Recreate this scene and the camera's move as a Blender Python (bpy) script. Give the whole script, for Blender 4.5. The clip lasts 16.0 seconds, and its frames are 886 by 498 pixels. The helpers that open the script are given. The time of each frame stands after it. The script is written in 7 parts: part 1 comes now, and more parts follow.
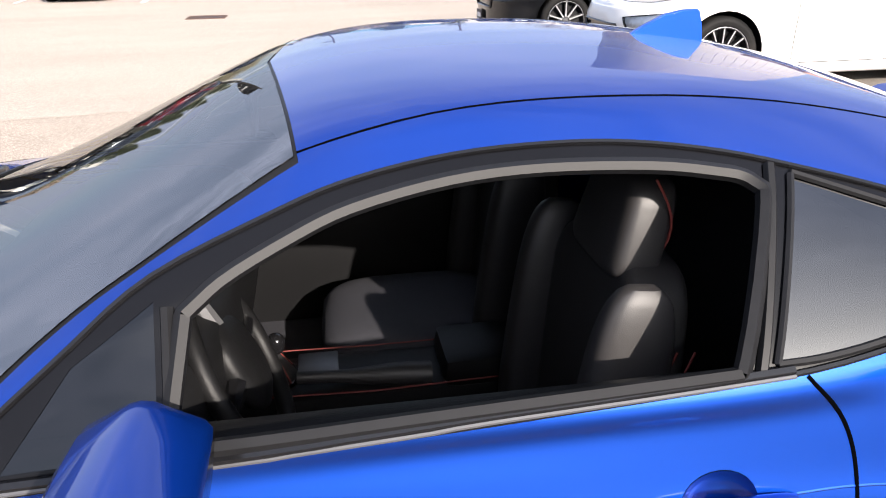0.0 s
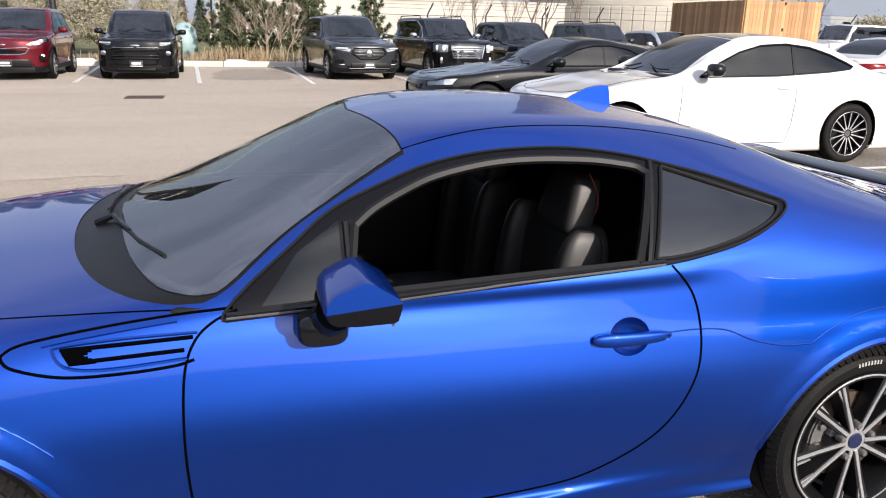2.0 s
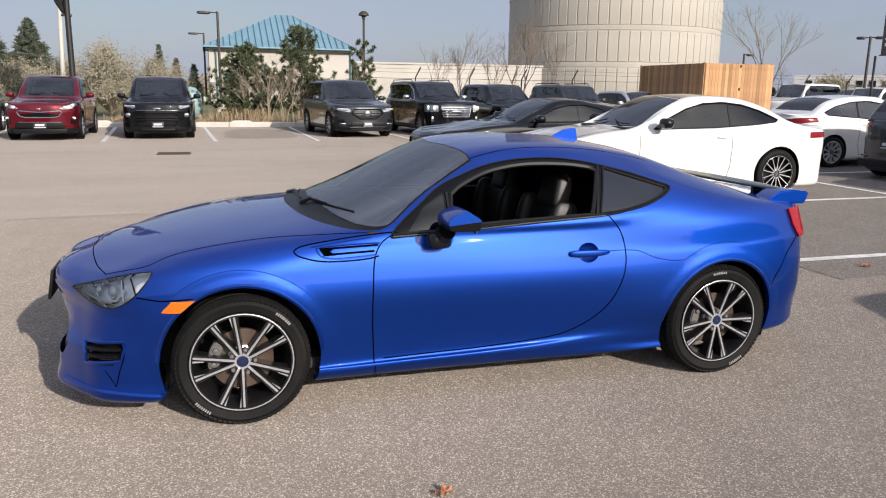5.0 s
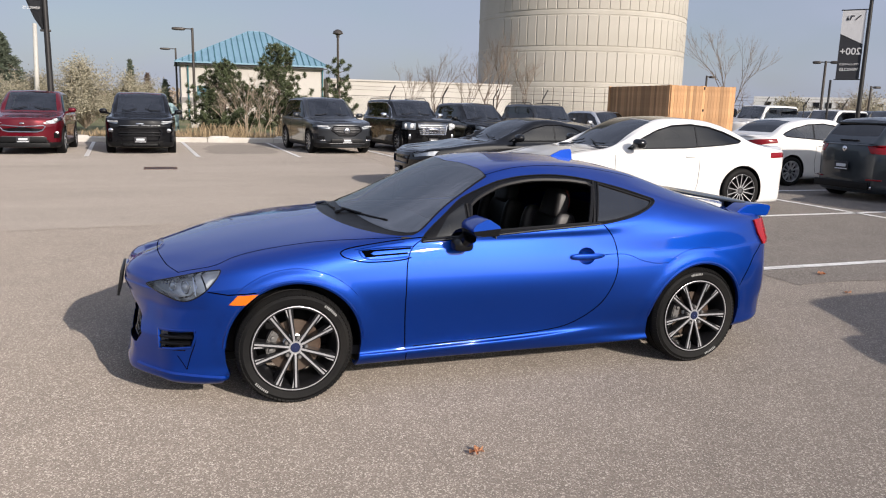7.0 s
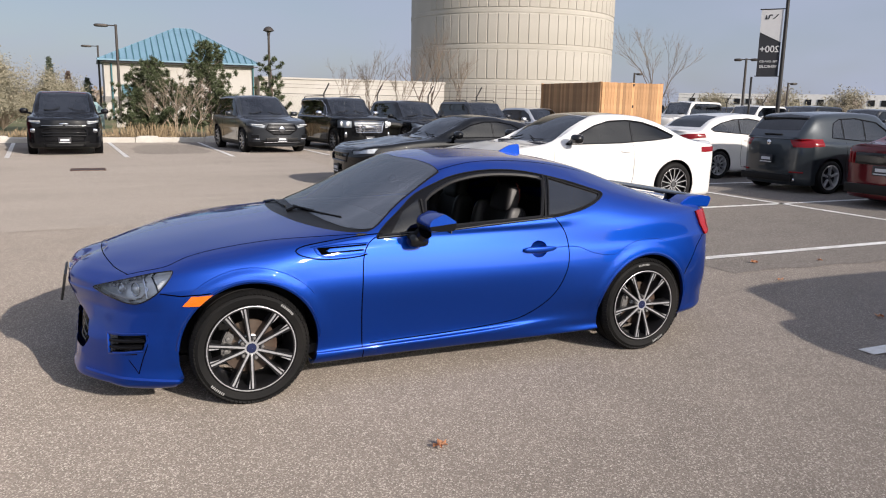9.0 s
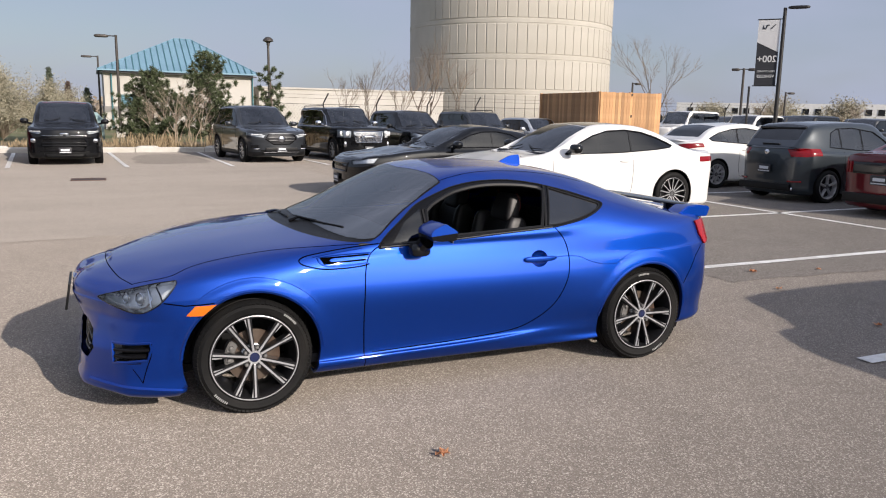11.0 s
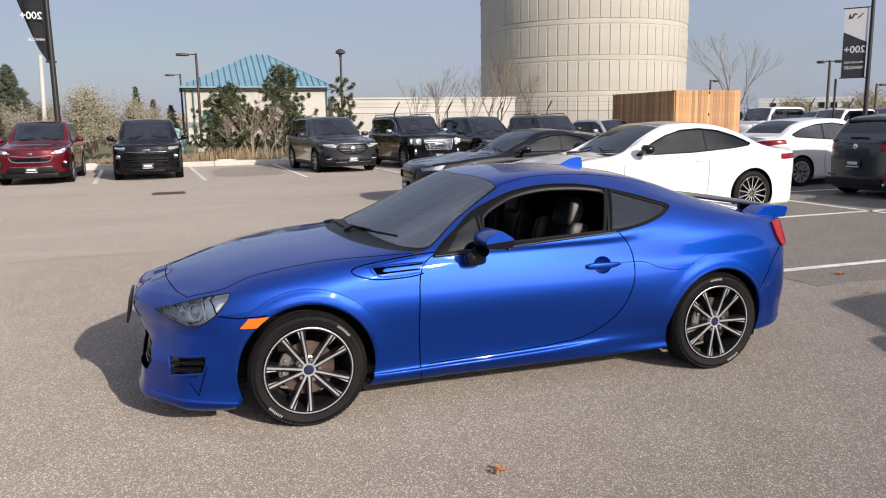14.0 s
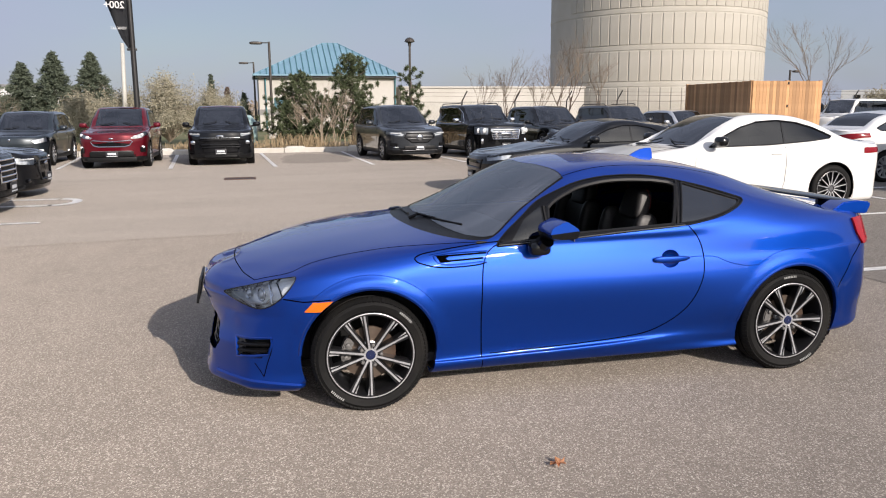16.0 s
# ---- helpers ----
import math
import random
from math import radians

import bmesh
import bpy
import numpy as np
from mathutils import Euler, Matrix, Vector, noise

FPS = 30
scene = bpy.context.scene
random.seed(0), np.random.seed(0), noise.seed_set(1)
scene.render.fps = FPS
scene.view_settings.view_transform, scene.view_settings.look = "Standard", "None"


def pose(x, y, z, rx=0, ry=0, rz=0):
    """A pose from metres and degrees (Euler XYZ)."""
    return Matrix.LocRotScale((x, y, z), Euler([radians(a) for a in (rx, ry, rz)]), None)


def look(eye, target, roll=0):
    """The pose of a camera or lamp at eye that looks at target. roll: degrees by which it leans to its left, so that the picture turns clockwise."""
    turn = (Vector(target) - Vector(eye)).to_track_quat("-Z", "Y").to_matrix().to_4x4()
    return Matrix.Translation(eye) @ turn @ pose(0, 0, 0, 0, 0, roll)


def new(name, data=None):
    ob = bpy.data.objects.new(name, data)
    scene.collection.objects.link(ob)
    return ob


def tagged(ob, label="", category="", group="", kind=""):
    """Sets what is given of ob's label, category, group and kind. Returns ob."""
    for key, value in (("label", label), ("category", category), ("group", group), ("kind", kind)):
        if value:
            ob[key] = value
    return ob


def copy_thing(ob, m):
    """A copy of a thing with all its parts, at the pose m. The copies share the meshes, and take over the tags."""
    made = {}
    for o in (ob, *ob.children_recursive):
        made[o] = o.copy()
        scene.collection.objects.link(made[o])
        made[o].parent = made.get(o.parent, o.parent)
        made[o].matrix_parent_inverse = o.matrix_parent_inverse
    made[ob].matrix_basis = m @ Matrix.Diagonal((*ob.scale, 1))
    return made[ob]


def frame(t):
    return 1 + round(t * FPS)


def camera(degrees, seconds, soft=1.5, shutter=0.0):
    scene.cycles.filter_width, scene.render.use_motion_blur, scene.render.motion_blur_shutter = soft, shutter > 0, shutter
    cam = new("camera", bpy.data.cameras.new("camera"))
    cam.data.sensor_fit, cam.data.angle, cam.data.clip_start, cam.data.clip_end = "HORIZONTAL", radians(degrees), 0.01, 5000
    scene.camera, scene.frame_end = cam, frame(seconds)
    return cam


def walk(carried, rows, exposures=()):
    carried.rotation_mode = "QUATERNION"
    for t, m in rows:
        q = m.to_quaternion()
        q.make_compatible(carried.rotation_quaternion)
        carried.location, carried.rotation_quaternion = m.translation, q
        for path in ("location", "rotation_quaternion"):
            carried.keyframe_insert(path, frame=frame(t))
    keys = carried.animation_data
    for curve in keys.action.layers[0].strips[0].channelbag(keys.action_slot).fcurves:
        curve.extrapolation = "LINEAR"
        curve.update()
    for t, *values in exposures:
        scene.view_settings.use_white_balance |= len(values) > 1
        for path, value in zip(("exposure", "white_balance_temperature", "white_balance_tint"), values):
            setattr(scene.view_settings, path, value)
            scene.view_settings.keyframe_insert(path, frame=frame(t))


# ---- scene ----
# camera and its way
cam = camera(60.3, 16.0, 1.1)
PATH = [
    (0, (1.232, -1.650, 1.500), (1.512, 0.172, 0.726), -0.9),
    (0.5, (1.194, -1.845, 1.468), (1.605, 0.0, 0.815), -0.1),
    (1, (1.103, -2.118, 1.498), (1.535, -0.255, 0.912), -1.1),
    (1.5, (0.915, -2.336, 1.505), (1.409, -0.488, 0.919), 0.2),
    (2, (0.751, -2.533, 1.523), (1.273, -0.687, 0.96), 1.3),
    (2.5, (0.623, -2.848, 1.535), (1.137, -0.987, 1.013), 1.2),
    (3, (0.454, -3.096, 1.552), (0.99, -1.233, 1.061), 1.0),
    (3.5, (0.209, -3.365, 1.531), (0.761, -1.5, 1.063), 1.1),
    (4, (0.058, -3.678, 1.542), (0.619, -1.811, 1.094), 0.8),
    (6.5, (-0.41, -4.816, 1.608), (0.208, -2.952, 1.226), 1.6),
    (7, (-0.583, -4.814, 1.619), (0.076, -2.964, 1.246), 1.4),
    (7.5, (-0.67, -4.794, 1.606), (0.044, -2.963, 1.237), 1.2),
    (8, (-0.68, -4.785, 1.606), (0.088, -2.975, 1.239), 1.0),
    (8.5, (-0.679, -4.785, 1.607), (0.122, -2.991, 1.235), 1.0),
    (9, (-0.693, -4.785, 1.605), (0.123, -2.998, 1.23), 1.1),
    (11.5, (-0.726, -4.824, 1.615), (0.094, -3.033, 1.272), 1.0),
    (12, (-0.731, -4.833, 1.611), (0.077, -3.035, 1.271), 0.3),
    (12.5, (-0.722, -4.832, 1.61), (0.06, -3.022, 1.275), -0.5),
    (13, (-0.699, -4.814, 1.617), (0.043, -2.986, 1.289), -0.8),
    (13.5, (-0.633, -4.773, 1.61), (0.059, -2.925, 1.283), -0.9),
    (14, (-0.569, -4.728, 1.603), (0.069, -2.862, 1.267), -0.9),
    (14.5, (-0.53, -4.699, 1.599), (0.054, -2.818, 1.251), -0.9),
    (15, (-0.519, -4.674, 1.585), (0.019, -2.782, 1.225), -0.9),
    (15.5, (-0.537, -4.678, 1.594), (-0.036, -2.776, 1.231), -0.6),
    (16, (-0.562, -4.717, 1.596), (-0.087, -2.808, 1.235), -0.4),
]
walk(cam, [(t, look(eye, target, roll)) for t, eye, target, roll in PATH],
     [(0, 1.08), (0.5, 0.84), (1.0, 0.62), (1.5, 0.46), (2.5, 0.25), (3.5, 0.06), (6.5, 0.02), (16, 0.02)])

# world and sun
SUN_DIR = Vector((0.338, -0.928, 0.43)).normalized()
world = bpy.data.worlds.new("sky")
scene.world = world
world.use_nodes = True
wt = world.node_tree
wbg = wt.nodes["Background"]
sky = wt.nodes.new("ShaderNodeTexSky")
sky.sky_type = "NISHITA"
sky.sun_disc = False
sky.sun_elevation = math.asin(SUN_DIR.z)
sky.sun_rotation = math.atan2(SUN_DIR.x, SUN_DIR.y)
sky.air_density, sky.dust_density, sky.ozone_density = 1.0, 1.2, 1.5
# thin broken cloud over the whole sky
wco = wt.nodes.new("ShaderNodeTexCoord")
wmap = wt.nodes.new("ShaderNodeMapping")
wmap.inputs["Scale"].default_value = (1.6, 1.6, 4.0)
wno = wt.nodes.new("ShaderNodeTexNoise")
wno.inputs["Scale"].default_value = 1.7
wno.inputs["Detail"].default_value = 3.5
wno.inputs["Roughness"].default_value = 0.58
wra = wt.nodes.new("ShaderNodeValToRGB")
wra.color_ramp.elements[0].position, wra.color_ramp.elements[0].color = 0.36, (0.52, 0.52, 0.52, 1)
wra.color_ramp.elements[1].position, wra.color_ramp.elements[1].color = 0.70, (1.0, 1.0, 1.0, 1)
wmix = wt.nodes.new("ShaderNodeMix")
wmix.data_type = "RGBA"
wsep = wt.nodes.new("ShaderNodeSeparateXYZ")
wup = wt.nodes.new("ShaderNodeMapRange")
wup.inputs["From Min"].default_value, wup.inputs["From Max"].default_value = 0.12, 0.75
wup.inputs["To Min"].default_value, wup.inputs["To Max"].default_value = 1.0, 1.25
wlift = wt.nodes.new("ShaderNodeVectorMath")
wlift.operation = "SCALE"
wlift.inputs[0].default_value = (5.0, 5.5, 7.3)
wt.links.new(wco.outputs["Generated"], wsep.inputs[0])
wt.links.new(wsep.outputs["Z"], wup.inputs["Value"])
wt.links.new(wup.outputs[0], wlift.inputs["Scale"])
wt.links.new(wlift.outputs[0], wmix.inputs[7])
wt.links.new(wco.outputs["Generated"], wmap.inputs["Vector"])
wt.links.new(wmap.outputs["Vector"], wno.inputs["Vector"])
wt.links.new(wno.outputs["Fac"], wra.inputs["Fac"])
wt.links.new(wra.outputs["Color"], wmix.inputs[0])
wt.links.new(sky.outputs["Color"], wmix.inputs[6])
# thin cloud glows round the sun
wdot = wt.nodes.new("ShaderNodeVectorMath")
wdot.operation = "DOT_PRODUCT"
wdot.inputs[1].default_value = SUN_DIR
wpow = wt.nodes.new("ShaderNodeMath")
wpow.operation, wpow.use_clamp = "POWER", False
wpow.inputs[1].default_value = 14.0
wpos = wt.nodes.new("ShaderNodeMath")
wpos.operation = "MAXIMUM"
wpos.inputs[1].default_value = 0.0
wglow = wt.nodes.new("ShaderNodeMix")
wglow.data_type, wglow.blend_type, wglow.clamp_factor = "RGBA", "ADD", False
wglow.inputs[7].default_value = (30.0, 28.0, 25.0, 1)
wt.links.new(wco.outputs["Generated"], wdot.inputs[0])
wt.links.new(wdot.outputs["Value"], wpos.inputs[0])
wt.links.new(wpos.outputs[0], wpow.inputs[0])
wt.links.new(wpow.outputs[0], wglow.inputs[0])
wt.links.new(wmix.outputs[2], wglow.inputs[6])
wt.links.new(wglow.outputs[2], wbg.inputs["Color"])
wbg.inputs["Strength"].default_value = 0.085

sun = new("sun", bpy.data.lights.new("sun", "SUN"))
sun.data.energy, sun.data.angle, sun.data.color = 5.0, radians(0.6), (1.0, 0.90, 0.81)
sun.matrix_world = look(SUN_DIR * 50, (0, 0, 0))


# materials
def material(name, color, rough=0.6, metal=0.0, coat=0.0, vary=0.12, scale=8.0, bump=0.0, bump_scale=60.0,
             spec=0.5, second=None, second_scale=1.2, piece=0.0, coat_rough=0.03):
    """Principled surface whose colour wanders at two scales, with fine relief."""
    m = bpy.data.materials.new(name)
    m.use_nodes = True
    t, p = m.node_tree, m.node_tree.nodes["Principled BSDF"]
    p.inputs["Roughness"].default_value = rough
    p.inputs["Metallic"].default_value = metal
    p.inputs["Coat Weight"].default_value = coat
    p.inputs["Coat Roughness"].default_value = coat_rough
    p.inputs["Specular IOR Level"].default_value = spec
    co = t.nodes.new("ShaderNodeTexCoord")
    n1, n2 = t.nodes.new("ShaderNodeTexNoise"), t.nodes.new("ShaderNodeTexNoise")
    n1.inputs["Scale"].default_value, n2.inputs["Scale"].default_value = scale, second_scale
    n1.inputs["Detail"].default_value = n2.inputs["Detail"].default_value = 5.0
    for n in (n1, n2):
        t.links.new(co.outputs["Object"], n.inputs["Vector"])
    lo = tuple(c * (1 - vary) for c in color)
    hi = tuple(min(1, c * (1 + vary)) for c in color)
    mix = t.nodes.new("ShaderNodeMix")
    mix.data_type = "RGBA"
    mix.inputs[6].default_value, mix.inputs[7].default_value = (*lo, 1), (*hi, 1)
    t.links.new(n1.outputs["Fac"], mix.inputs[0])
    out = mix.outputs[2]
    if second:
        ra = t.nodes.new("ShaderNodeValToRGB")
        ra.color_ramp.elements[0].position, ra.color_ramp.elements[1].position = 0.42, 0.66
        t.links.new(n2.outputs["Fac"], ra.inputs["Fac"])
        m2 = t.nodes.new("ShaderNodeMix")
        m2.data_type = "RGBA"
        m2.inputs[7].default_value = (*second, 1)
        t.links.new(ra.outputs["Color"], m2.inputs[0])
        t.links.new(out, m2.inputs[6])
        out = m2.outputs[2]
    if piece:
        info = t.nodes.new("ShaderNodeObjectInfo")
        mr = t.nodes.new("ShaderNodeMapRange")
        mr.inputs[3].default_value, mr.inputs[4].default_value = 1 - piece, 1 + piece
        t.links.new(info.outputs["Random"], mr.inputs[0])
        hs = t.nodes.new("ShaderNodeHueSaturation")
        t.links.new(mr.outputs[0], hs.inputs["Value"])
        t.links.new(out, hs.inputs["Color"])
        out = hs.outputs["Color"]
    t.links.new(out, p.inputs["Base Color"])
    if bump:
        nb, bp = t.nodes.new("ShaderNodeTexNoise"), t.nodes.new("ShaderNodeBump")
        nb.inputs["Scale"].default_value, nb.inputs["Detail"].default_value = bump_scale, 4.0
        bp.inputs["Strength"].default_value, bp.inputs["Distance"].default_value = bump, 0.01
        t.links.new(co.outputs["Object"], nb.inputs["Vector"])
        t.links.new(nb.outputs["Fac"], bp.inputs["Height"])
        t.links.new(bp.outputs["Normal"], p.inputs["Normal"])
    return m


def glass(name, color, rough=0.0, ior=1.65):
    """Thin tinted pane: clear film plus gloss at its surface."""
    m = bpy.data.materials.new(name)
    m.use_nodes = True
    t = m.node_tree
    t.nodes.remove(t.nodes["Principled BSDF"])
    tr, gl, mx, fr = (t.nodes.new("ShaderNode" + k) for k in ("BsdfTransparent", "BsdfGlossy", "MixShader", "Fresnel"))
    tr.inputs["Color"].default_value = (*color, 1)
    gl.inputs["Roughness"].default_value = rough
    fr.inputs["IOR"].default_value = ior
    t.links.new(fr.outputs["Fac"], mx.inputs["Fac"])
    t.links.new(tr.outputs["BSDF"], mx.inputs[1])
    t.links.new(gl.outputs["BSDF"], mx.inputs[2])
    t.links.new(mx.outputs["Shader"], t.nodes["Material Output"].inputs["Surface"])
    return m


def paint(name, color, metal=0.0, rough=0.35, coat=1.0, ior=1.5):
    m = material(name, color, rough, metal, coat, 0.03, 700.0, coat_rough=0.02, spec=0.5 if metal > 0.3 else 0.05)
    m.node_tree.nodes["Principled BSDF"].inputs["Coat IOR"].default_value = ior
    return m


M = {
    "blue": paint("blue_pearl_paint", (0.0011, 0.049, 0.352), 0.92, 0.50, 1.0, 1.5),
    "white": paint("white_paint", (0.72, 0.71, 0.69)),
    "black": paint("black_paint", (0.004, 0.0042, 0.005)),
    "red": paint("red_paint", (0.105, 0.0045, 0.011), 0.25),
    "maroon": paint("dark_red_paint", (0.11, 0.010, 0.014), 0.2),
    "grey": paint("dark_grey_paint", (0.028, 0.031, 0.036), 0.4),
    "slate": paint("blue_grey_paint", (0.022, 0.030, 0.037), 0.4),
    "silver": paint("silver_paint", (0.52, 0.53, 0.55), 0.6),
    "plastic": material("black_plastic", (0.008, 0.008, 0.0085), 0.42, vary=0.2, bump=0.15, bump_scale=400, spec=0.22),
    "gloss_black": material("gloss_black_trim", (0.008, 0.008, 0.009), 0.12, vary=0.1),
    "rubber": material("tyre_rubber", (0.0075, 0.0074, 0.0076), 0.66, vary=0.25, scale=25, bump=0.15, bump_scale=150, second=(0.014, 0.013, 0.012), second_scale=5, spec=0.16),
    "seal": material("window_rubber", (0.010, 0.010, 0.011), 0.48, vary=0.25, scale=40, spec=0.22),
    "satin": material("satin_black_trim", (0.005, 0.005, 0.006), 0.22, vary=0.1, spec=0.22),
    "rim_dark": material("dark_wheel_paint", (0.018, 0.018, 0.02), 0.3, 0.4, 0.5),
    "rim": material("machined_aluminium", (0.62, 0.62, 0.63), 0.30, 0.68, 0.3, 0.06, 60),
    "cap": material("navy_badge_enamel", (0.012, 0.018, 0.06), 0.2, 0.0, 1.0),
    "trim_grey": material("satin_grey_trim", (0.11, 0.11, 0.115), 0.35, 0.3, vary=0.1),
    "gap": material("dark_panel_gap", (0.0015, 0.0015, 0.0018), 0.95, vary=0.3, spec=0.0),
    "steel": material("brake_steel", (0.105, 0.078, 0.060), 0.5, 0.5, vary=0.3, scale=30, second=(0.07, 0.042, 0.028), second_scale=9),
    "alloy": material("cast_calliper_alloy", (0.15, 0.145, 0.14), 0.5, 0.4, vary=0.2, scale=25),
    "chrome": material("chrome", (0.75, 0.75, 0.76), 0.08, 1.0, vary=0.02),
    "amber": material("amber_reflector", (0.66, 0.15, 0.006), 0.18, 0.0, 0.6, 0.08, 120, bump=0.2, bump_scale=200),
    "red_lens": material("red_lamp_lens", (0.28, 0.003, 0.006), 0.25, 0.0, 0.15, 0.15, 60, spec=0.2),
    "red_dark": material("dark_red_lamp_lens", (0.20, 0.004, 0.008), 0.2, 0.0, 0.3, 0.15, 60, spec=0.3),
    "lamp": material("headlamp_reflector", (0.86, 0.87, 0.88), 0.22, 0.32, 1.0, 0.15, 20, second=(0.55, 0.555, 0.56), second_scale=14),
    "bezel": material("bright_lamp_bezel", (0.88, 0.89, 0.90), 0.26, 0.15, 1.0, 0.10, 20, second=(0.70, 0.705, 0.71), second_scale=14),
    "lens": glass("clear_lens", (0.93, 0.95, 0.97), 0.01, 1.5),
    "tint": glass("tinted_glass", (0.22, 0.25, 0.25), 0.0, 2.5),
    "dark_tint": glass("dark_tinted_glass", (0.022, 0.025, 0.027), 0.0, 1.8),
    "quarter": glass("privacy_glass", (0.03, 0.034, 0.036), 0.0, 2.3),
    "shield": glass("windscreen_glass", (0.50, 0.56, 0.55), 0.0, 4.0),
    "clear": glass("clear_glass", (0.80, 0.84, 0.83)),
    "cloth": material("black_upholstery", (0.030, 0.030, 0.037), 0.8, vary=0.25, scale=80, bump=0.3, bump_scale=500),
    "leather": material("black_leather", (0.030, 0.028, 0.028), 0.48, vary=0.12, scale=40, bump=0.08, bump_scale=500),
    "stitch": material("red_stitching", (0.17, 0.022, 0.016), 0.7),
    "plate": material("licence_plate_white", (0.6, 0.62, 0.64), 0.4, vary=0.1, scale=30),
    "marking": material("pale_tyre_marking", (0.35, 0.35, 0.34), 0.7),
    "plate_dark": material("plate_print_dark", (0.02, 0.02, 0.025), 0.5),
    "asphalt": None,
}


def asphalt(name, base, speck, coarse, tone, streak=0.0):
    """Asphalt with pale stone chips, fine cracks of colour and broad worn patches."""
    m = bpy.data.materials.new(name)
    m.use_nodes = True
    t, p = m.node_tree, m.node_tree.nodes["Principled BSDF"]
    p.inputs["Roughness"].default_value = 0.85
    p.inputs["Diffuse Roughness"].default_value = 1.0
    p.inputs["Specular IOR Level"].default_value = 0.3
    co = t.nodes.new("ShaderNodeTexCoord")
    big, mid, chip, vor = (t.nodes.new("ShaderNodeTex" + k) for k in ("Noise", "Noise", "Noise", "Voronoi"))
    for n, s, d in ((big, 0.22, 6), (mid, 2.2, 6), (chip, 130.0, 3)):
        n.inputs["Scale"].default_value, n.inputs["Detail"].default_value = s, d
    vor.inputs["Scale"].default_value = coarse
    for n in (big, mid, chip, vor):
        t.links.new(co.outputs["Object"], n.inputs["Vector"])
    if streak:                                          # long tyre-worn smears along the aisle
        mp = t.nodes.new("ShaderNodeMapping")
        mp.inputs["Scale"].default_value = (streak, 1.0, 1.0)
        mp.inputs["Rotation"].default_value = (0, 0, 0.12)
        t.links.new(co.outputs["Object"], mp.inputs["Vector"])
        mid.inputs["Scale"].default_value, big.inputs["Scale"].default_value = 1.5, 0.5
        mid.inputs["Roughness"].default_value = 0.62
        for n in (big, mid):
            t.links.new(mp.outputs["Vector"], n.inputs["Vector"])
    r1 = t.nodes.new("ShaderNodeValToRGB")
    r1.color_ramp.elements[0].position, r1.color_ramp.elements[1].position = 0.36, 0.64
    r1.color_ramp.elements[0].color = (*(c * (1 - tone) for c in base), 1)
    r1.color_ramp.elements[1].color = (*(c * (1 + tone) for c in base), 1)
    add = t.nodes.new("ShaderNodeMath")
    add.operation = "MULTIPLY_ADD"
    add.inputs[1].default_value, add.inputs[2].default_value = 0.45, 0.0
    sm = t.nodes.new("ShaderNodeMath")
    t.links.new(mid.outputs["Fac"], add.inputs[0])
    hb = t.nodes.new("ShaderNodeMath")
    hb.operation = "MULTIPLY"
    hb.inputs[1].default_value = 0.55
    t.links.new(big.outputs["Fac"], hb.inputs[0])
    t.links.new(hb.outputs[0], sm.inputs[0])
    t.links.new(add.outputs[0], sm.inputs[1])
    t.links.new(sm.outputs[0], r1.inputs["Fac"])
    r2 = t.nodes.new("ShaderNodeValToRGB")
    r2.color_ramp.elements[0].position, r2.color_ramp.elements[0].color = 0.12, (*speck, 1)
    r2.color_ramp.elements[1].position, r2.color_ramp.elements[1].color = 0.86, (*(c * 0.45 for c in base), 1)
    e = r2.color_ramp.elements.new(0.34)
    e.color = (*base, 1)
    t.links.new(vor.outputs["Color"], r2.inputs["Fac"])
    mx = t.nodes.new("ShaderNodeMix")
    mx.data_type = "RGBA"
    mx.inputs[0].default_value = 0.66
    t.links.new(r1.outputs["Color"], mx.inputs[6])
    t.links.new(r2.outputs["Color"], mx.inputs[7])
    t.links.new(mx.outputs[2], p.inputs["Base Color"])
    bp = t.nodes.new("ShaderNodeBump")
    bp.inputs["Strength"].default_value, bp.inputs["Distance"].default_value = 0.4, 0.004
    t.links.new(vor.outputs["Distance"], bp.inputs["Height"])
    t.links.new(bp.outputs["Normal"], p.inputs["Normal"])
    return m


M["asphalt"] = asphalt("coarse_asphalt", (0.214, 0.184, 0.157), (0.53, 0.485, 0.425), 160.0, 0.26)
M["asphalt_fine"] = asphalt("worn_smooth_asphalt", (0.245, 0.216, 0.189), (0.38, 0.345, 0.305), 130.0, 0.24, 0.28)
M["asphalt_patch"] = asphalt("darker_patch_asphalt", (0.178, 0.157, 0.138), (0.30, 0.27, 0.24), 130.0, 0.22)
M["asphalt_dark"] = asphalt("stall_asphalt", (0.170, 0.151, 0.133), (0.31, 0.285, 0.25), 90.0, 0.28)
M["rust"] = material("rusty_iron", (0.12, 0.07, 0.05), 0.8, 0.3, vary=0.3, scale=30)
M["teal_dark"] = material("dark_teal_metal", (0.06, 0.17, 0.19), 0.45, 0.3, vary=0.1)
M["teal_grey"] = material("pale_teal_plastic", (0.28, 0.40, 0.40), 0.5, vary=0.08)
M["red_twig"] = material("reddish_twigs", (0.17, 0.085, 0.06), 0.85, vary=0.25, scale=20)
M["line"] = material("road_paint", (0.74, 0.73, 0.70), 0.7, vary=0.15, scale=30, second=(0.55, 0.53, 0.49), second_scale=6, bump=0.2, bump_scale=120)
M["concrete"] = material("pale_concrete", (0.54, 0.515, 0.47), 0.85, vary=0.15, scale=12, second=(0.45, 0.42, 0.37), second_scale=1.1, bump=0.3, bump_scale=60)
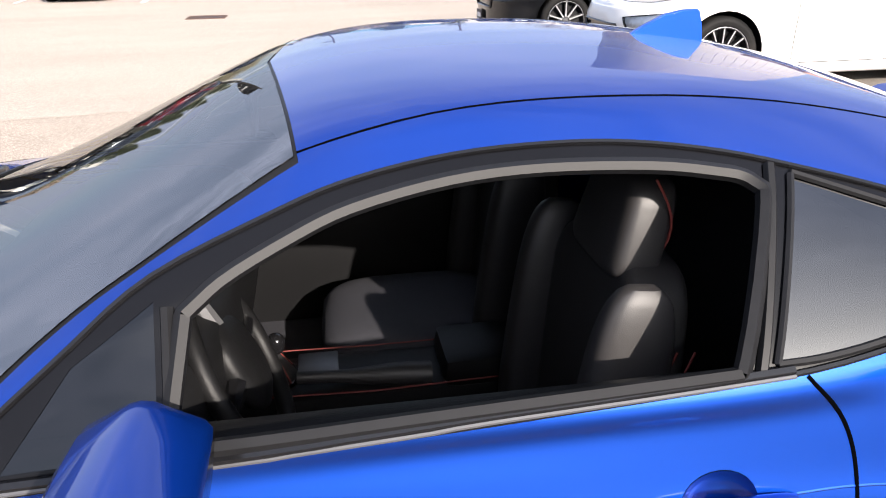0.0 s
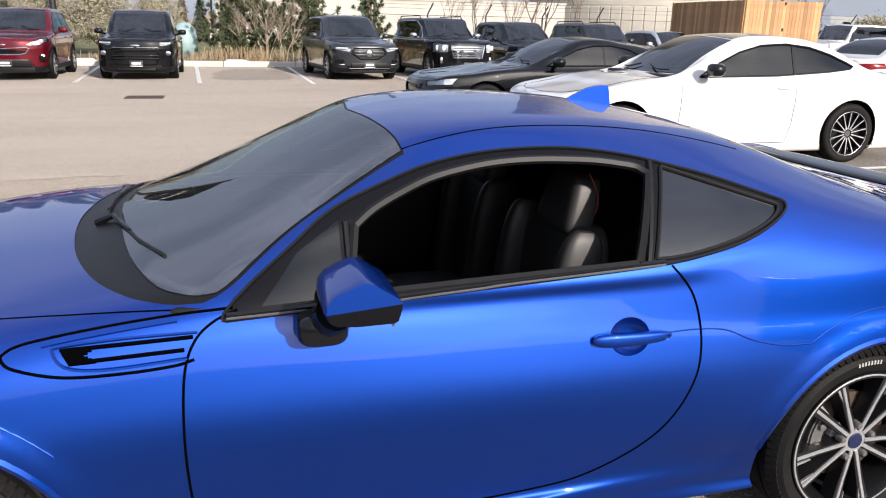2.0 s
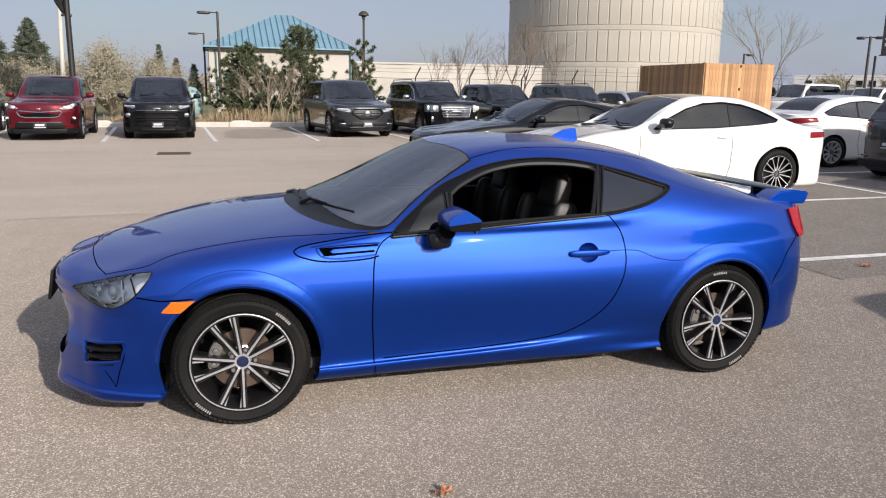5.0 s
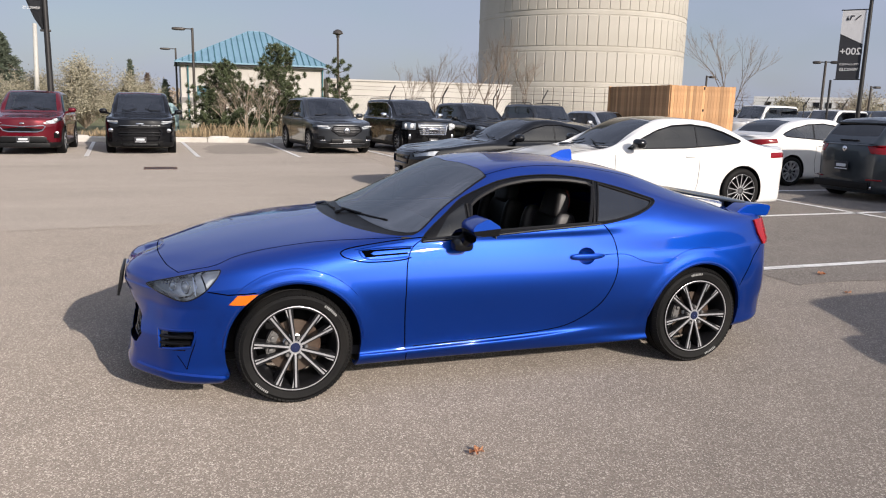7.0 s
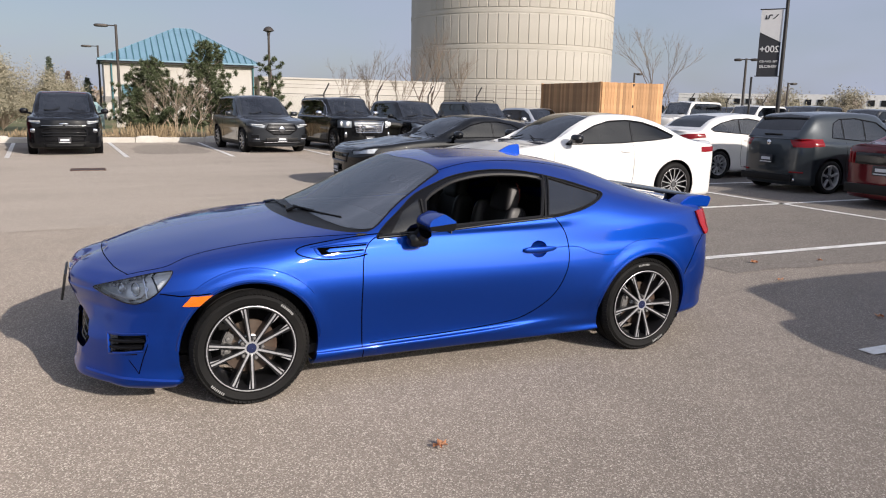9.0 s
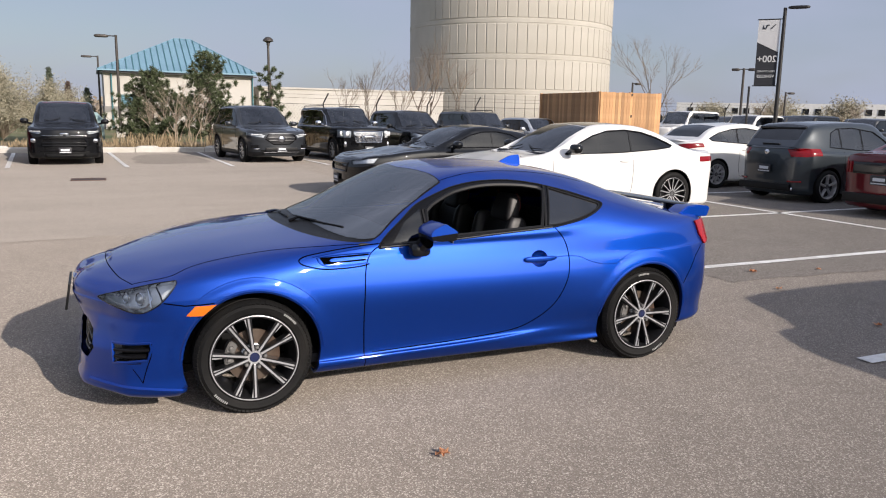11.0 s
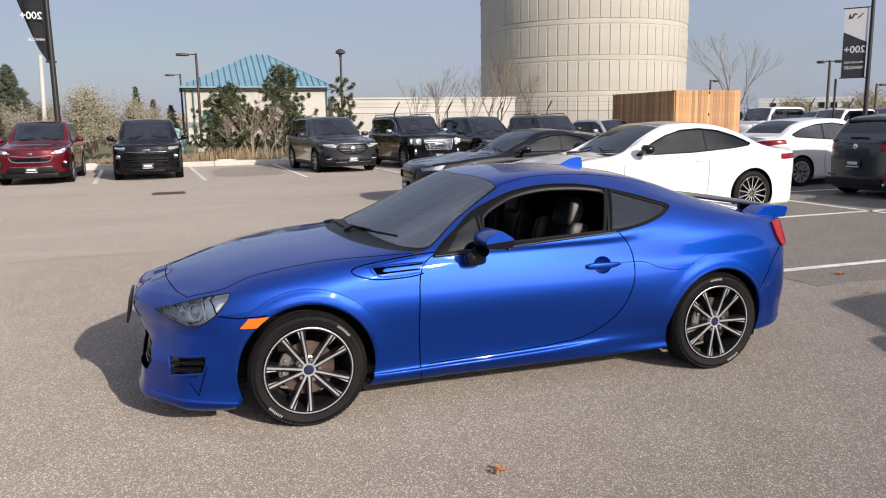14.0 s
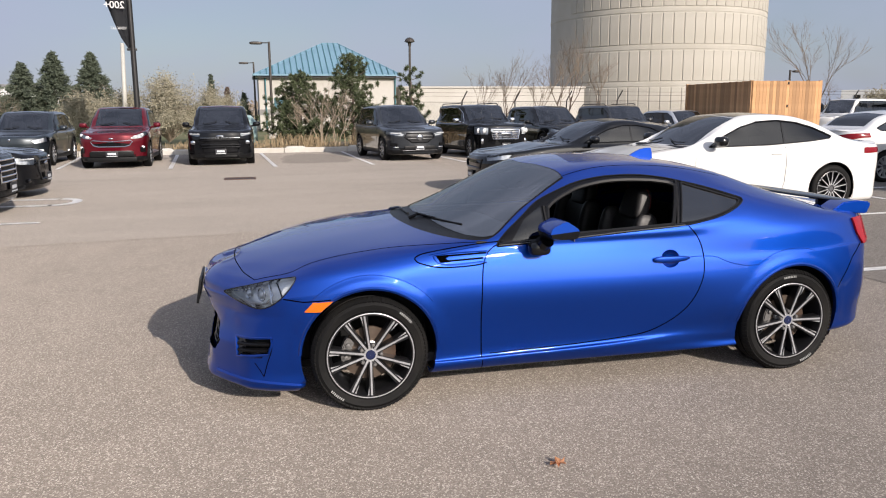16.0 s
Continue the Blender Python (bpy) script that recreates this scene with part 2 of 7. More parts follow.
M["tower"] = material("cream_concrete", (0.445, 0.418, 0.365), 0.85, vary=0.10, scale=1.5, second=(0.39, 0.362, 0.31), second_scale=0.25, bump=0.1, bump_scale=8)
M["stucco"] = material("cream_stucco", (0.48, 0.455, 0.42), 0.9, vary=0.06, scale=4, second=(0.43, 0.405, 0.365), second_scale=0.6)
M["teal"] = material("teal_standing_seam_metal", (0.175, 0.300, 0.385), 0.5, 0.1, vary=0.08, scale=3, second=(0.155, 0.27, 0.35), second_scale=0.8)
M["dark_metal"] = material("dark_painted_metal", (0.025, 0.024, 0.024), 0.5, 0.3, vary=0.15)
M["pole"] = material("grey_brown_pole_paint", (0.06, 0.052, 0.046), 0.5, 0.3, vary=0.15)
M["white_pole"] = material("pale_pole_paint", (0.45, 0.44, 0.40), 0.5, vary=0.1)
M["wood"] = material("fresh_cedar_boards", (0.40, 0.215, 0.095), 0.7, vary=0.30, scale=6, second=(0.47, 0.27, 0.13), second_scale=2.2, piece=0.34, bump=0.2, bump_scale=40)
M["earth"] = material("dry_earth_and_grass", (0.16, 0.125, 0.075), 0.95, vary=0.35, scale=5, second=(0.10, 0.095, 0.045), second_scale=0.5, bump=0.6, bump_scale=30)
M["straw"] = material("dry_grass_blades", (0.33, 0.25, 0.15), 0.85, vary=0.3, scale=2)
M["twig"] = material("bare_twigs", (0.26, 0.21, 0.16), 0.85, vary=0.25, scale=20)
M["pale_twig"] = material("pale_shrub_twigs", (0.36, 0.29, 0.22), 0.85, vary=0.2, scale=20)
M["bark"] = material("grey_bark", (0.13, 0.10, 0.08), 0.9, vary=0.3, scale=20, bump=0.5, bump_scale=50)
M["needle"] = material("pine_needles", (0.072, 0.090, 0.040), 0.75, vary=0.35, scale=3)
M["spruce"] = material("spruce_needles", (0.080, 0.098, 0.066), 0.75, vary=0.35, scale=3)
M["pale_leaf"] = material("pale_silvery_leaves", (0.31, 0.285, 0.205), 0.8, vary=0.3, scale=3)
M["rust_leaf"] = material("rusty_needles", (0.10, 0.065, 0.048), 0.8, vary=0.3, scale=3)
M["grass"] = material("short_grass", (0.10, 0.12, 0.04), 0.95, vary=0.3, scale=3, second=(0.17, 0.14, 0.07), second_scale=0.2)
M["banner_dark"] = material("dark_banner_cloth", (0.028, 0.030, 0.036), 0.8, vary=0.15, scale=4)
M["banner_white"] = material("white_banner_cloth", (0.62, 0.62, 0.62), 0.8, vary=0.08, scale=4)
M["brick"] = material("grey_block", (0.22, 0.21, 0.20), 0.9, vary=0.15, scale=6)
M["dry_leaf"] = material("dry_orange_leaf", (0.66, 0.33, 0.17), 0.7, vary=0.3, scale=60)
M["roof_dark"] = material("flat_roof_grey", (0.20, 0.20, 0.21), 0.9)


# mesh helpers
def mesh_object(name, bm, mat, smooth=True, angle=None):
    me = bpy.data.meshes.new(name)
    bm.normal_update()
    if angle is not None:
        for e in bm.edges:
            e.smooth = len(e.link_faces) != 2 or e.calc_face_angle(0.0) < radians(angle)
    for f in bm.faces:
        f.smooth = smooth
    bm.to_mesh(me)
    bm.free()
    for one in mat if isinstance(mat, (list, tuple)) else [mat]:
        me.materials.append(one)
    return new(name, me)


def part(name, bm, mat, parent, label="", smooth=True, angle=40):
    ob = mesh_object(name, bm, mat, smooth, angle)
    ob.parent = parent
    return tagged(ob, label)


def thing(name, label, category, group="", kind="", at=None):
    ob = new(name)
    if at is not None:
        ob.matrix_world = at
    return tagged(ob, label, category, group, kind)


def box(bm, centre, size, bevel=0.0, turn=None, segs=2):
    r = bmesh.ops.create_cube(bm, size=1.0)
    vs = r["verts"]
    bmesh.ops.scale(bm, vec=size, verts=vs)
    if bevel:
        es = {e for v in vs for e in v.link_edges}
        r2 = bmesh.ops.bevel(bm, geom=list(es), offset=bevel, segments=segs, affect="EDGES", profile=0.6)
        vs = list({v for v in r2["verts"]} | {v for v in vs if v.is_valid})
    m = Matrix.Translation(centre)
    if turn is not None:
        m = m @ turn.to_4x4()
    bmesh.ops.transform(bm, matrix=m, verts=vs)
    return vs


def tube(bm, pts, radius, sides=6, taper=None, caps=True):
    """A round bar along points; radius may be one number or one for each point."""
    pts = [Vector(p) for p in pts]
    rad = radius if isinstance(radius, (list, tuple)) else [radius] * len(pts)
    rings, side = [], None
    for i, p in enumerate(pts):
        d = (pts[min(i + 1, len(pts) - 1)] - pts[max(i - 1, 0)]).normalized()
        if side is None:
            side = d.orthogonal().normalized()
        side = (side - d * side.dot(d)).normalized()
        up = d.cross(side)
        rings.append([bm.verts.new(p + rad[i] * (math.cos(a) * side + math.sin(a) * up)) for a in (2 * math.pi * k / sides for k in range(sides))])
    for a, b in zip(rings, rings[1:]):
        for k in range(sides):
            bm.faces.new((a[k], a[(k + 1) % sides], b[(k + 1) % sides], b[k]))
    if caps:
        bm.faces.new(rings[0][::-1])
        bm.faces.new(rings[-1])


def lathe(bm, profile, sides=32, axis="y", centre=(0, 0, 0), close=False):
    """Turns a profile of (radius, along) about an axis."""
    rings = []
    c = Vector(centre)
    for r, h in profile:
        ring = []
        for k in range(sides):
            a = 2 * math.pi * k / sides
            v = {"y": (r * math.cos(a), h, r * math.sin(a)), "z": (r * math.cos(a), r * math.sin(a), h), "x": (h, r * math.cos(a), r * math.sin(a))}[axis]
            ring.append(bm.verts.new(c + Vector(v)))
        rings.append(ring)
    pairs = list(zip(rings, rings[1:])) + ([(rings[-1], rings[0])] if close else [])
    for a, b in pairs:
        for k in range(sides):
            bm.faces.new((a[k], a[(k + 1) % sides], b[(k + 1) % sides], b[k]))
    return rings


def prism(bm, outline, lo, hi, axes="xz"):
    """A slab with the given flat outline, from lo to hi along the third axis."""
    def at(u, v, w):
        return {"xz": (u, w, v), "xy": (u, v, w), "yz": (w, u, v)}[axes]
    a = [bm.verts.new(at(u, v, lo)) for u, v in outline]
    b = [bm.verts.new(at(u, v, hi)) for u, v in outline]
    n = len(a)
    bm.faces.new(a)
    bm.faces.new(b[::-1])
    for k in range(n):
        bm.faces.new((a[k], b[k], b[(k + 1) % n], a[(k + 1) % n]))
    bmesh.ops.recalc_face_normals(bm, faces=bm.faces)


def blob(bm, centre, size, power=2.6, nu=20, nv=14, shape=None):
    """A rounded block (superellipsoid), optionally reshaped point by point."""
    def s(a, p):
        return math.copysign(abs(a) ** (2 / p), a)
    rows = []
    for j in range(1, nv):
        ph = -math.pi / 2 + math.pi * j / nv
        row = []
        for i in range(nu):
            th = 2 * math.pi * i / nu
            v = Vector((s(math.cos(ph), power) * s(math.cos(th), power), s(math.cos(ph), power) * s(math.sin(th), power), s(math.sin(ph), power)))
            if shape:
                v = shape(v)
            row.append(bm.verts.new(Vector(centre) + Vector((v.x * size[0] / 2, v.y * size[1] / 2, v.z * size[2] / 2))))
        rows.append(row)
    for a, b in zip(rows, rows[1:]):
        for i in range(nu):
            bm.faces.new((a[i], a[(i + 1) % nu], b[(i + 1) % nu], b[i]))
    bm.faces.new(rows[0][::-1])
    bm.faces.new(rows[-1])


# ---- car skin: guide lines round the body, rounded through, then cut along outlines ----
from mathutils.bvhtree import BVHTree


def spline(keys, n):
    """Rounded curve through equal-step keys, n steps to a gap (rows are keys)."""
    k = np.asarray(keys, float)
    p = np.concatenate([[2 * k[0] - k[1]], k, [2 * k[-1] - k[-2]]])
    out = []
    for i in range(1, len(p) - 2):
        for s in range(n):
            t = s / n
            a, b, c, d = p[i - 1], p[i], p[i + 1], p[i + 2]
            out.append(0.5 * (2 * b + (c - a) * t + (2 * a - 5 * b + 4 * c - d) * t * t + (3 * b - a - 3 * c + d) * t ** 3))
    out.append(p[-2])
    return np.array(out)


def skin(lines, n_along, n_across):
    """Whole body skin as a bmesh from half-side guide lines (lowest first, each a row of (x, y, z))."""
    g = np.array(lines, float)                        # line, station, xyz
    g = spline(g, n_across)
    g = np.transpose(spline(np.transpose(g, (1, 0, 2)), n_along), (1, 0, 2))
    bm = bmesh.new()
    for sign in (-1, 1):
        vs = [[bm.verts.new((x, sign * max(y, 0.0), z)) for x, y, z in row] for row in g]
        for a, b in zip(vs, vs[1:]):
            for i in range(len(a) - 1):
                q = (a[i], a[i + 1], b[i + 1], b[i])
                bm.faces.new(q if sign < 0 else q[::-1])
    bmesh.ops.remove_doubles(bm, verts=[v for v in bm.verts if abs(v.co.y) < 1e-5], dist=1e-5)
    bmesh.ops.dissolve_degenerate(bm, edges=bm.edges, dist=1e-6)
    bm.normal_update()
    return bm


def carve(bm, faces, outline, axes=(0, 2)):
    """Splits the faces along a convex outline seen along the third axis; returns those inside."""
    u, v = axes
    area = sum(a[0] * b[1] - b[0] * a[1] for a, b in zip(outline, outline[1:] + outline[:1]))
    ring = outline if area > 0 else outline[::-1]
    live = set(faces)
    for a, b in zip(ring, ring[1:] + ring[:1]):
        no, co = Vector((0, 0, 0)), Vector((0, 0, 0))
        no[u], no[v] = b[1] - a[1], a[0] - b[0]
        co[u], co[v] = a
        no.normalize()
        cross = []
        for f in live:
            ds = [(w.co - co).dot(no) for w in f.verts]
            if min(ds) < -1e-6 and max(ds) > 1e-6:
                cross.append(f)
        if cross:
            geom = list(set(cross) | {e for f in cross for e in f.edges} | {w for f in cross for w in f.verts})
            r = bmesh.ops.bisect_plane(bm, geom=geom, dist=1e-5, plane_co=co, plane_no=no)
            live |= {x for x in r["geom"] if isinstance(x, bmesh.types.BMFace)}
        live = {f for f in live if f.is_valid and (f.calc_center_median() - co).dot(no) < 1e-6}
    return list(live)


def lifted(bm, faces, shift=0.0, thick=0.0, keep=False):
    """The faces as a bmesh of their own, moved along their normals; they leave the skin unless kept."""
    bm.normal_update()
    out, seen = bmesh.new(), {}
    for f in faces:
        for v in f.verts:
            if v not in seen:
                seen[v] = out.verts.new(v.co + v.normal * shift)
        try:
            out.faces.new([seen[v] for v in f.verts])
        except ValueError:
            pass
    if not keep:
        bmesh.ops.delete(bm, geom=list(faces), context="FACES")
    if thick:
        out.normal_update()
        bmesh.ops.solidify(out, geom=list(out.faces), thickness=thick)
    return out


def side_faces(bm, sign, test=lambda c, n: True):
    return [f for f in bm.faces if (c := f.calc_center_median()).y * sign > 0.02 and f.normal.y * sign > 0.12 and test(c, f.normal)]


def flange(bm, test, inward, depth):
    """Turns the open edges that pass the test inwards by depth."""
    es = [e for e in bm.edges if e.is_boundary and test((e.verts[0].co + e.verts[1].co) / 2)]
    r = bmesh.ops.extrude_edge_only(bm, edges=es)
    for v in (x for x in r["geom"] if isinstance(x, bmesh.types.BMVert)):
        v.co += inward(v.co) * depth


def circle(cx, cz, r, n=40):
    return [(cx + r * math.cos(2 * math.pi * k / n), cz + r * math.sin(2 * math.pi * k / n)) for k in range(n)]


def seam(tree, pts, way, radius, lift=0.0, close=False, step=0.03, side=-1):
    """A thin line laid on the skin: pts are (x, z) seen from the side, (x, y) from above or (y, z) from the front."""
    path = []
    pts = list(pts) + ([pts[0]] if close else [])
    for a, b in zip(pts, pts[1:]):
        n = max(1, int(math.dist(a, b) / step))
        path += [(a[0] + (b[0] - a[0]) * k / n, a[1] + (b[1] - a[1]) * k / n) for k in range(n)]
    path.append(pts[-1])
    out = []
    for p in path:
        o, d = {"side": ((p[0], side * 3, p[1]), (0, -side, 0)), "top": ((p[0], p[1], 3), (0, 0, -1)), "front": ((-3, p[0], p[1]), (1, 0, 0))}[way]
        hit, no, _, _ = tree.ray_cast(Vector(o), Vector(d))
        if hit:
            out.append(hit + no * lift)
    bm = bmesh.new()
    if len(out) > 1:
        tube(bm, out, radius, 6)
    return bm


def smooth_ring(pts, n=4):
    """The same closed outline with its corners rounded through."""
    k = [list(p) for p in pts]
    k = k[-3:] + k + k[:3]
    out = spline(k, n)[3 * n:(3 + len(pts)) * n]
    return [tuple(p) for p in out]


def hull(pts):
    """Convex outline round the points."""
    ps = sorted(set((round(x, 5), round(y, 5)) for x, y in pts))

    def half(seq):
        out = []
        for p in seq:
            while len(out) > 1 and (out[-1][0] - out[-2][0]) * (p[1] - out[-2][1]) - (out[-1][1] - out[-2][1]) * (p[0] - out[-2][0]) <= 1e-9:
                out.pop()
            out.append(p)
        return out
    a, b = half(ps), half(ps[::-1])
    return a[:-1] + b[:-1]


def smooth_path(pts, n=6):
    return [tuple(p) for p in spline([list(p) for p in pts], n)]


# ---- wheels ----
def wheel(parent, at, radius, width, rim_r, side=-1, spokes=10, hero=False, pair=0.0, dark=True, turn=0.0, marks=(0.62, 3.74)):
    """Wheel > tyre, rim; its outer face looks along side * y."""
    w = new("wheel")
    w.parent = parent
    w.matrix_basis = Matrix.Translation(at)
    n = 72 if hero else 28
    h = width / 2
    bm = bmesh.new()
    s = side
    prof = [(rim_r, -h * 0.8), (rim_r + 0.012, -h * 0.92), (rim_r + 0.045, -h), (radius - 0.03, -h * 0.97), (radius - 0.008, -h * 0.84), (radius, -h * 0.7)]
    groove = [] if not hero else [(radius, -h * 0.42), (radius - 0.008, -h * 0.40), (radius - 0.008, -h * 0.30), (radius, -h * 0.28)]
    half = prof + groove
    lathe(bm, half + [(r, -v) for r, v in half[::-1]], n, "y")
    if s > 0:
        bmesh.ops.reverse_faces(bm, faces=bm.faces)
    tyre = part("tyre", bm, M["rubber"], w, angle=30)
    if hero:
        bm = bmesh.new()
        for k in range(80):
            a = 2 * math.pi * k / 80
            m = Matrix.Rotation(a, 4, "Y") @ Matrix.Translation((0, s * h * 0.80, radius - 0.0095)) @ Matrix.Rotation(-s * 0.55, 4, "X")
            bmesh.ops.create_cube(bm, size=1.0, matrix=m @ Matrix.Diagonal((0.017, 0.034, 0.010, 1)))
        tagged(part("tread_block", bm, M["rubber"], tyre, smooth=False), kind="stuff")
    # barrel, lip, spokes, hub
    o = s * h
    bm = bmesh.new()
    lathe(bm, [(rim_r + 0.006, o * 0.86), (rim_r + 0.006, o * 0.95), (rim_r - 0.010, o * 0.95), (rim_r - 0.016, o * 0.80), (rim_r - 0.03, o * 0.2), (rim_r - 0.03, -o * 0.8), (rim_r + 0.004, -o * 0.8)], n, "y")
    bmesh.ops.recalc_face_normals(bm, faces=bm.faces)
    rim = part("rim", bm, M["rim_dark"] if dark else M["rim"], w, angle=35)
    bm = bmesh.new()
    e2 = .0036 if hero else .0018
    lathe(bm, [(rim_r + 0.002, o * 0.955), (rim_r + 0.0003, o * 0.962), (rim_r - e2, o * 0.955), (rim_r - e2, o * .94)], n, "y")
    bmesh.ops.recalc_face_normals(bm, faces=bm.faces)
    part("rim_edge", bm, M["rim"], rim)
    for k in range(spokes):
        a = 2 * math.pi * (k + 0.5 * (k % 2 * 2 - 1) * pair) / spokes + turn
        for face, mat, drop in ((0, M["rim_dark"] if dark else M["rim"], 0.0), (1, M["rim"], 0.003)):
            bm = bmesh.new()
            w0, w1 = (0.030, 0.052) if not face else ((0.015, 0.013) if hero else (0.026, 0.023))
            if not hero:
                k = min(1.2, 10 / spokes)
                w0, w1 = w0 * k, w1 * k
            d0, d1 = o * 0.80 + s * drop, o * 0.90 + s * drop
            back = 0.045 if not face else 0.006
            r0, r1 = (0.036 if hero else 0.052), rim_r - 0.006
            vs = []
            for r, ww, d in ((r0, w0, d0), (r0 + (r1 - r0) * 0.55, (w0 + w1) / 2 * 0.86, o * 0.84 + s * drop), (r1, w1, d1)):
                vs.append([bm.verts.new((-ww / 2 * 0.7, d, r)), bm.verts.new((ww / 2 * 0.7, d, r)), bm.verts.new((ww / 2, d - s * back, r)), bm.verts.new((-ww / 2, d - s * back, r))])
            for p, q in zip(vs, vs[1:]):
                for i in range(4):
                    bm.faces.new((p[i], p[(i + 1) % 4], q[(i + 1) % 4], q[i]))
            bm.faces.new(vs[0])
            bm.faces.new(vs[-1][::-1])
            bmesh.ops.recalc_face_normals(bm, faces=bm.faces)
            bmesh.ops.rotate(bm, verts=bm.verts, cent=(0, 0, 0), matrix=Matrix.Rotation(a, 3, "Y"))
            part("spoke" if not face else "spoke_face", bm, mat, rim, smooth=False)
        if hero:
            bm = bmesh.new()
            lean = .019 * (1 if k % 2 else -1)          # short machined tine beside each spoke, at the rim
            prism(bm, [(lean * .72, rim_r - .062), (lean * 1.0 - .0045, rim_r - .004), (lean * 1.0 + .0045, rim_r - .004)], min(o * .86, o * .905 + s * .002), max(o * .86, o * .905 + s * .002))
            bmesh.ops.rotate(bm, verts=bm.verts, cent=(0, 0, 0), matrix=Matrix.Rotation(a, 3, "Y"))
            part("spoke_tine", bm, M["rim"], rim, smooth=False)
    bm = bmesh.new()
    lathe(bm, [(0.001, o * 0.78), (0.030, o * 0.80), (0.036, o * 0.80), (0.040, o * 0.76), (0.044, o * 0.60), (0.068, o * 0.50), (0.07, o * 0.3)], 24, "y")
    bmesh.ops.recalc_face_normals(bm, faces=bm.faces)
    part("hub", bm, M["rim"] if hero else M["trim_grey"], rim)
    if hero:
        bm = bmesh.new()
        lathe(bm, [(0.001, o * 0.835), (0.024, o * 0.830), (0.028, o * 0.79)], 24, "y")
        bmesh.ops.recalc_face_normals(bm, faces=bm.faces)
        part("centre_cap", bm, M["cap"], rim)
        for k in range(5):
            a = 2 * math.pi * k / 5 - turn
            bm = bmesh.new()
            lathe(bm, [(0.001, 0.014), (0.008, 0.013), (0.011, 0.005), (0.0125, -0.012)], 10, "y")
            bmesh.ops.scale(bm, vec=(1, s, 1), verts=bm.verts)
            bmesh.ops.translate(bm, vec=(0.057 * math.cos(a), o * 0.80, 0.057 * math.sin(a)), verts=bm.verts)
            bmesh.ops.recalc_face_normals(bm, faces=bm.faces)
            part("lug_nut", bm, M["alloy"], rim)
        bm = bmesh.new()
        lathe(bm, [(0.06, o * 0.35), (0.145, o * 0.35), (0.145, o * 0.2), (0.06, o * 0.2)], 40, "y", close=True)
        bmesh.ops.recalc_face_normals(bm, faces=bm.faces)
        part("brake_disc", bm, M["steel"], w)
        bm = bmesh.new()
        arc = [math.pi - .18 + 1.05 * (k / 8 - .5) for k in range(9)]
        prism(bm, [(.154 * math.cos(a), .154 * math.sin(a)) for a in arc] + [(.104 * math.cos(a), .104 * math.sin(a)) for a in arc[::-1]], -.028 + o * .34, .030 + o * .34)
        bmesh.ops.recalc_face_normals(bm, faces=bm.faces)
        bmesh.ops.bevel(bm, geom=bm.edges[:], offset=.006, segments=2, affect="EDGES")
        for a in (arc[2], arc[6]):
            lathe(bm, [(.001, s * .012), (.012, s * .010), (.015, 0)], 12, "y", centre=(.129 * math.cos(a), o * .34 + s * .028, .129 * math.sin(a)))
        part("brake_calliper", bm, M["alloy"], w)
        # pale raised lettering is a run of short bars on the side wall
        for base, count in ((marks[0], 8), (marks[1], 8)):
            for k in range(count):
                bm = bmesh.new()
                m = Matrix.Rotation(base + k * 0.040, 4, "Y") @ Matrix.Translation((0, o * 0.998, (radius + rim_r) / 2 + 0.004)) @ Matrix.Diagonal((0.0055, 0.003, 0.0125, 1))
                bmesh.ops.create_cube(bm, size=1.0, matrix=m)
                part("marking_bar", bm, M["marking"], tyre, smooth=False)
    else:
        bm = bmesh.new()
        lathe(bm, [(0.001, o * 0.25), (rim_r - 0.03, o * 0.25)], 20, "y")
        bmesh.ops.recalc_face_normals(bm, faces=bm.faces)
        part("brake_disc", bm, M["rim_dark"], w)
    return w


# ---- the blue coupe: front axle at x = 0, rear axle at x = 2.57, nose towards -x ----
def arch_liner(parent, cx, cz, r, y0, y1):
    bm = bmesh.new()
    rings = [[bm.verts.new((cx + r * math.cos(a), y, cz + r * math.sin(a))) for a in (math.pi * (-0.12 + 1.24 * k / 24) for k in range(25))] for y in (y0, y1)]
    for k in range(24):
        bm.faces.new((rings[0][k], rings[0][k + 1], rings[1][k + 1], rings[1][k]))
    inner = [bm.verts.new((cx + r * math.cos(a), y0, cz + r * math.sin(a))) for a in (math.pi * (-0.12 + 1.24 * k / 24) for k in range(25))]
    bm.faces.new(inner)
    return part("wheel_arch_liner", bm, M["plastic"], parent, angle=40)


def lathe_cone(at, r0, r1, h):
    bm = bmesh.new()
    bmesh.ops.create_cone(bm, cap_ends=True, segments=20, radius1=r0, radius2=r1, depth=h, matrix=Matrix.Translation((at[0], at[1], at[2] + h / 2)))
    return bm


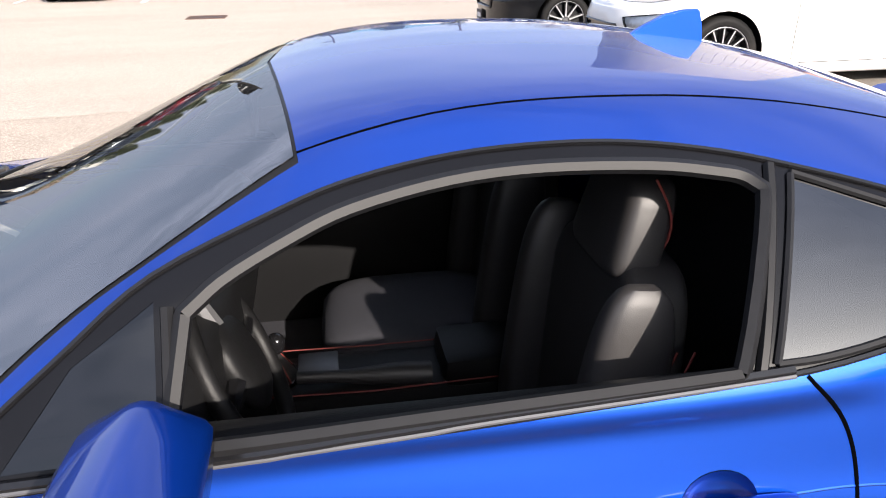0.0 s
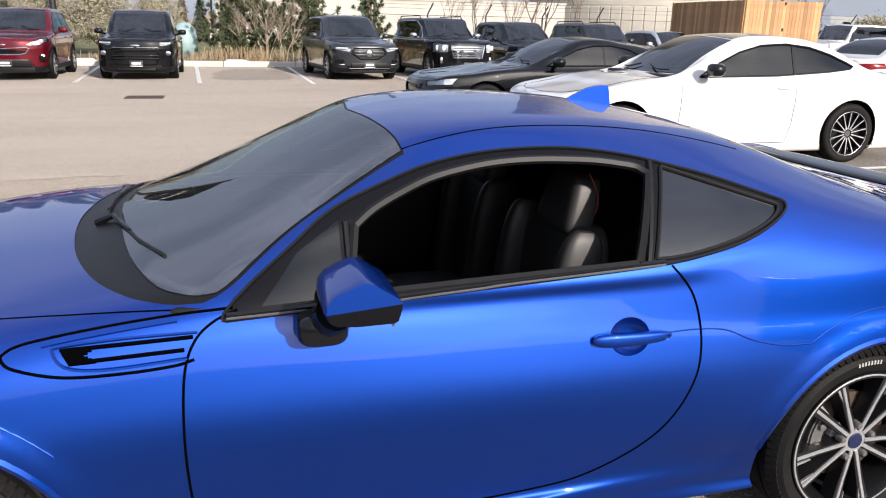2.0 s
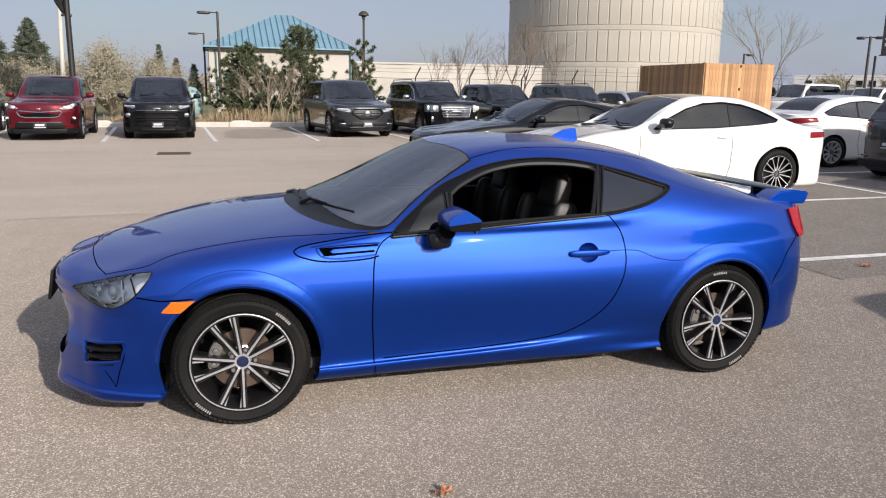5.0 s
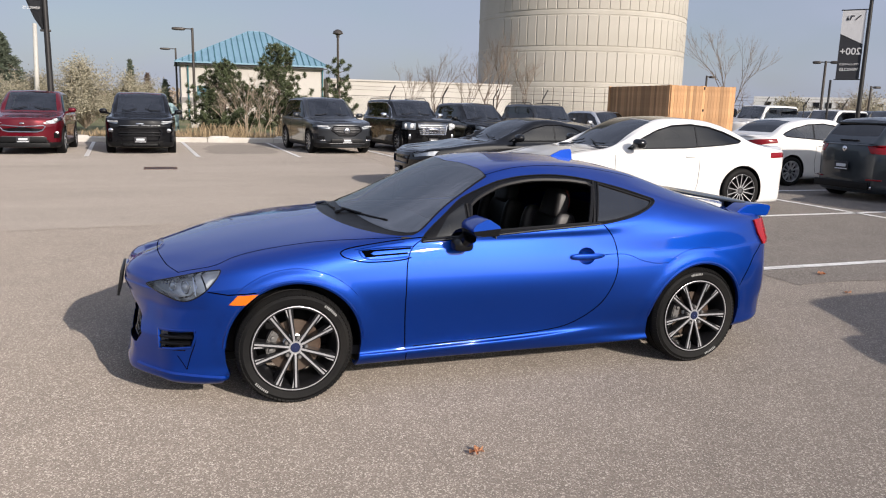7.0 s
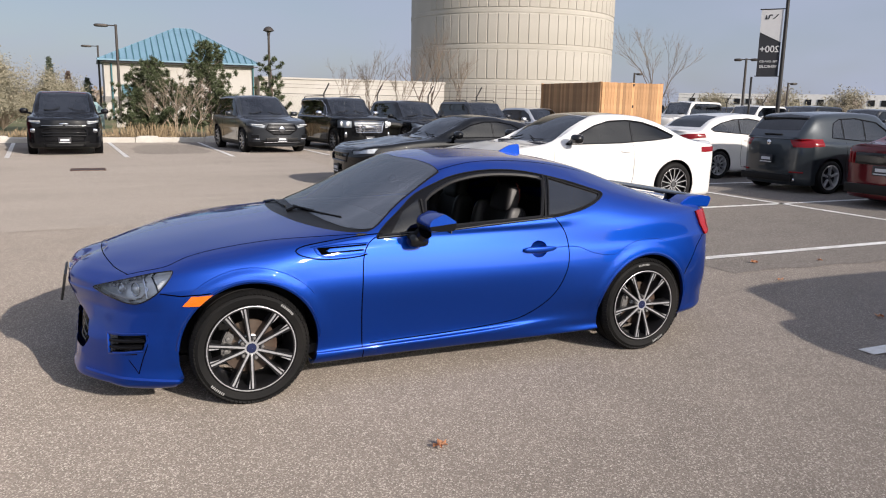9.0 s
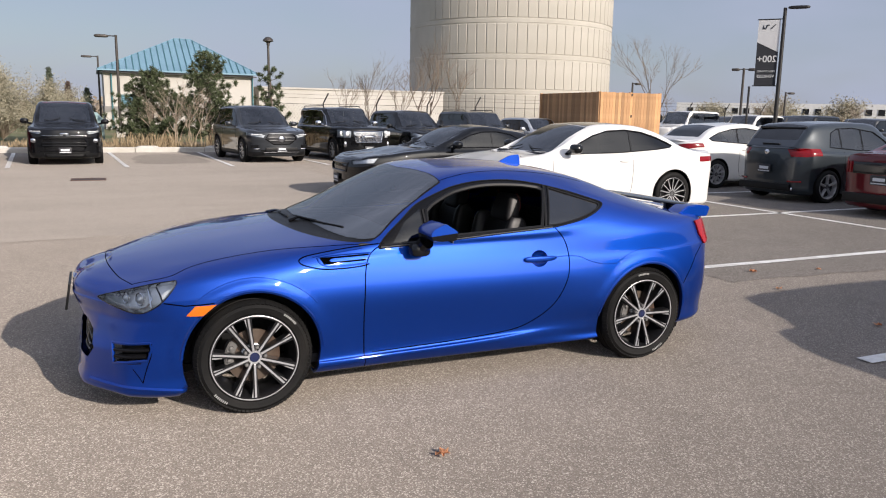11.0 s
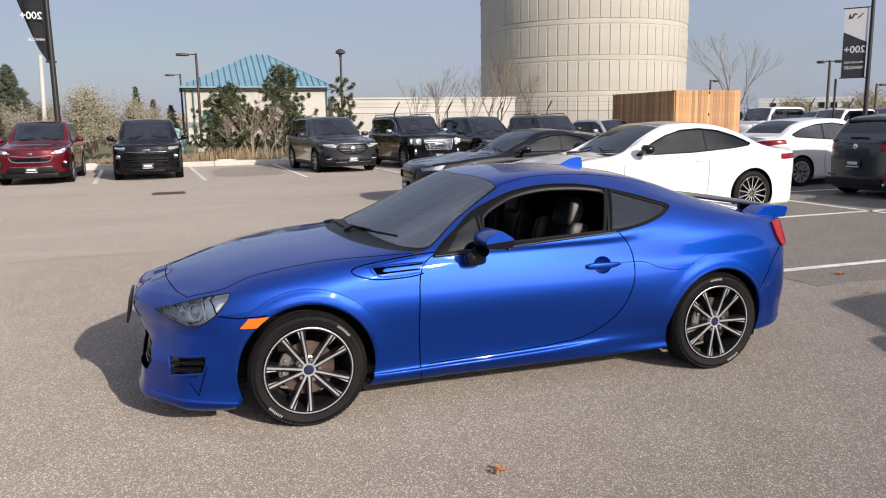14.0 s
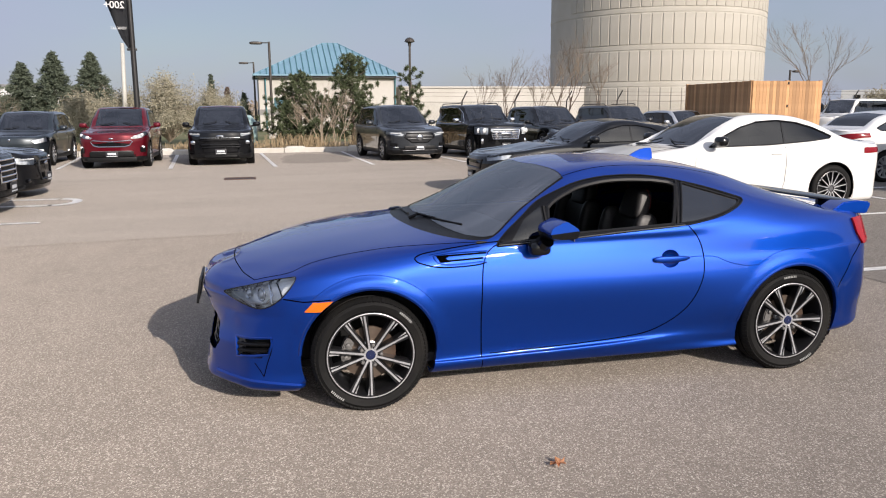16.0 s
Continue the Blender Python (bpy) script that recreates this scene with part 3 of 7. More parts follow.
def seat(at, face=1.0):
    """Front seat: base, back with side bolsters, head restraint."""
    s = thing("car_seat", "black leather front car seat with red stitching", "car seat", "front seats of the blue coupe", at=at)
    bm = bmesh.new()
    blob(bm, (-0.06, 0, 0.075), (0.60, 0.50, 0.20), 4)
    part("seat_cushion", bm, M["cloth"], s)
    lean = Matrix.Rotation(0.10, 3, "Y")
    foot = Vector((.200, 0, .06))

    def put(bm):
        bmesh.ops.rotate(bm, verts=bm.verts, cent=(0, 0, 0), matrix=lean)
        bmesh.ops.translate(bm, verts=bm.verts, vec=foot)
        return bm

    def back(v):
        return Vector((v.x - 0.5 * v.y ** 2 * (1 - 0.3 * abs(v.z)), v.y * (1.0 - 0.22 * max(0.0, v.z)), v.z))
    bm = bmesh.new()
    blob(bm, (0, 0, .28), (.14, .50, .60), 6.0, 32, 20, back)
    part("backrest", put(bm), M["leather"], s)
    for y in (-.222, .222):
        bm = bmesh.new()
        blob(bm, (-.080, y, .285), (.15, .095, .60), 3.4, 18, 16, lambda v: Vector((v.x + .10 * v.z, v.y * (1 - 0.2 * v.z), v.z)))
        side = part("bolster", put(bm), M["leather"], s)
        for dx in (-.02, .012):
            bm = bmesh.new()
            tube(bm, [(dx - .05 + .09 * (k / 9) ** 2, y * 1.19 * (1 - .012 * k), .03 + .055 * k) for k in range(9)], .0022, 5)
            part("stitching", put(bm), M["stitch"], side)
    bm = bmesh.new()
    blob(bm, (-.030, 0, .630), (.100, .240, .185), 5.0, 32, 18, lambda v: Vector((v.x + .28 * v.z, v.y * (1 - .12 * v.z), v.z)))
    rest = part("head_restraint", put(bm), M["leather"], s)
    for y in (-.128, .128):
        bm = bmesh.new()
        tube(bm, [(-.02 + .05 * math.sin(k * .35) - .02, y * (1 - .02 * k), .735 - .022 * k) for k in range(8)], .0025, 5)
        part("stitching", put(bm), M["stitch"], rest)
    for y in (-.06, .06):
        bm = bmesh.new()
        tube(bm, [(-.04, y, .52), (-.06, y, .62)], .008, 8)
        part("restraint_post", put(bm), M["chrome"], s)
    return s


def blue_coupe():
    car = thing("sports_coupe", "glossy metallic blue two-door sports coupe with open driver window", "car")
    W = [0, .30, .655, .80, .868, .886, .868, .862, .865, .870, .876, .886, .888, .845, .765, .60, .30, 0]
    X = [-.835, -.815, -.655, -.47, -.22, .10, .45, .80, 1.10, 1.45, 1.85, 2.20, 2.60, 2.95, 3.16, 3.30, 3.37, 3.385]

    def ring(z, dy=0.0, dx=0.0, ys=None, xs=None):
        zs = z if isinstance(z, (list, tuple)) else [z] * 18
        out = []
        for i in range(18):
            off = dy[i] if isinstance(dy, (list, tuple)) else dy
            y = (ys[i] if ys else W[i] * (1 - (0 if W[i] > 0.5 else 0)) - off * min(1, W[i] / 0.5))
            x = xs[i] if xs else X[i]
            if not xs and i in (0, 1, 2, 15, 16, 17):
                x += (off + dx) * (1 if i < 9 else -1)
            out.append((x, max(y, 0), zs[i]))
        return out

    lines = [
        ring([.195, .195, .185, .175, .178, .178, .175, .175, .175, .175, .175, .178, .20, .205, .215, .25, .26, .26], dy=.125),
        ring([.185, .185, .17, .165, .17, .17, .165, .165, .165, .165, .165, .17, .19, .195, .205, .235, .245, .245], dy=.075),
        ring([.225, .22, .21, .20, .20, .20, .20, .205, .21, .215, .22, .21, .22, .225, .235, .26, .27, .27], dy=[.01, .01, .015, .02, .03, .035, .040, .042, .042, .046, .060, .075, .055, .03, .03, .02, .02, .02]),
        ring([.27, .27, .265, .26, .25, .24, .232, .236, .242, .251, .262, .25, .26, .265, .28, .305, .315, .315], dy=[.015, .015, .018, .018, .02, .025, .034, .034, .034, .039, .052, .062, .04, .022, .025, .015, .012, .012]),
        ring([.31, .31, .31, .31, .30, .28, .256, .259, .266, .281, .310, .32, .33, .32, .34, .36, .37, .37], dy=[.02, .02, .02, .015, .01, .018, .050, .056, .057, .055, .050, .044, .022, .015, .02, .01, .005, .005]),
        ring([.42, .42, .42, .43, .43, .43, .43, .43, .43, .43, .44, .45, .46, .45, .465, .48, .485, .485], dy=[.045, .04, .02, .01, .004, .004, .020, .024, .025, .024, .018, .006, .004, .0, .0, 0, 0, 0]),
        ring([.53, .53, .53, .54, .555, .58, .60, .60, .60, .60, .60, .60, .60, .60, .61, .63, .64, .64], dy=[.02, .015, .005, .0, -.004, -.008, -.010, -.012, -.012, -.012, -.010, -.008, -.008, -.008, -.006, .01, .01, .01]),
        ring([.60, .60, .605, .625, .650, .685, .71, .725, .725, .72, .71, .705, .72, .74, .75, .77, .78, .78], dy=[.0, .0, .0, .0, .0, .0, .001, .003, .003, .003, .002, .002, .006, .008, .01, .015, .015, .015]),
        ring([.615, .615, .62, .645, .69, .745, .785, .808, .808, .800, .782, .765, .765, .77, .78, .80, .81, .81], dy=[.003, .003, .003, .004, .008, .012, .018, .023, .024, .022, .018, .016, .017, .018, .02, .02, .02, .02]),
        ring([.65, .655, .665, .705, .752, .795, .828, .845, .852, .858, .862, .87, .885, .88, .875, .88, .88, .88], ys=[0, .30, .635, .772, .835, .845, .831, .826, .828, .834, .844, .856, .855, .80, .72, .575, .295, 0], xs=[-.828, -.808, -.64, -.455, -.22, .10, .45, .80, 1.10, 1.45, 1.85, 2.20, 2.60, 2.93, 3.13, 3.27, 3.345, 3.36]),
        ring([.688, .694, .705, .745, .79, .835, .862, .880, .90, .915, .93, .968, .975, .945, .93, .925, .925, .925], ys=[0, .275, .585, .725, .785, .80, .801, .812, .823, .829, .836, .818, .785, .75, .68, .55, .285, 0], xs=[-.80, -.785, -.615, -.43, -.215, .10, .45, .76, 1.05, 1.42, 1.83, 2.20, 2.60, 2.93, 3.13, 3.26, 3.335, 3.35]),
        ring([.715, .72, .73, .775, .82, .862, .888, .915, .985, 1.075, 1.085, 1.075, 1.015, .96, .94, .932, .932, .932], ys=[0, .24, .52, .655, .71, .725, .735, .775, .768, .715, .712, .725, .72, .69, .63, .52, .27, 0], xs=[-.755, -.745, -.58, -.405, -.205, .10, .43, .72, .95, 1.38, 1.82, 2.21, 2.60, 2.93, 3.14, 3.26, 3.33, 3.345]),
        ring([.735, .74, .76, .80, .84, .878, .905, .935, 1.065, 1.20, 1.205, 1.145, 1.05, .97, .945, .935, .935, .935], ys=[0, .20, .42, .53, .57, .58, .60, .70, .705, .592, .588, .615, .615, .59, .55, .48, .25, 0], xs=[-.71, -.70, -.555, -.385, -.19, .10, .39, .66, .955, 1.34, 1.76, 2.19, 2.60, 2.94, 3.15, 3.26, 3.33, 3.34]),
        ring([.75, .755, .78, .82, .856, .888, .915, .95, 1.075, 1.242, 1.268, 1.207, 1.080, .98, .95, .938, .938, .938], ys=[0, .16, .32, .38, .40, .40, .42, .52, .58, .505, .47, .465, .46, .45, .43, .40, .22, 0], xs=[-.675, -.665, -.535, -.37, -.18, .08, .34, .545, .86, 1.235, 1.72, 2.19, 2.61, 2.96, 3.16, 3.265, 3.33, 3.34]),
        ring([.758, .765, .795, .832, .866, .895, .922, .962, 1.085, 1.259, 1.290, 1.231, 1.097, .99, .955, .94, .94, .94], ys=[0, .08, .16, .19, .2, .2, .21, .27, .31, .27, .24, .235, .23, .22, .21, .2, .11, 0], xs=[-.66, -.65, -.525, -.362, -.172, .06, .30, .455, .785, 1.185, 1.70, 2.19, 2.61, 2.97, 3.165, 3.27, 3.335, 3.345]),
        ring([.76, .768, .798, .835, .868, .897, .924, .965, 1.088, 1.263, 1.297, 1.238, 1.104, .995, .957, .942, .942, .942], ys=[0] * 18, xs=[-.655, -.645, -.522, -.36, -.17, .055, .285, .43, .765, 1.17, 1.69, 2.19, 2.61, 2.975, 3.17, 3.272, 3.337, 3.347]),
    ]
    bm = skin(lines, 12, 7)
    flank = [v for v in bm.verts if abs(v.co.y) > .62 and .36 < v.co.z < .845 and -.42 < v.co.x < 3.0]
    crown = [v for v in bm.verts if v.co.x < .40 and v.co.z > .66 and abs(v.co.y) < .80 and v.co.x > -.62]
    haunch = [v for v in bm.verts if v.co.x > 1.95 and abs(v.co.y) > .45 and .80 < v.co.z < 1.08 and (v.co.x > 2.36 or v.co.z < .925)]
    for _ in range(10):                                # even out the panels between the guide lines
        bmesh.ops.smooth_vert(bm, verts=flank, factor=.5, use_axis_x=False, use_axis_y=True, use_axis_z=False)
        bmesh.ops.smooth_vert(bm, verts=haunch, factor=.5, use_axis_x=False, use_axis_y=True, use_axis_z=True)
        bmesh.ops.smooth_vert(bm, verts=crown, factor=.5, use_axis_x=False, use_axis_y=False, use_axis_z=True)
    for v in bm.verts:                                 # squarer lower bumper and longer nose
        c = v.co
        if c.x < -.34:
            k = min(1.0, max(0.0, (.54 - c.z) / .16)) * min(1.0, max(0.0, -.38 - c.x) / .16) * min(1.0, max(0.0, (abs(c.y) - .22) / .28))
            c.x -= .085 * k
            c.z -= .050 * min(1.0, max(0.0, (.32 - c.z) / .10)) * min(1.0, (-.34 - c.x) / .04)
            if c.x < -.70:
                c.x += (c.x + .70) * .28
    for v in bm.verts:                                 # raised flares round the wheel arches
        for cx, r in ((0.0, .365), (2.57, .352)):
            d = math.hypot(v.co.x - cx, v.co.z - .312)
            if abs(v.co.y) > .6 and d < r + .13 and v.co.z > .24:
                k = min(1.0, max(0.0, (r + .070 - d) / .03))
                v.co.y += math.copysign(.006, v.co.y) * k * k * (3 - 2 * k) * min(1.0, (v.co.z - .24) / .15)
    bm.normal_update()
    tree = BVHTree.FromBMesh(bm)
    shell = bm.copy()                                  # for the lining
    dlo = [(.715, .872), (.882, 1.01), (.992, 1.085), (1.16, 1.148), (1.27, 1.178), (1.41, 1.199), (1.55, 1.206), (1.68, 1.202), (1.82, 1.184), (1.95, 1.156),
           (2.08, 1.123), (2.2, 1.083), (2.272, 1.058), (2.235, 1.025), (2.12, .98), (1.99, .95), (1.81, .926), (1.43, .904), (1.13, .884), (.79, .862)]
    opening = [(1.036, .900), (1.028, .915), (1.032, 1.035), (1.04, 1.046), (1.08, 1.078), (1.173, 1.118), (1.26, 1.146), (1.4, 1.17), (1.537, 1.178), (1.70, 1.173), (1.80, 1.161), (1.838, 1.153), (1.856, 1.139), (1.857, 1.118), (1.774, .948), (1.762, .938), (1.735, .935), (1.44, .920)]
    sail = [(.80, .884), (.89, .995), (.995, 1.062), (.995, .897)]
    quarter = [(1.826, .945), (1.832, .96), (1.908, 1.138), (1.92, 1.148), (1.95, 1.138), (2.08, 1.104), (2.18, 1.070), (2.24, 1.053), (2.205, 1.022), (2.1, .985), (1.98, .958), (1.88, .944)]
    dlo, opening, quarter = (hull(smooth_ring(o)) for o in (dlo, opening, quarter))
    for sign in (-1, 1):
        for cx, r in ((0.0, 0.365), (2.57, 0.352)):
            inside = carve(bm, [f for f in bm.faces if (c := f.calc_center_median()).y * sign > .5 and abs(c.x - cx) < .6 and c.z < .8], circle(cx, 0.312, r))
            bmesh.ops.delete(bm, geom=inside, context="FACES")
        # drop what is left of the sill and underside inside the wheel wells
        rest = [f for f in bm.faces if (c := f.calc_center_median()).y * sign > 0.5 and c.z < 0.3 and min(math.hypot(c.x, c.z - .312), math.hypot(c.x - 2.57, c.z - .312)) < 0.34]
        bmesh.ops.delete(bm, geom=rest, context="FACES")
        trim = carve(bm, side_faces(bm, sign, lambda c, n: c.z > 0.8 and c.x > 0.5), dlo)
        hole = carve(bm, trim, opening)
        if sign < 0:
            bmesh.ops.delete(bm, geom=hole, context="FACES")
        else:
            pane = lifted(bm, hole, -0.006)
            part("door_glass", pane, M["clear"], car).visible_shadow = True
        trim = [f for f in trim if f.is_valid]
        trim = [f for f in side_faces(bm, sign, lambda c, n: c.z > 0.8 and c.x > 0.5) if inside_outline(f.calc_center_median(), dlo)]
        for name, poly, mat in (("front_quarter_light", sail, "dark_tint"), ("rear_quarter_glass", quarter, "quarter")):
            inner = carve(bm, trim, poly)
            part(name, lifted(bm, inner, -0.003), M[mat], car)
            trim = [f for f in side_faces(bm, sign, lambda c, n: c.z > 0.8 and c.x > 0.5) if inside_outline(f.calc_center_median(), dlo)]
        part("window_trim", lifted(bm, trim, -0.002), M["satin"], car, angle=30)
        cup = carve(bm, side_faces(bm, sign, lambda c, n: 1.5 < c.x < 2.0 and c.z < .9), [(1.742 + .059 * math.cos(k * math.pi / 12), .743 + .051 * math.sin(k * math.pi / 12)) for k in range(24)])
        bmesh.ops.delete(bm, geom=cup, context="FACES")
        lamp_out = hull(smooth_ring([(-.742, .626), (-.70, .610), (-.64, .594), (-.587, .581), (-.535, .584), (-.47, .622), (-.41, .682), (-.372, .738), (-.40, .739), (-.494, .720), (-.63, .679), (-.72, .643)]))
        lamp = carve(bm, [f for f in bm.faces if f.calc_center_median().y * sign > 0.42 and f.calc_center_median().x < -0.3 and f.normal.z < 0.93],
                     lamp_out)
        part("headlamp_bezel", lifted(bm, lamp, -0.045, keep=True), M["bezel"], car)
        wall = bmesh.new()                              # chrome wall round the inside of the lamp
        around = [tree.ray_cast(Vector((x, sign * 3, z)), Vector((0, -sign, 0))) for x, z in lamp_out]
        rims_in = [[wall.verts.new(h - n * d) for h, n, _, _ in around] for d in (.004, .052)]
        for a in range(len(lamp_out)):
            b = (a + 1) % len(lamp_out)
            wall.faces.new((rims_in[0][a], rims_in[0][b], rims_in[1][b], rims_in[1][a]))
        part("headlamp_wall", wall, M["chrome"], car)
        bowl = [f for f in lamp if f.calc_center_median().x > -.505]
        part("headlamp_bowl", lifted(bm, bowl, -0.026, keep=True), M["bezel"], car)
        part("lamp_edge", seam(tree, lamp_out, "side", .0035, .0, close=True, side=sign), M["gloss_black"], car)
        for pts, rr, mat in (([(-.505, .60), (-.515, .712)], .006, "chrome"), ([(-.45, .640), (-.475, .722)], .004, "gloss_black"), ([(-.59, .590), (-.535, .605), (-.50, .655), (-.515, .712)], .005, "chrome"),
                             ([(-.71, .628), (-.62, .602), (-.56, .600)], .0055, "white")):
            part("lamp_divider", seam(tree, pts, "side", rr, -.020, side=sign), M[mat], car)
        for cx, cz, rr in ((-.565, .645, .034), (-.63, .640, .024)):
            hit = tree.ray_cast(Vector((cx, sign * 3, cz)), Vector((0, -sign, 0)))[0]
            ring_bm, ball = bmesh.new(), bmesh.new()
            tube(ring_bm, [hit + Vector((.018 + rr * .55 * math.cos(a), -sign * .026 + rr * .55 * sign * math.cos(a), rr * math.sin(a))) for a in (2 * math.pi * k / 20 for k in range(21))], .0035, 6, caps=False)
            part("projector_ring", ring_bm, M["chrome"], car)
            blob(ball, hit + Vector((.022, -sign * .032, 0)), (rr * 1.5, rr * 1.5, rr * 1.5), 2.0, 16, 10)
            part("projector_lens", ball, M["lamp"], car)
        part("headlamp_lens", lifted(bm, lamp, 0.001), M["lens"], car, "clear headlamp lens")
        mark = carve(bm, side_faces(bm, sign, lambda c, n: c.x < 0), [(-.335, .572), (-.255, .572), (-.19, .627), (-.29, .62)])
        part("side_reflector", lifted(bm, mark, 0.002, -0.01), M["amber"], car, "amber side reflector")
        tail = carve(bm, [f for f in bm.faces if f.calc_center_median().y * sign > 0.3 and f.calc_center_median().x > 2.9], [(3.06, .905), (3.5, .905), (3.5, .76), (3.12, .75), (3.075, .82)])
        part("tail_lamp", lifted(bm, tail, 0.003, -0.01), M["red_lens"], car, "red tail lamp lens")
        vent_out = [(-.690, .418), (-.512, .428), (-.508, .395), (-.528, .335), (-.690, .315)]
        vent = carve(bm, [f for f in bm.faces if f.calc_center_median().y * sign > 0.4 and f.calc_center_median().x < -0.3 and f.calc_center_median().z < 0.55], vent_out)
        part("bumper_vent", lifted(bm, vent, -0.06), M["plastic"], car)
        part("vent_surround", seam(tree, vent_out, "side", .009, -.004, close=True, side=sign), M["blue"], car)
        for z, x in ((.318, -.560), (.350, -.535), (.385, -.522)):
            for d in (-.006, -.020, -.034):
                part("vent_blade", seam(tree, [(-.685, z), (x, z + .004)], "side", 0.0085, d, side=sign), M["satin"], car)
        # near-black lines put the shade of the bumper folds into colour
        part("bumper_fold_shade", seam(tree, smooth_path([(-.506, .425), (-.512, .36), (-.535, .29), (-.556, .215)]), "side", 0.0035, -0.0015, side=sign), M["gap"], car)
        part("bumper_fold_shade", seam(tree, smooth_path([(-.60, .29), (-.575, .25), (-.556, .215)]), "side", 0.003, -0.0015, side=sign), M["gap"], car)
        part("front_lip", seam(tree, smooth_path([(-.80, .205), (-.70, .196), (-.55, .180), (-.40, .165), (-.352, .162)]), "side", 0.014, -0.002, side=sign), M["blue"], car)
        for k in range(5):
            bm2 = bmesh.new()
            p = tree.ray_cast(Vector((-.675 + .018 * k, sign * 3, .648 + .006 * k)), Vector((0, -sign, 0)))[0]
            blob(bm2, p - Vector((-.012, sign * .012, 0)), (.012, .012, .012), 2.5, 8, 6)
            part("running_light", bm2, M["white"], car)
    # nose openings
    low = carve(bm, [f for f in bm.faces if f.normal.x < -0.25 and f.calc_center_median().x < -0.5], [(-.34, .495), (.34, .495), (.47, .452), (.555, .37), (.52, .315), (-.52, .315), (-.555, .37), (-.47, .452)], (1, 2))
    part("lower_grille", lifted(bm, low, -0.04), M["plastic"], car)
    for z in (.345, .375, .405, .435, .465):
        part("grille_bar", seam(tree, [(-.50, z), (.50, z)], "front", .006, -.025, step=.05), M["satin"], car)
    for k in range(-8, 9):
        part("grille_bar", seam(tree, [(k * .06, .33), (k * .06, .48)], "front", .004, -.028, step=.05), M["satin"], car)
    # windscreen with its black edge and cowl
    pane, rims = [], []
    for k in (-1, 1):
        foot = smooth_path([(.292, 0), (.298, .13), (.314, .27), (.338, .40), (.375, .52), (.425, .63), (.50, .725), (.585, .775), (.668, .790)], 3)
        rims.append(hull([(x, y * k) for x, y in foot + [(.70, .783), (.80, .740), (.98, .670), (1.19, .582), (1.15, .37), (1.128, 0)]]))
        cowl = carve(bm, [f for f in bm.faces if f.normal.z > 0.2 and (c := f.calc_center_median()).x < 1.4 and c.y * k > 0], rims[-1], (0, 1))
        foot = smooth_path([(.415, 0), (.425, .12), (.438, .25), (.462, .40), (.50, .55), (.565, .70), (.64, .762), (.70, .773)], 3)
        pane += carve(bm, cowl, hull([(x, y * k) for x, y in foot + [(.80, .729), (.98, .659), (1.183, .570), (1.145, .365), (1.122, 0)]]), (0, 1))
    pane_bm = lifted(bm, pane, 0.0)
    q = np.array([v.co[:] for v in pane_bm.verts])     # one even curve over the whole pane
    ex, ey = q[:, 0] - .8, q[:, 1] ** 2
    terms = np.stack([np.ones(len(q)), ex, ex ** 2, ex ** 3, ey, ex * ey, ex ** 2 * ey, ey ** 2], 1)
    even = terms @ np.linalg.lstsq(terms, q[:, 2], rcond=None)[0]
    rim_q = np.array([v.co[:2] for v in pane_bm.verts if v.is_boundary])
    for v, z in zip(pane_bm.verts, even):
        k = min(1.0, np.hypot(rim_q[:, 0] - v.co.x, rim_q[:, 1] - v.co.y).min() / .03)
        v.co.z += (z - v.co.z) * k * k * (3 - 2 * k)
    part("windscreen", pane_bm, M["shield"], car)
    edge = [f for f in bm.faces if f.normal.z > 0.2 and (c := f.calc_center_median()).x < 1.4 and any(inside_outline(c, r, (0, 1)) for r in rims)]
    part("cowl_panel", lifted(bm, edge, -0.002), M["plastic"], car)
    back = carve(bm, [f for f in bm.faces if f.normal.z > 0.2 and f.calc_center_median().x > 2.0], [(2.27, .46), (2.86, .52), (2.90, .2), (2.90, -.2), (2.86, -.52), (2.27, -.46), (2.25, 0)], (0, 1))
    part("rear_glass", lifted(bm, back, 0.0), M["dark_tint"], car)
    for cx in (0.0, 2.57):
        flange(bm, lambda c: abs(math.hypot(c.x - cx, c.z - .312) - 0.358) < 0.012 and abs(c.y) > 0.55, lambda c: Vector((0, -math.copysign(1, c.y), 0)), 0.03)
    part("body", bm, M["blue"], car, angle=50)
    # lining of the cabin
    inner = [f for f in shell.faces if (c := f.calc_center_median()).z > 0.94 and 1.15 < c.x < 2.9 and not (abs(c.y) > .45 and inside_outline(c, [(.7, .84), (.8, 1.1), (1.2, 1.19), (1.6, 1.215), (2.0, 1.17), (2.3, 1.08), (2.2, .98), (1.9, .90)])) and not (c.x > 2.24 and abs(c.y) < .5)]
    part("headlining", lifted(shell, inner, -0.022, keep=True), M["cloth"], car)
    shell.free()
    for sign in (-1, 1):
        bm = bmesh.new()
        box(bm, (1.24, sign * 0.770, 0.545), (1.30, 0.07, 0.69), 0.025)
        part("door_card", bm, M["plastic"], car)
        for cx in (0.0, 2.57):
            arch_liner(car, cx, .312, .38, sign * 0.50, sign * 0.795)
    bm = bmesh.new()
    box(bm, (1.35, 0, 0.24), (2.2, 1.5, 0.05))
    part("cabin_floor", bm, M["cloth"], car)
    bm = bmesh.new()
    box(bm, (2.28, 0, 0.62), (0.18, 1.35, 0.62), 0.06)
    part("rear_bench", bm, M["cloth"], car)
    # underside closes the gap between the wheels
    bm = bmesh.new()
    box(bm, (1.28, 0, 0.19), (3.7, 1.05, 0.04))
    box(bm, (1.28, 0, 0.188), (1.66, 1.52, 0.03))
    box(bm, (3.10, 0, .46), (.30, 1.05, .12), .04)
    part("underbody", bm, M["plastic"], car)
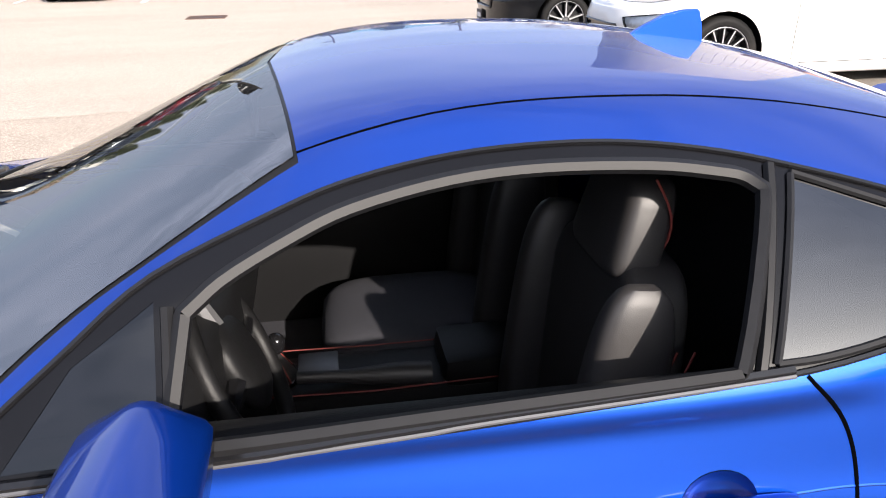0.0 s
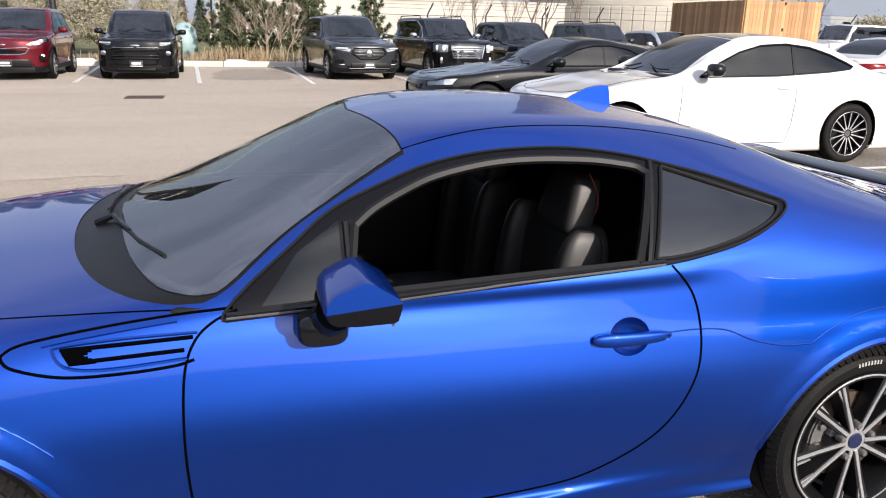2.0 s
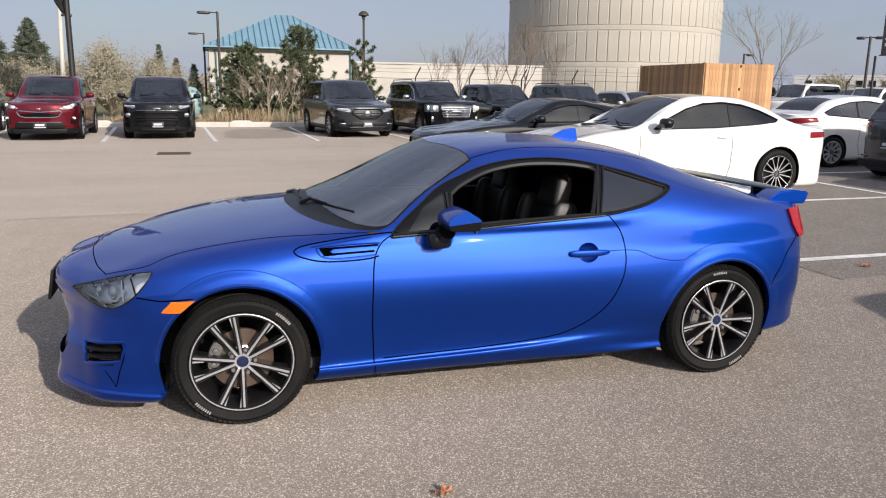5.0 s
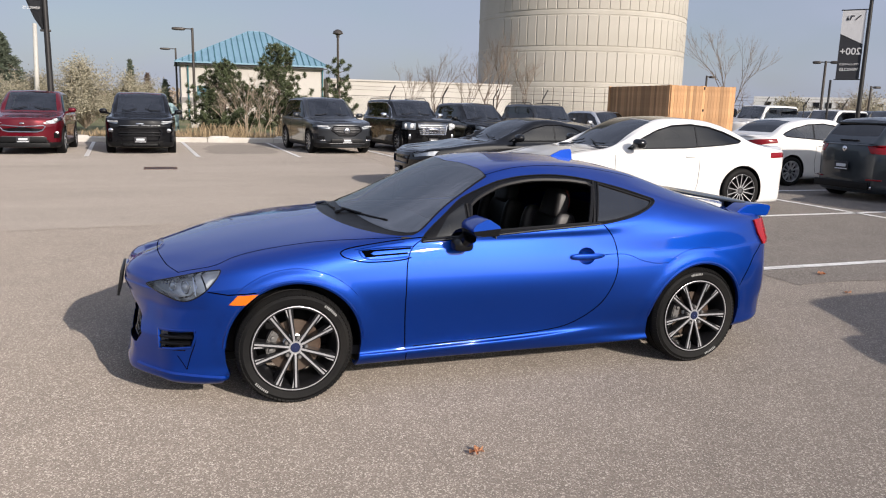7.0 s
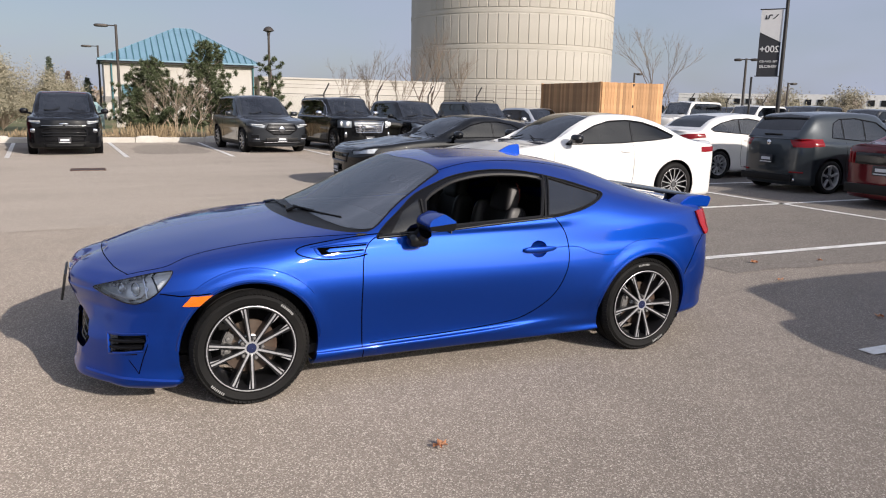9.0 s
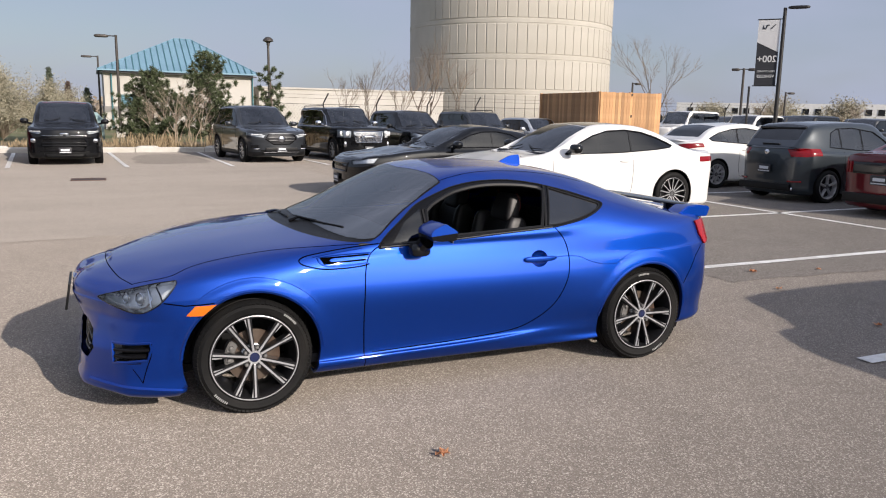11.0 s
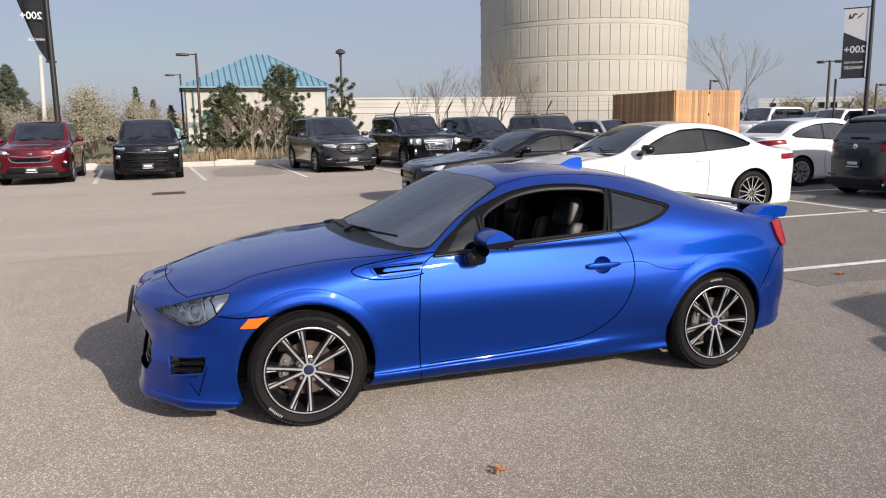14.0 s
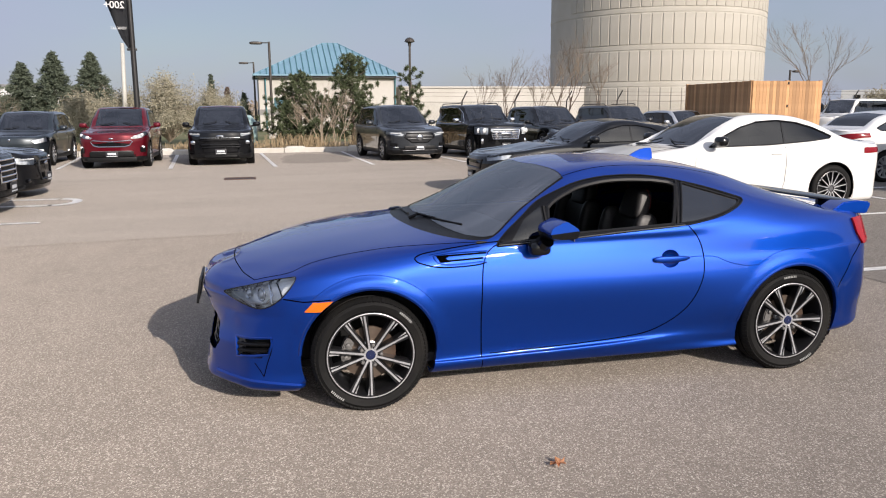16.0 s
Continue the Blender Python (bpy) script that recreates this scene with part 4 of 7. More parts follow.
    # seams
    door = smooth_path([(.745, .880), (.69, .857), (.648, .82), (.624, .76), (.614, .66), (.612, .50), (.622, .32), (.632, .17)])
    door_r = smooth_path([(1.862, .925), (1.925, .85), (1.953, .75), (1.945, .62), (1.89, .48), (1.80, .385), (1.66, .312), (1.5, .285), (1.2, .265), (.9, .256), (.63, .250)])
    for name, pts in (("door_seam", door), ("door_seam", door_r[:-1]), ("bumper_seam", [(-.44, .637), (-.34, .622), (-.20, .632)]), ("bumper_seam", [(2.90, .50), (2.97, .60), (3.02, .68), (3.10, .75)])):
        for sign in (-1, 1):
            part(name, seam(tree, pts, "side", 0.0036, -0.0008, side=sign), M["gap"], car)
    for sign in (-1, 1):
        part("bonnet_seam", seam(tree, smooth_path([(-.579, .632 * sign), (-.41, .722 * sign), (-.29, .712 * sign), (-.1, .712 * sign), (.15, .728 * sign), (.42, .765 * sign), (.60, .792 * sign)]), "top", 0.003, -0.0012), M["gap"], car)
        part("bonnet_seam", seam(tree, smooth_path([(-.579, .632 * sign), (-.61, .55 * sign), (-.645, .43 * sign), (-.682, .22 * sign), (-.692, 0)]), "top", 0.003, -0.0012), M["gap"], car)
        part("roof_seam", seam(tree, smooth_path([(1.188, .565 * sign), (1.5, .525 * sign), (1.9, .51 * sign), (2.25, .52 * sign)]), "top", 0.003, -0.0015), M["gap"], car)
        for cx, r, a0, a1 in ((0.0, .438, .22, .78), (2.57, .452, .40, .70)):
            part("arch_ridge", seam(tree, [(cx + r * math.cos(a), .312 + r * math.sin(a)) for a in (math.pi * (a0 + (a1 - a0) * k / 40) for k in range(41))], "side", .0045, -.0034, side=sign), M["blue"], car)
        part("shoulder_crease", seam(tree, smooth_path([(1.86, .746), (1.94, .748), (2.03, .740), (2.12, .704), (2.22, .682), (2.31, .681)]), "side", .0045, -.0032, side=sign), M["blue"], car)
        for cx, r in ((0.0, .371), (2.57, .358)):
            part("arch_lip", seam(tree, [(cx + r * math.cos(a), .312 + r * math.sin(a)) for a in (math.pi * (.02 + .96 * k / 30) for k in range(31))], "side", .011, -.004, side=sign), M["blue"], car)
        # fender vent
        ring_v = smooth_path([(.735, .884), (.60, .874), (.435, .857), (.30, .839), (.256, .824), (.252, .810), (.280, .792), (.375, .768), (.495, .764), (.60, .770), (.645, .780)])
        part("fender_vent_edge", seam(tree, ring_v, "side", 0.0042, -0.001, side=sign), M["gap"], car)
        part("fender_vent_ridge", seam(tree, [(x + .012, z - .010) for x, z in ring_v[6:18]], "side", 0.005, -0.001, side=sign), M["blue"], car)
        lip = smooth_path([(.655, .838), (.50, .836), (.37, .829), (.352, .820), (.378, .788), (.46, .776), (.63, .784)])
        part("fender_vent_lip", seam(tree, lip, "side", 0.004, 0.001, side=sign), M["blue"], car)
        for a, b, r0 in (((.378, .822), (.645, .829), .0055), ((.395, .796), (.625, .803), .0055)):
            bm = seam(tree, [a, b], "side", r0, 0.0, side=sign)
            part("fender_vent_slot", bm, M["gap"], car)
        for k in range(7):                             # pocket at the front of the slots
            z = .794 + .0047 * k
            part("fender_vent_pocket", seam(tree, [(.384 - .0028 * k, z), (.415 + .008 * abs(k - 3), z + .001)], "side", .0045, .0005, side=sign), M["gap"], car)
        # window rubber and edges; the belt moulding's sheen is drawn as a grey line
        part("window_seal", seam(tree, opening, "side", 0.0125, 0.002, close=True, side=sign), M["seal"], car)
        part("belt_moulding", seam(tree, [(.72, .868), (1.13, .891), (1.43, .911), (1.84, .934)], "side", 0.008, 0.004, side=sign), M["gloss_black"], car)
        part("belt_sheen", seam(tree, [(.72, .861), (1.13, .884), (1.43, .904), (1.84, .927)], "side", 0.0034, 0.0075, side=sign), M["trim_grey"], car)
        part("window_divider", seam(tree, [(1.012, .905), (1.012, 1.055)], "side", 0.009, 0.001, side=sign), M["seal"], car)
        part("window_edge", seam(tree, dlo, "side", 0.005, 0.0, close=True, side=sign), M["gloss_black"], car)
        part("quarter_glass_seal", seam(tree, quarter, "side", 0.006, 0.0, close=True, side=sign), M["seal"], car)
        part("pillar_strip", seam(tree, [(1.796, .935), (1.886, 1.165)], "side", 0.009, 0.001, side=sign), M["seal"], car)
    # mirrors
    for sign in (-1, 1):
        out = [(.915, .952), (.918, .972), (.932, .989), (.988, 1.015), (1.002, 1.018), (1.016, 1.015), (1.072, .978), (1.079, .966), (1.079, .952), (1.071, .906), (1.063, .898), (.980, .895), (.935, .904), (.922, .918)]
        bm = bmesh.new()
        rows = []
        for yy, k in ((-.868, .80), (-.874, .88), (-.895, .95), (-.94, .985), (-1.0, 1.0), (-1.055, .995), (-1.072, .975), (-1.080, .94)):
            rows.append([bm.verts.new((.995 + (x - .995) * (.7 + .3 * k if x > .995 else k), -sign * yy, .955 + (z - .955) * (.25 + .75 * k) * (1 - .42 * min(1, max(0, (-yy - .92) / .15)) if z < .955 else 1))) for x, z in out])
        n = len(out)
        for p, q in zip(rows, rows[1:]):
            for i in range(n):
                bm.faces.new((p[i], p[(i + 1) % n], q[(i + 1) % n], q[i]))
        bm.faces.new(rows[0])
        bm.faces.new(rows[-1])
        bmesh.ops.recalc_face_normals(bm, faces=bm.faces)
        low = carve(bm, bm.faces[:], [(.7, .932), (1.3, .985), (1.3, .5), (.7, .5)])
        under = lifted(bm, low)
        house = part("mirror_cap", bm, M["blue"], car, "blue mirror cap", angle=38)
        part("mirror_base", under, M["satin"], house)
        bm = bmesh.new()
        blob(bm, (.932, sign * .882, .848), (.120, .10, .078), 3.2, 20, 12)
        tube(bm, [(.935, sign * .875, .85), (.955, sign * .93, .90)], [.045, .045], 12)
        part("mirror_foot", bm, M["gloss_black"], house)
        bm = bmesh.new()
        box(bm, (1.066, sign * .985, .940), (.006, .12, .075), 0.002)
        part("mirror_glass", bm, M["chrome"], house)
        # door handle in its cup
        hit, no, _, _ = tree.ray_cast(Vector((1.742, sign * 3, .743)), Vector((0, -sign, 0)))
        y = abs(hit.y)
        bm = bmesh.new()
        lathe(bm, [(.001, -.034), (.02, -.032), (.038, -.024), (.050, -.010), (.0555, .0)], 28, "y")
        bmesh.ops.scale(bm, vec=(1.06, sign, .92), verts=bm.verts)
        bmesh.ops.recalc_face_normals(bm, faces=bm.faces)
        bmesh.ops.transform(bm, matrix=Matrix.Translation((1.742, sign * y, .743)) @ Vector((0, sign, 0)).rotation_difference(no).to_matrix().to_4x4(), verts=bm.verts)
        part("handle_cup", bm, M["blue"], car)
        bm = bmesh.new()
        blob(bm, (1.745, sign * (y + .016), .743), (.232, .026, .036), 3.0, 28, 10, lambda v: Vector((v.x, v.y - sign * 0.55 * v.x * v.x, v.z * (1 - 0.15 * v.x))))
        handle = part("door_handle", bm, M["blue"], car)
        bm = bmesh.new()
        lathe(bm, [(.001, .004), (.008, .004), (.009, -.004)], 12, "y", (1.838, sign * (y + .021), .743))
        part("lock_cylinder", bm, M["chrome"], handle)
        # rear wing
        bm = bmesh.new()
        prism(bm, [(2.99, .952), (3.065, .998), (3.16, 1.006), (3.262, .995), (3.272, .978), (3.25, .922), (3.11, .925), (3.02, .935)], min(sign * .53, sign * .67), max(sign * .53, sign * .67))
        bmesh.ops.bevel(bm, geom=list(bm.edges), offset=.007, segments=2, affect="EDGES")
        bmesh.ops.recalc_face_normals(bm, faces=bm.faces)
        part("wing_end", bm, M["blue"], car)
    bm = bmesh.new()
    blob(bm, (3.13, 0, 1.00), (.17, 1.20, .024), 2.6, 28, 10)
    part("wing", bm, M["gloss_black"], car, "thin black wing blade")
    for y in (-.42, .42):
        bm = bmesh.new()
        box(bm, (3.12, y, .965), (.10, .03, .075), 0.01)
        part("wing_post", bm, M["gloss_black"], car)
    # aerial fin
    bm = bmesh.new()
    prof = [(1.885, 1.268), (1.93, 1.294), (1.985, 1.320), (2.03, 1.329), (2.066, 1.329), (2.074, 1.30), (2.082, 1.235), (1.90, 1.245)]
    prism(bm, prof, -0.006, 0.006)
    for v in bm.verts:
        v.co.y *= 1.3 + max(0, (1.325 - v.co.z)) * 3
    bmesh.ops.bevel(bm, geom=list(bm.edges), offset=0.003, segments=2, affect="EDGES")
    bmesh.ops.recalc_face_normals(bm, faces=bm.faces)
    part("aerial_fin", bm, M["blue"], car)
    # nose: badge plaque, plate holder, lip
    bm = bmesh.new()
    blob(bm, (-.862, 0, .645), (.02, .10, .05), 2.0, 20, 8)
    part("badge", bm, M["chrome"], car)
    bm = bmesh.new()
    box(bm, (-.897, 0, .565), (.014, .36, .15), 0.003, Matrix.Rotation(.17, 3, "Y"))
    part("plate_holder", bm, M["plastic"], car)
    # wipers lying along the foot of the windscreen
    def on_top(x, y, up):
        return tree.ray_cast(Vector((x, y, 3)), Vector((0, 0, -1)))[0] + Vector((-.4 * up, 0, up))
    for blade, pivot in ((((.418, -.10), (.448, -.28), (.503, -.44), (.578, -.58)), (.36, -.16)), (((.43, .46), (.395, .28), (.378, .10), (.38, -.04)), (.36, .52))):
        pts = [on_top(x, y, .006) for x, y in blade]
        bm = bmesh.new()
        tube(bm, pts, .0055, 6)
        wip = part("wiper", bm, M["plastic"], car)
        bm = bmesh.new()
        tube(bm, [on_top(*pivot, .002), (pts[0] + pts[1]) / 2 + Vector((-.02, 0, .004)), (pts[1] + pts[2]) / 2 + Vector((0, 0, .004))], [.012, .008, .005], 6)
        part("wiper_arm", bm, M["satin"], wip)
    # wheels
    for cx in (0.0, 2.57):
        for sign in (-1, 1):
            wheel(car, (cx, sign * .765, .312), .312, .215, .232, sign, 10, True, 0.22, True, *((-0.37, (-.22, 2.5)) if cx else (-0.07, (.62, 3.74))))
    # dashboard, wheel, console
    bm = bmesh.new()
    blob(bm, (.76, 0, .76), (.56, 1.44, .26), 4, 28, 12)
    part("dashboard", bm, M["plastic"], car)
    bm = bmesh.new()
    box(bm, (1.35, 0, .38), (.95, .22, .22), .04)
    box(bm, (1.62, 0, .50), (.30, .20, .10), .03)
    part("centre_console", bm, M["plastic"], car)
    lever = part("gear_gaiter", lathe_cone((1.06, 0, .49), .065, .025, .06), M["leather"], car)
    bm = bmesh.new()
    blob(bm, (1.075, 0, .585), (.045, .045, .055), 2.2, 16, 10)
    tube(bm, [(1.06, 0, .54), (1.073, 0, .58)], .011, 8)
    part("gear_knob", bm, M["gloss_black"], lever)
    bm = bmesh.new()
    tube(bm, [(1.06 + .064 * math.cos(a), .064 * math.sin(a), .494) for a in (2 * math.pi * k / 24 for k in range(25))], .006, 6)
    part("gaiter_ring", bm, M["chrome"], lever)
    for a in (.8, 2.35, 3.9, 5.5):
        bm = bmesh.new()
        tube(bm, [(1.06 + .066 * math.cos(a), .066 * math.sin(a), .495), (1.06 + .028 * math.cos(a), .028 * math.sin(a), .548)], .0025, 5)
        part("stitching", bm, M["stitch"], lever)
    bm = bmesh.new()
    tube(bm, [(1.44, -.06, .495), (1.36, -.06, .505), (1.24, -.06, .512), (1.12, -.06, .522)], [.034, .030, .017, .015], 10)
    part("hand_brake", bm, M["leather"], car)
    for sign in (-1, 1):
        bm = bmesh.new()
        tube(bm, [(.98, sign * .105, .505), (1.3, sign * .108, .495), (1.75, sign * .10, .50)], .002, 5)
        part("stitching", bm, M["stitch"], car)
    bm = bmesh.new()
    box(bm, (1.17, .03, .497), (.10, .11, .012), .004)
    part("console_trim", bm, M["trim_grey"], car)
    sw = new("steering_wheel")
    sw.parent = car
    sw.matrix_basis = Matrix.Translation((1.04, -.37, .755)) @ Matrix.Rotation(radians(66), 4, "Y")
    bm = bmesh.new()
    ring_pts = [(.183 * math.cos(a), .183 * math.sin(a), 0) for a in (2 * math.pi * k / 36 for k in range(37))]
    tube(bm, ring_pts, .0185, 12, caps=False)
    part("rim", bm, M["plastic"], sw)
    bm = bmesh.new()
    blob(bm, (0, 0, .005), (.19, .17, .06), 2.6)
    part("airbag_cover", bm, M["plastic"], sw)
    for a in (math.pi / 2, -math.pi / 2, math.pi):
        bm = bmesh.new()
        tube(bm, [(.06 * math.cos(a), .06 * math.sin(a), 0), (.18 * math.cos(a), .18 * math.sin(a), 0)], [.022, .014], 8)
        part("spoke", bm, M["trim_grey"] if a > 3 else M["gloss_black"], sw)
    seat(Matrix.Translation((1.535, -.38, .315)))
    seat(Matrix.Translation((1.535, .38, .315)))
    return car


def inside_outline(c, outline, axes=(0, 2)):
    u, v = axes
    p, hit = (c[u], c[v]), False
    for a, b in zip(outline, outline[1:] + outline[:1]):
        if (a[1] > p[1]) != (b[1] > p[1]) and p[0] < (b[0] - a[0]) * (p[1] - a[1]) / (b[1] - a[1]) + a[0]:
            hit = not hit
    return hit


blue_coupe()


# ---- other cars: one skin from a few sizes ----
def other_car(name, label, at, color, length=4.6, width=1.86, height=1.68, base=2.67, front=0.9, clear=0.20, nose=0.78, cowl=1.05, belt=1.02,
              ws=(0.55, 1.30), rear=(3.1, 3.45), deck=1.05, inset=0.15, wheel_r=0.36, rim_r=0.25, roof_mat=None, cladding=False, rails=False,
              grille=None, grille_mat="gloss_black", lamp=None, tail=None, spokes=10, dark_rim=True, front_plate=True, rear_plate=False,
              windows=None, glass_mat="dark_tint", mirror_mat=None, bars=0, roof_lift=0.0, group="", extras=(), rear_extras=(), surround=None):
    """Car with its front axle at x = 0 and nose towards -x, set down at the pose at."""
    car = thing(name, label, "car", group, at=at)
    x0, x1, h = -front, length - front, width / 2
    cx, wt = ws
    re, rb = rear
    X = [x0, x0 + .02, x0 + .17, x0 + .38, -.22, .10, .42, .80]
    X += [.80 + (base - .8) * k / 5 for k in (1, 2, 3, 4)] + [base + .05, base + .05 + (x1 - base) * .45, x1 - .25, x1 - .10, x1 - .02, x1]
    X[3] = min(X[3], -.40)
    Wd = [0, h * .40, h * .80, h * .93, h * .985, h, h * .99, h * .985, h * .985, h * .985, h * .985, h * .99, h, h * .97, h * .885, h * .68, h * .35, 0]

    def ring(z, k=1.0, pull=0.0, xs=None, ys=None):
        zs = z if isinstance(z, (list, tuple)) else [z] * 18
        out = []
        for i in range(18):
            x = xs[i] if xs else X[i] + pull * (1 if i < 3 else -1 if i > 14 else 0)
            out.append((x, ys[i] if ys else Wd[i] * k, zs[i]))
        return out
    mid = (clear + belt) / 2
    sh = [nose - .06, nose - .055, nose - .04] + [nose + (belt - .10 - nose) * t for t in (.1, .35, .65, .85, .97)] + [belt - .10 + (deck - belt) * t for t in (.0, .05, .1, .2, .4, .7, .9, 1, 1, 1)]
    bl = [z + .07 for z in sh]
    hd = [z + .04 for z in bl[:3]] + [nose + .02 + (cowl - nose - .02) * t for t in (.25, .45, .70, .90, 1.0)]
    roof = height
    cab = [cowl + (roof - cowl) * .52, roof - .03, roof, roof - .005, roof - .03, None, None, None, None, None]
    xc = [x0 + .10, x0 + .11, x0 + .20, x0 + .36, -.18, .06, min(.30, cx - .12), cx, (cx + wt) / 2, wt, wt + (re - wt) * .35, wt + (re - wt) * .7, re, (re + rb) / 2, rb, x1 - .10, x1 - .05, x1 - .04]
    zc = hd + [cowl + (roof - cowl) * .55, roof - .035, roof, roof - .01, roof - .05, (roof - .05 + deck) / 2 + .06, deck + .03, deck + .01, deck, deck]
    ry = h * (1 - inset) - .14
    lines = [
        ring(clear + .015, .80, .13),
        ring(clear, .90, .06),
        ring(clear + .06, .965, .01),
        ring(clear + (mid - clear) * .55, .975, .0),
        ring(mid, .985, .0),
        ring([a * .45 + mid * .55 for a in sh], 1.0, .0),
        ring(sh, .985, .01),
        ring(bl, xs=[X[0] + .03, X[1] + .03, X[2] + .02] + X[3:7] + [max(X[7], cx + .1)] + X[8:14] + [X[14] - .02, X[15] - .02, X[16] - .02, X[17] - .02], ys=[w * (.94 if 2 < i < 15 else .93) for i, w in enumerate(Wd)]),
        ring([z + .012 for z in bl[:7]] + [cowl + .01, cowl + (roof - cowl) * .36] + [bl[9] + (roof - bl[9]) * .45] * 3 + [bl[12] + (roof - bl[12]) * .42, bl[13] + (zc[13] - bl[13]) * .45, bl[14] + .02, bl[15] + .01, bl[16] + .01, bl[17] + .01],
             xs=[(a + b) / 2 if (i < 7 or i > 13) else (.62 * b + .38 * a) for i, (a, b) in enumerate(zip(X, xc))],
             ys=[w * .84 for w in Wd[:7]] + [h * .82, h * .83, h * .84, h * .84, h * .84, h * .83, h * .81, h * .78, h * .66, h * .34, 0]),
        ring(zc[:8] + [zc[8] - .02] + [z - .045 for z in zc[9:13]] + [zc[13] - .02] + zc[14:], xs=[a * .25 + b * .75 for a, b in zip(X, xc)][:7] + [cx + .16, (cx + wt) / 2 + .10, wt + .05] + xc[10:],
             ys=[w * .62 for w in Wd[:7]] + [h * .76, h * .70, ry + .05, ry + .05, ry + .05, ry + .04, h * .70, h * .66, h * .56, h * .3, 0]),
        ring([z for z in zc[:9]] + [z - .012 for z in zc[9:13]] + zc[13:], xs=xc[:7] + [cx + .05, (cx + wt) / 2 + .04, wt + .02] + xc[10:],
             ys=[w * .36 for w in Wd[:7]] + [h * .48, h * .46, ry * .7, ry * .72, ry * .72, ry * .7, h * .5, h * .48, h * .4, h * .2, 0]),
        ring([z + .008 for z in zc], xs=xc, ys=[0] * 18),
    ]
    bm = skin(lines, 6, 4)
    tree = BVHTree.FromBMesh(bm)
    arch = wheel_r + .05
    # side windows: one outline cut into panes
    zt = roof - .115 + roof_lift
    tb = belt - .02
    wx0, wx1 = cx + .22, rb - .12
    dlo = windows or [(wx0, tb + .005), ((wx0 + wt) / 2 + .05, (tb + zt) / 2 + .06), (wt + .12, zt), ((wt + re) / 2, zt + .01), (re - .10, zt - .02), (wx1, (tb + zt) / 2 + .02), (wx1 - .05, tb + .03), ((wx0 + wx1) / 2, tb)]
    xs = [p[0] for p in dlo]
    a, b = min(xs), max(xs)
    cut = [a + (b - a) * .08, a + (b - a) * .50, a + (b - a) * .82] if height > 1.5 else [a + (b - a) * .08, a + (b - a) * .60]
    for sign in (-1, 1):
        for wx in (0.0, base):
            bmesh.ops.delete(bm, geom=carve(bm, side_faces(bm, sign, lambda c, n: abs(c.y) > h * .6 and abs(c.x - wx) < arch + .2 and c.z < arch + wheel_r + .1), circle(wx, wheel_r, arch, 28)), context="FACES")
        rest = [f for f in bm.faces if (c := f.calc_center_median()).y * sign > h * .55 and c.z < wheel_r and min(math.hypot(c.x, c.z - wheel_r), math.hypot(c.x - base, c.z - wheel_r)) < arch - .02]
        bmesh.ops.delete(bm, geom=rest, context="FACES")
        area = side_faces(bm, sign, lambda c, n: c.z > belt - .2 and c.x > 0)
        frame_f = carve(bm, area, dlo)
        edges = [a - 1] + cut + [b + 1]
        for u, v in zip(edges, edges[1:]):
            live = [f for f in side_faces(bm, sign, lambda c, n: c.z > belt - .2 and c.x > 0) if inside_outline(f.calc_center_median(), dlo)]
            pane = carve(bm, live, [(u + .015, 0), (v - .015, 0), (v - .015, 3), (u + .015, 3)])
            if pane:
                part("side_window", lifted(bm, pane, -0.006), M[glass_mat], car)
        rest = [f for f in side_faces(bm, sign, lambda c, n: c.z > belt - .2 and c.x > 0) if inside_outline(f.calc_center_median(), dlo)]
        if rest:
            part("window_pillar", lifted(bm, rest, 0.0), M["gloss_black"], car)
        part("window_edge", seam(tree, dlo, "side", 0.012, 0.0, close=True, side=sign, step=.06), M["chrome"] if bars else M["gloss_black"], car)
        if lamp:
            face = carve(bm, [f for f in bm.faces if (c := f.calc_center_median()).y * sign > h * .3 and c.x < .1 and f.normal.x < -0.12 and f.normal.z < .9], [(y * h * sign, z) for y, z in lamp], (1, 2))
            if face:
                part("headlamp_bowl", lifted(bm, face, -0.03, keep=True), M["lamp"], car)
                part("headlamp_lens", lifted(bm, face, 0.002), M["lens"], car)
        if tail:
            face = carve(bm, [f for f in bm.faces if (c := f.calc_center_median()).y * sign > 0 and c.x > base], [(y * h * sign, z) for y, z in tail], (1, 2))
            face = [f for f in face if f.calc_center_median().x > x1 - .55]
            if face:
                part("tail_lamp", lifted(bm, face, 0.004), M["red_dark"], car)
        if cladding:
            low = [f for f in bm.faces if (c := f.calc_center_median()).y * sign > 0.02 and (c.z < clear + .13 or min(abs(math.hypot(c.x, c.z - wheel_r) - arch), abs(math.hypot(c.x - base, c.z - wheel_r) - arch)) < .05) and f.normal.y * sign > .3]
            if low:
                part("lower_cladding", lifted(bm, low, 0.004), M["plastic"], car)
        for wx in (0.0, base):
            arch_liner(car, wx, wheel_r, arch + .01, sign * h * .55, sign * (h - .035))
            wheel(car, (wx, sign * (h - .125), wheel_r), wheel_r, .23, rim_r, sign, spokes, False, 0.0, dark_rim)
        # mirrors and door seams and handles
        mx = cx + .42
        bm2 = bmesh.new()
        blob(bm2, (mx, sign * (h + .10), belt + .07), (.17, .22, .15), 2.8, 14, 8)
        tube(bm2, [(mx - .02, sign * (h - .08), belt - .01), (mx, sign * (h + .04), belt + .03)], .03, 6)
        part("door_mirror", bm2, M[mirror_mat or color], car)
        d0 = max(cx + .10, .45)
        doors = ((d0, a + (b - a) * .50), (a + (b - a) * .50, a + (b - a) * .80)) if height > 1.5 else ((d0, a + (b - a) * .60),)
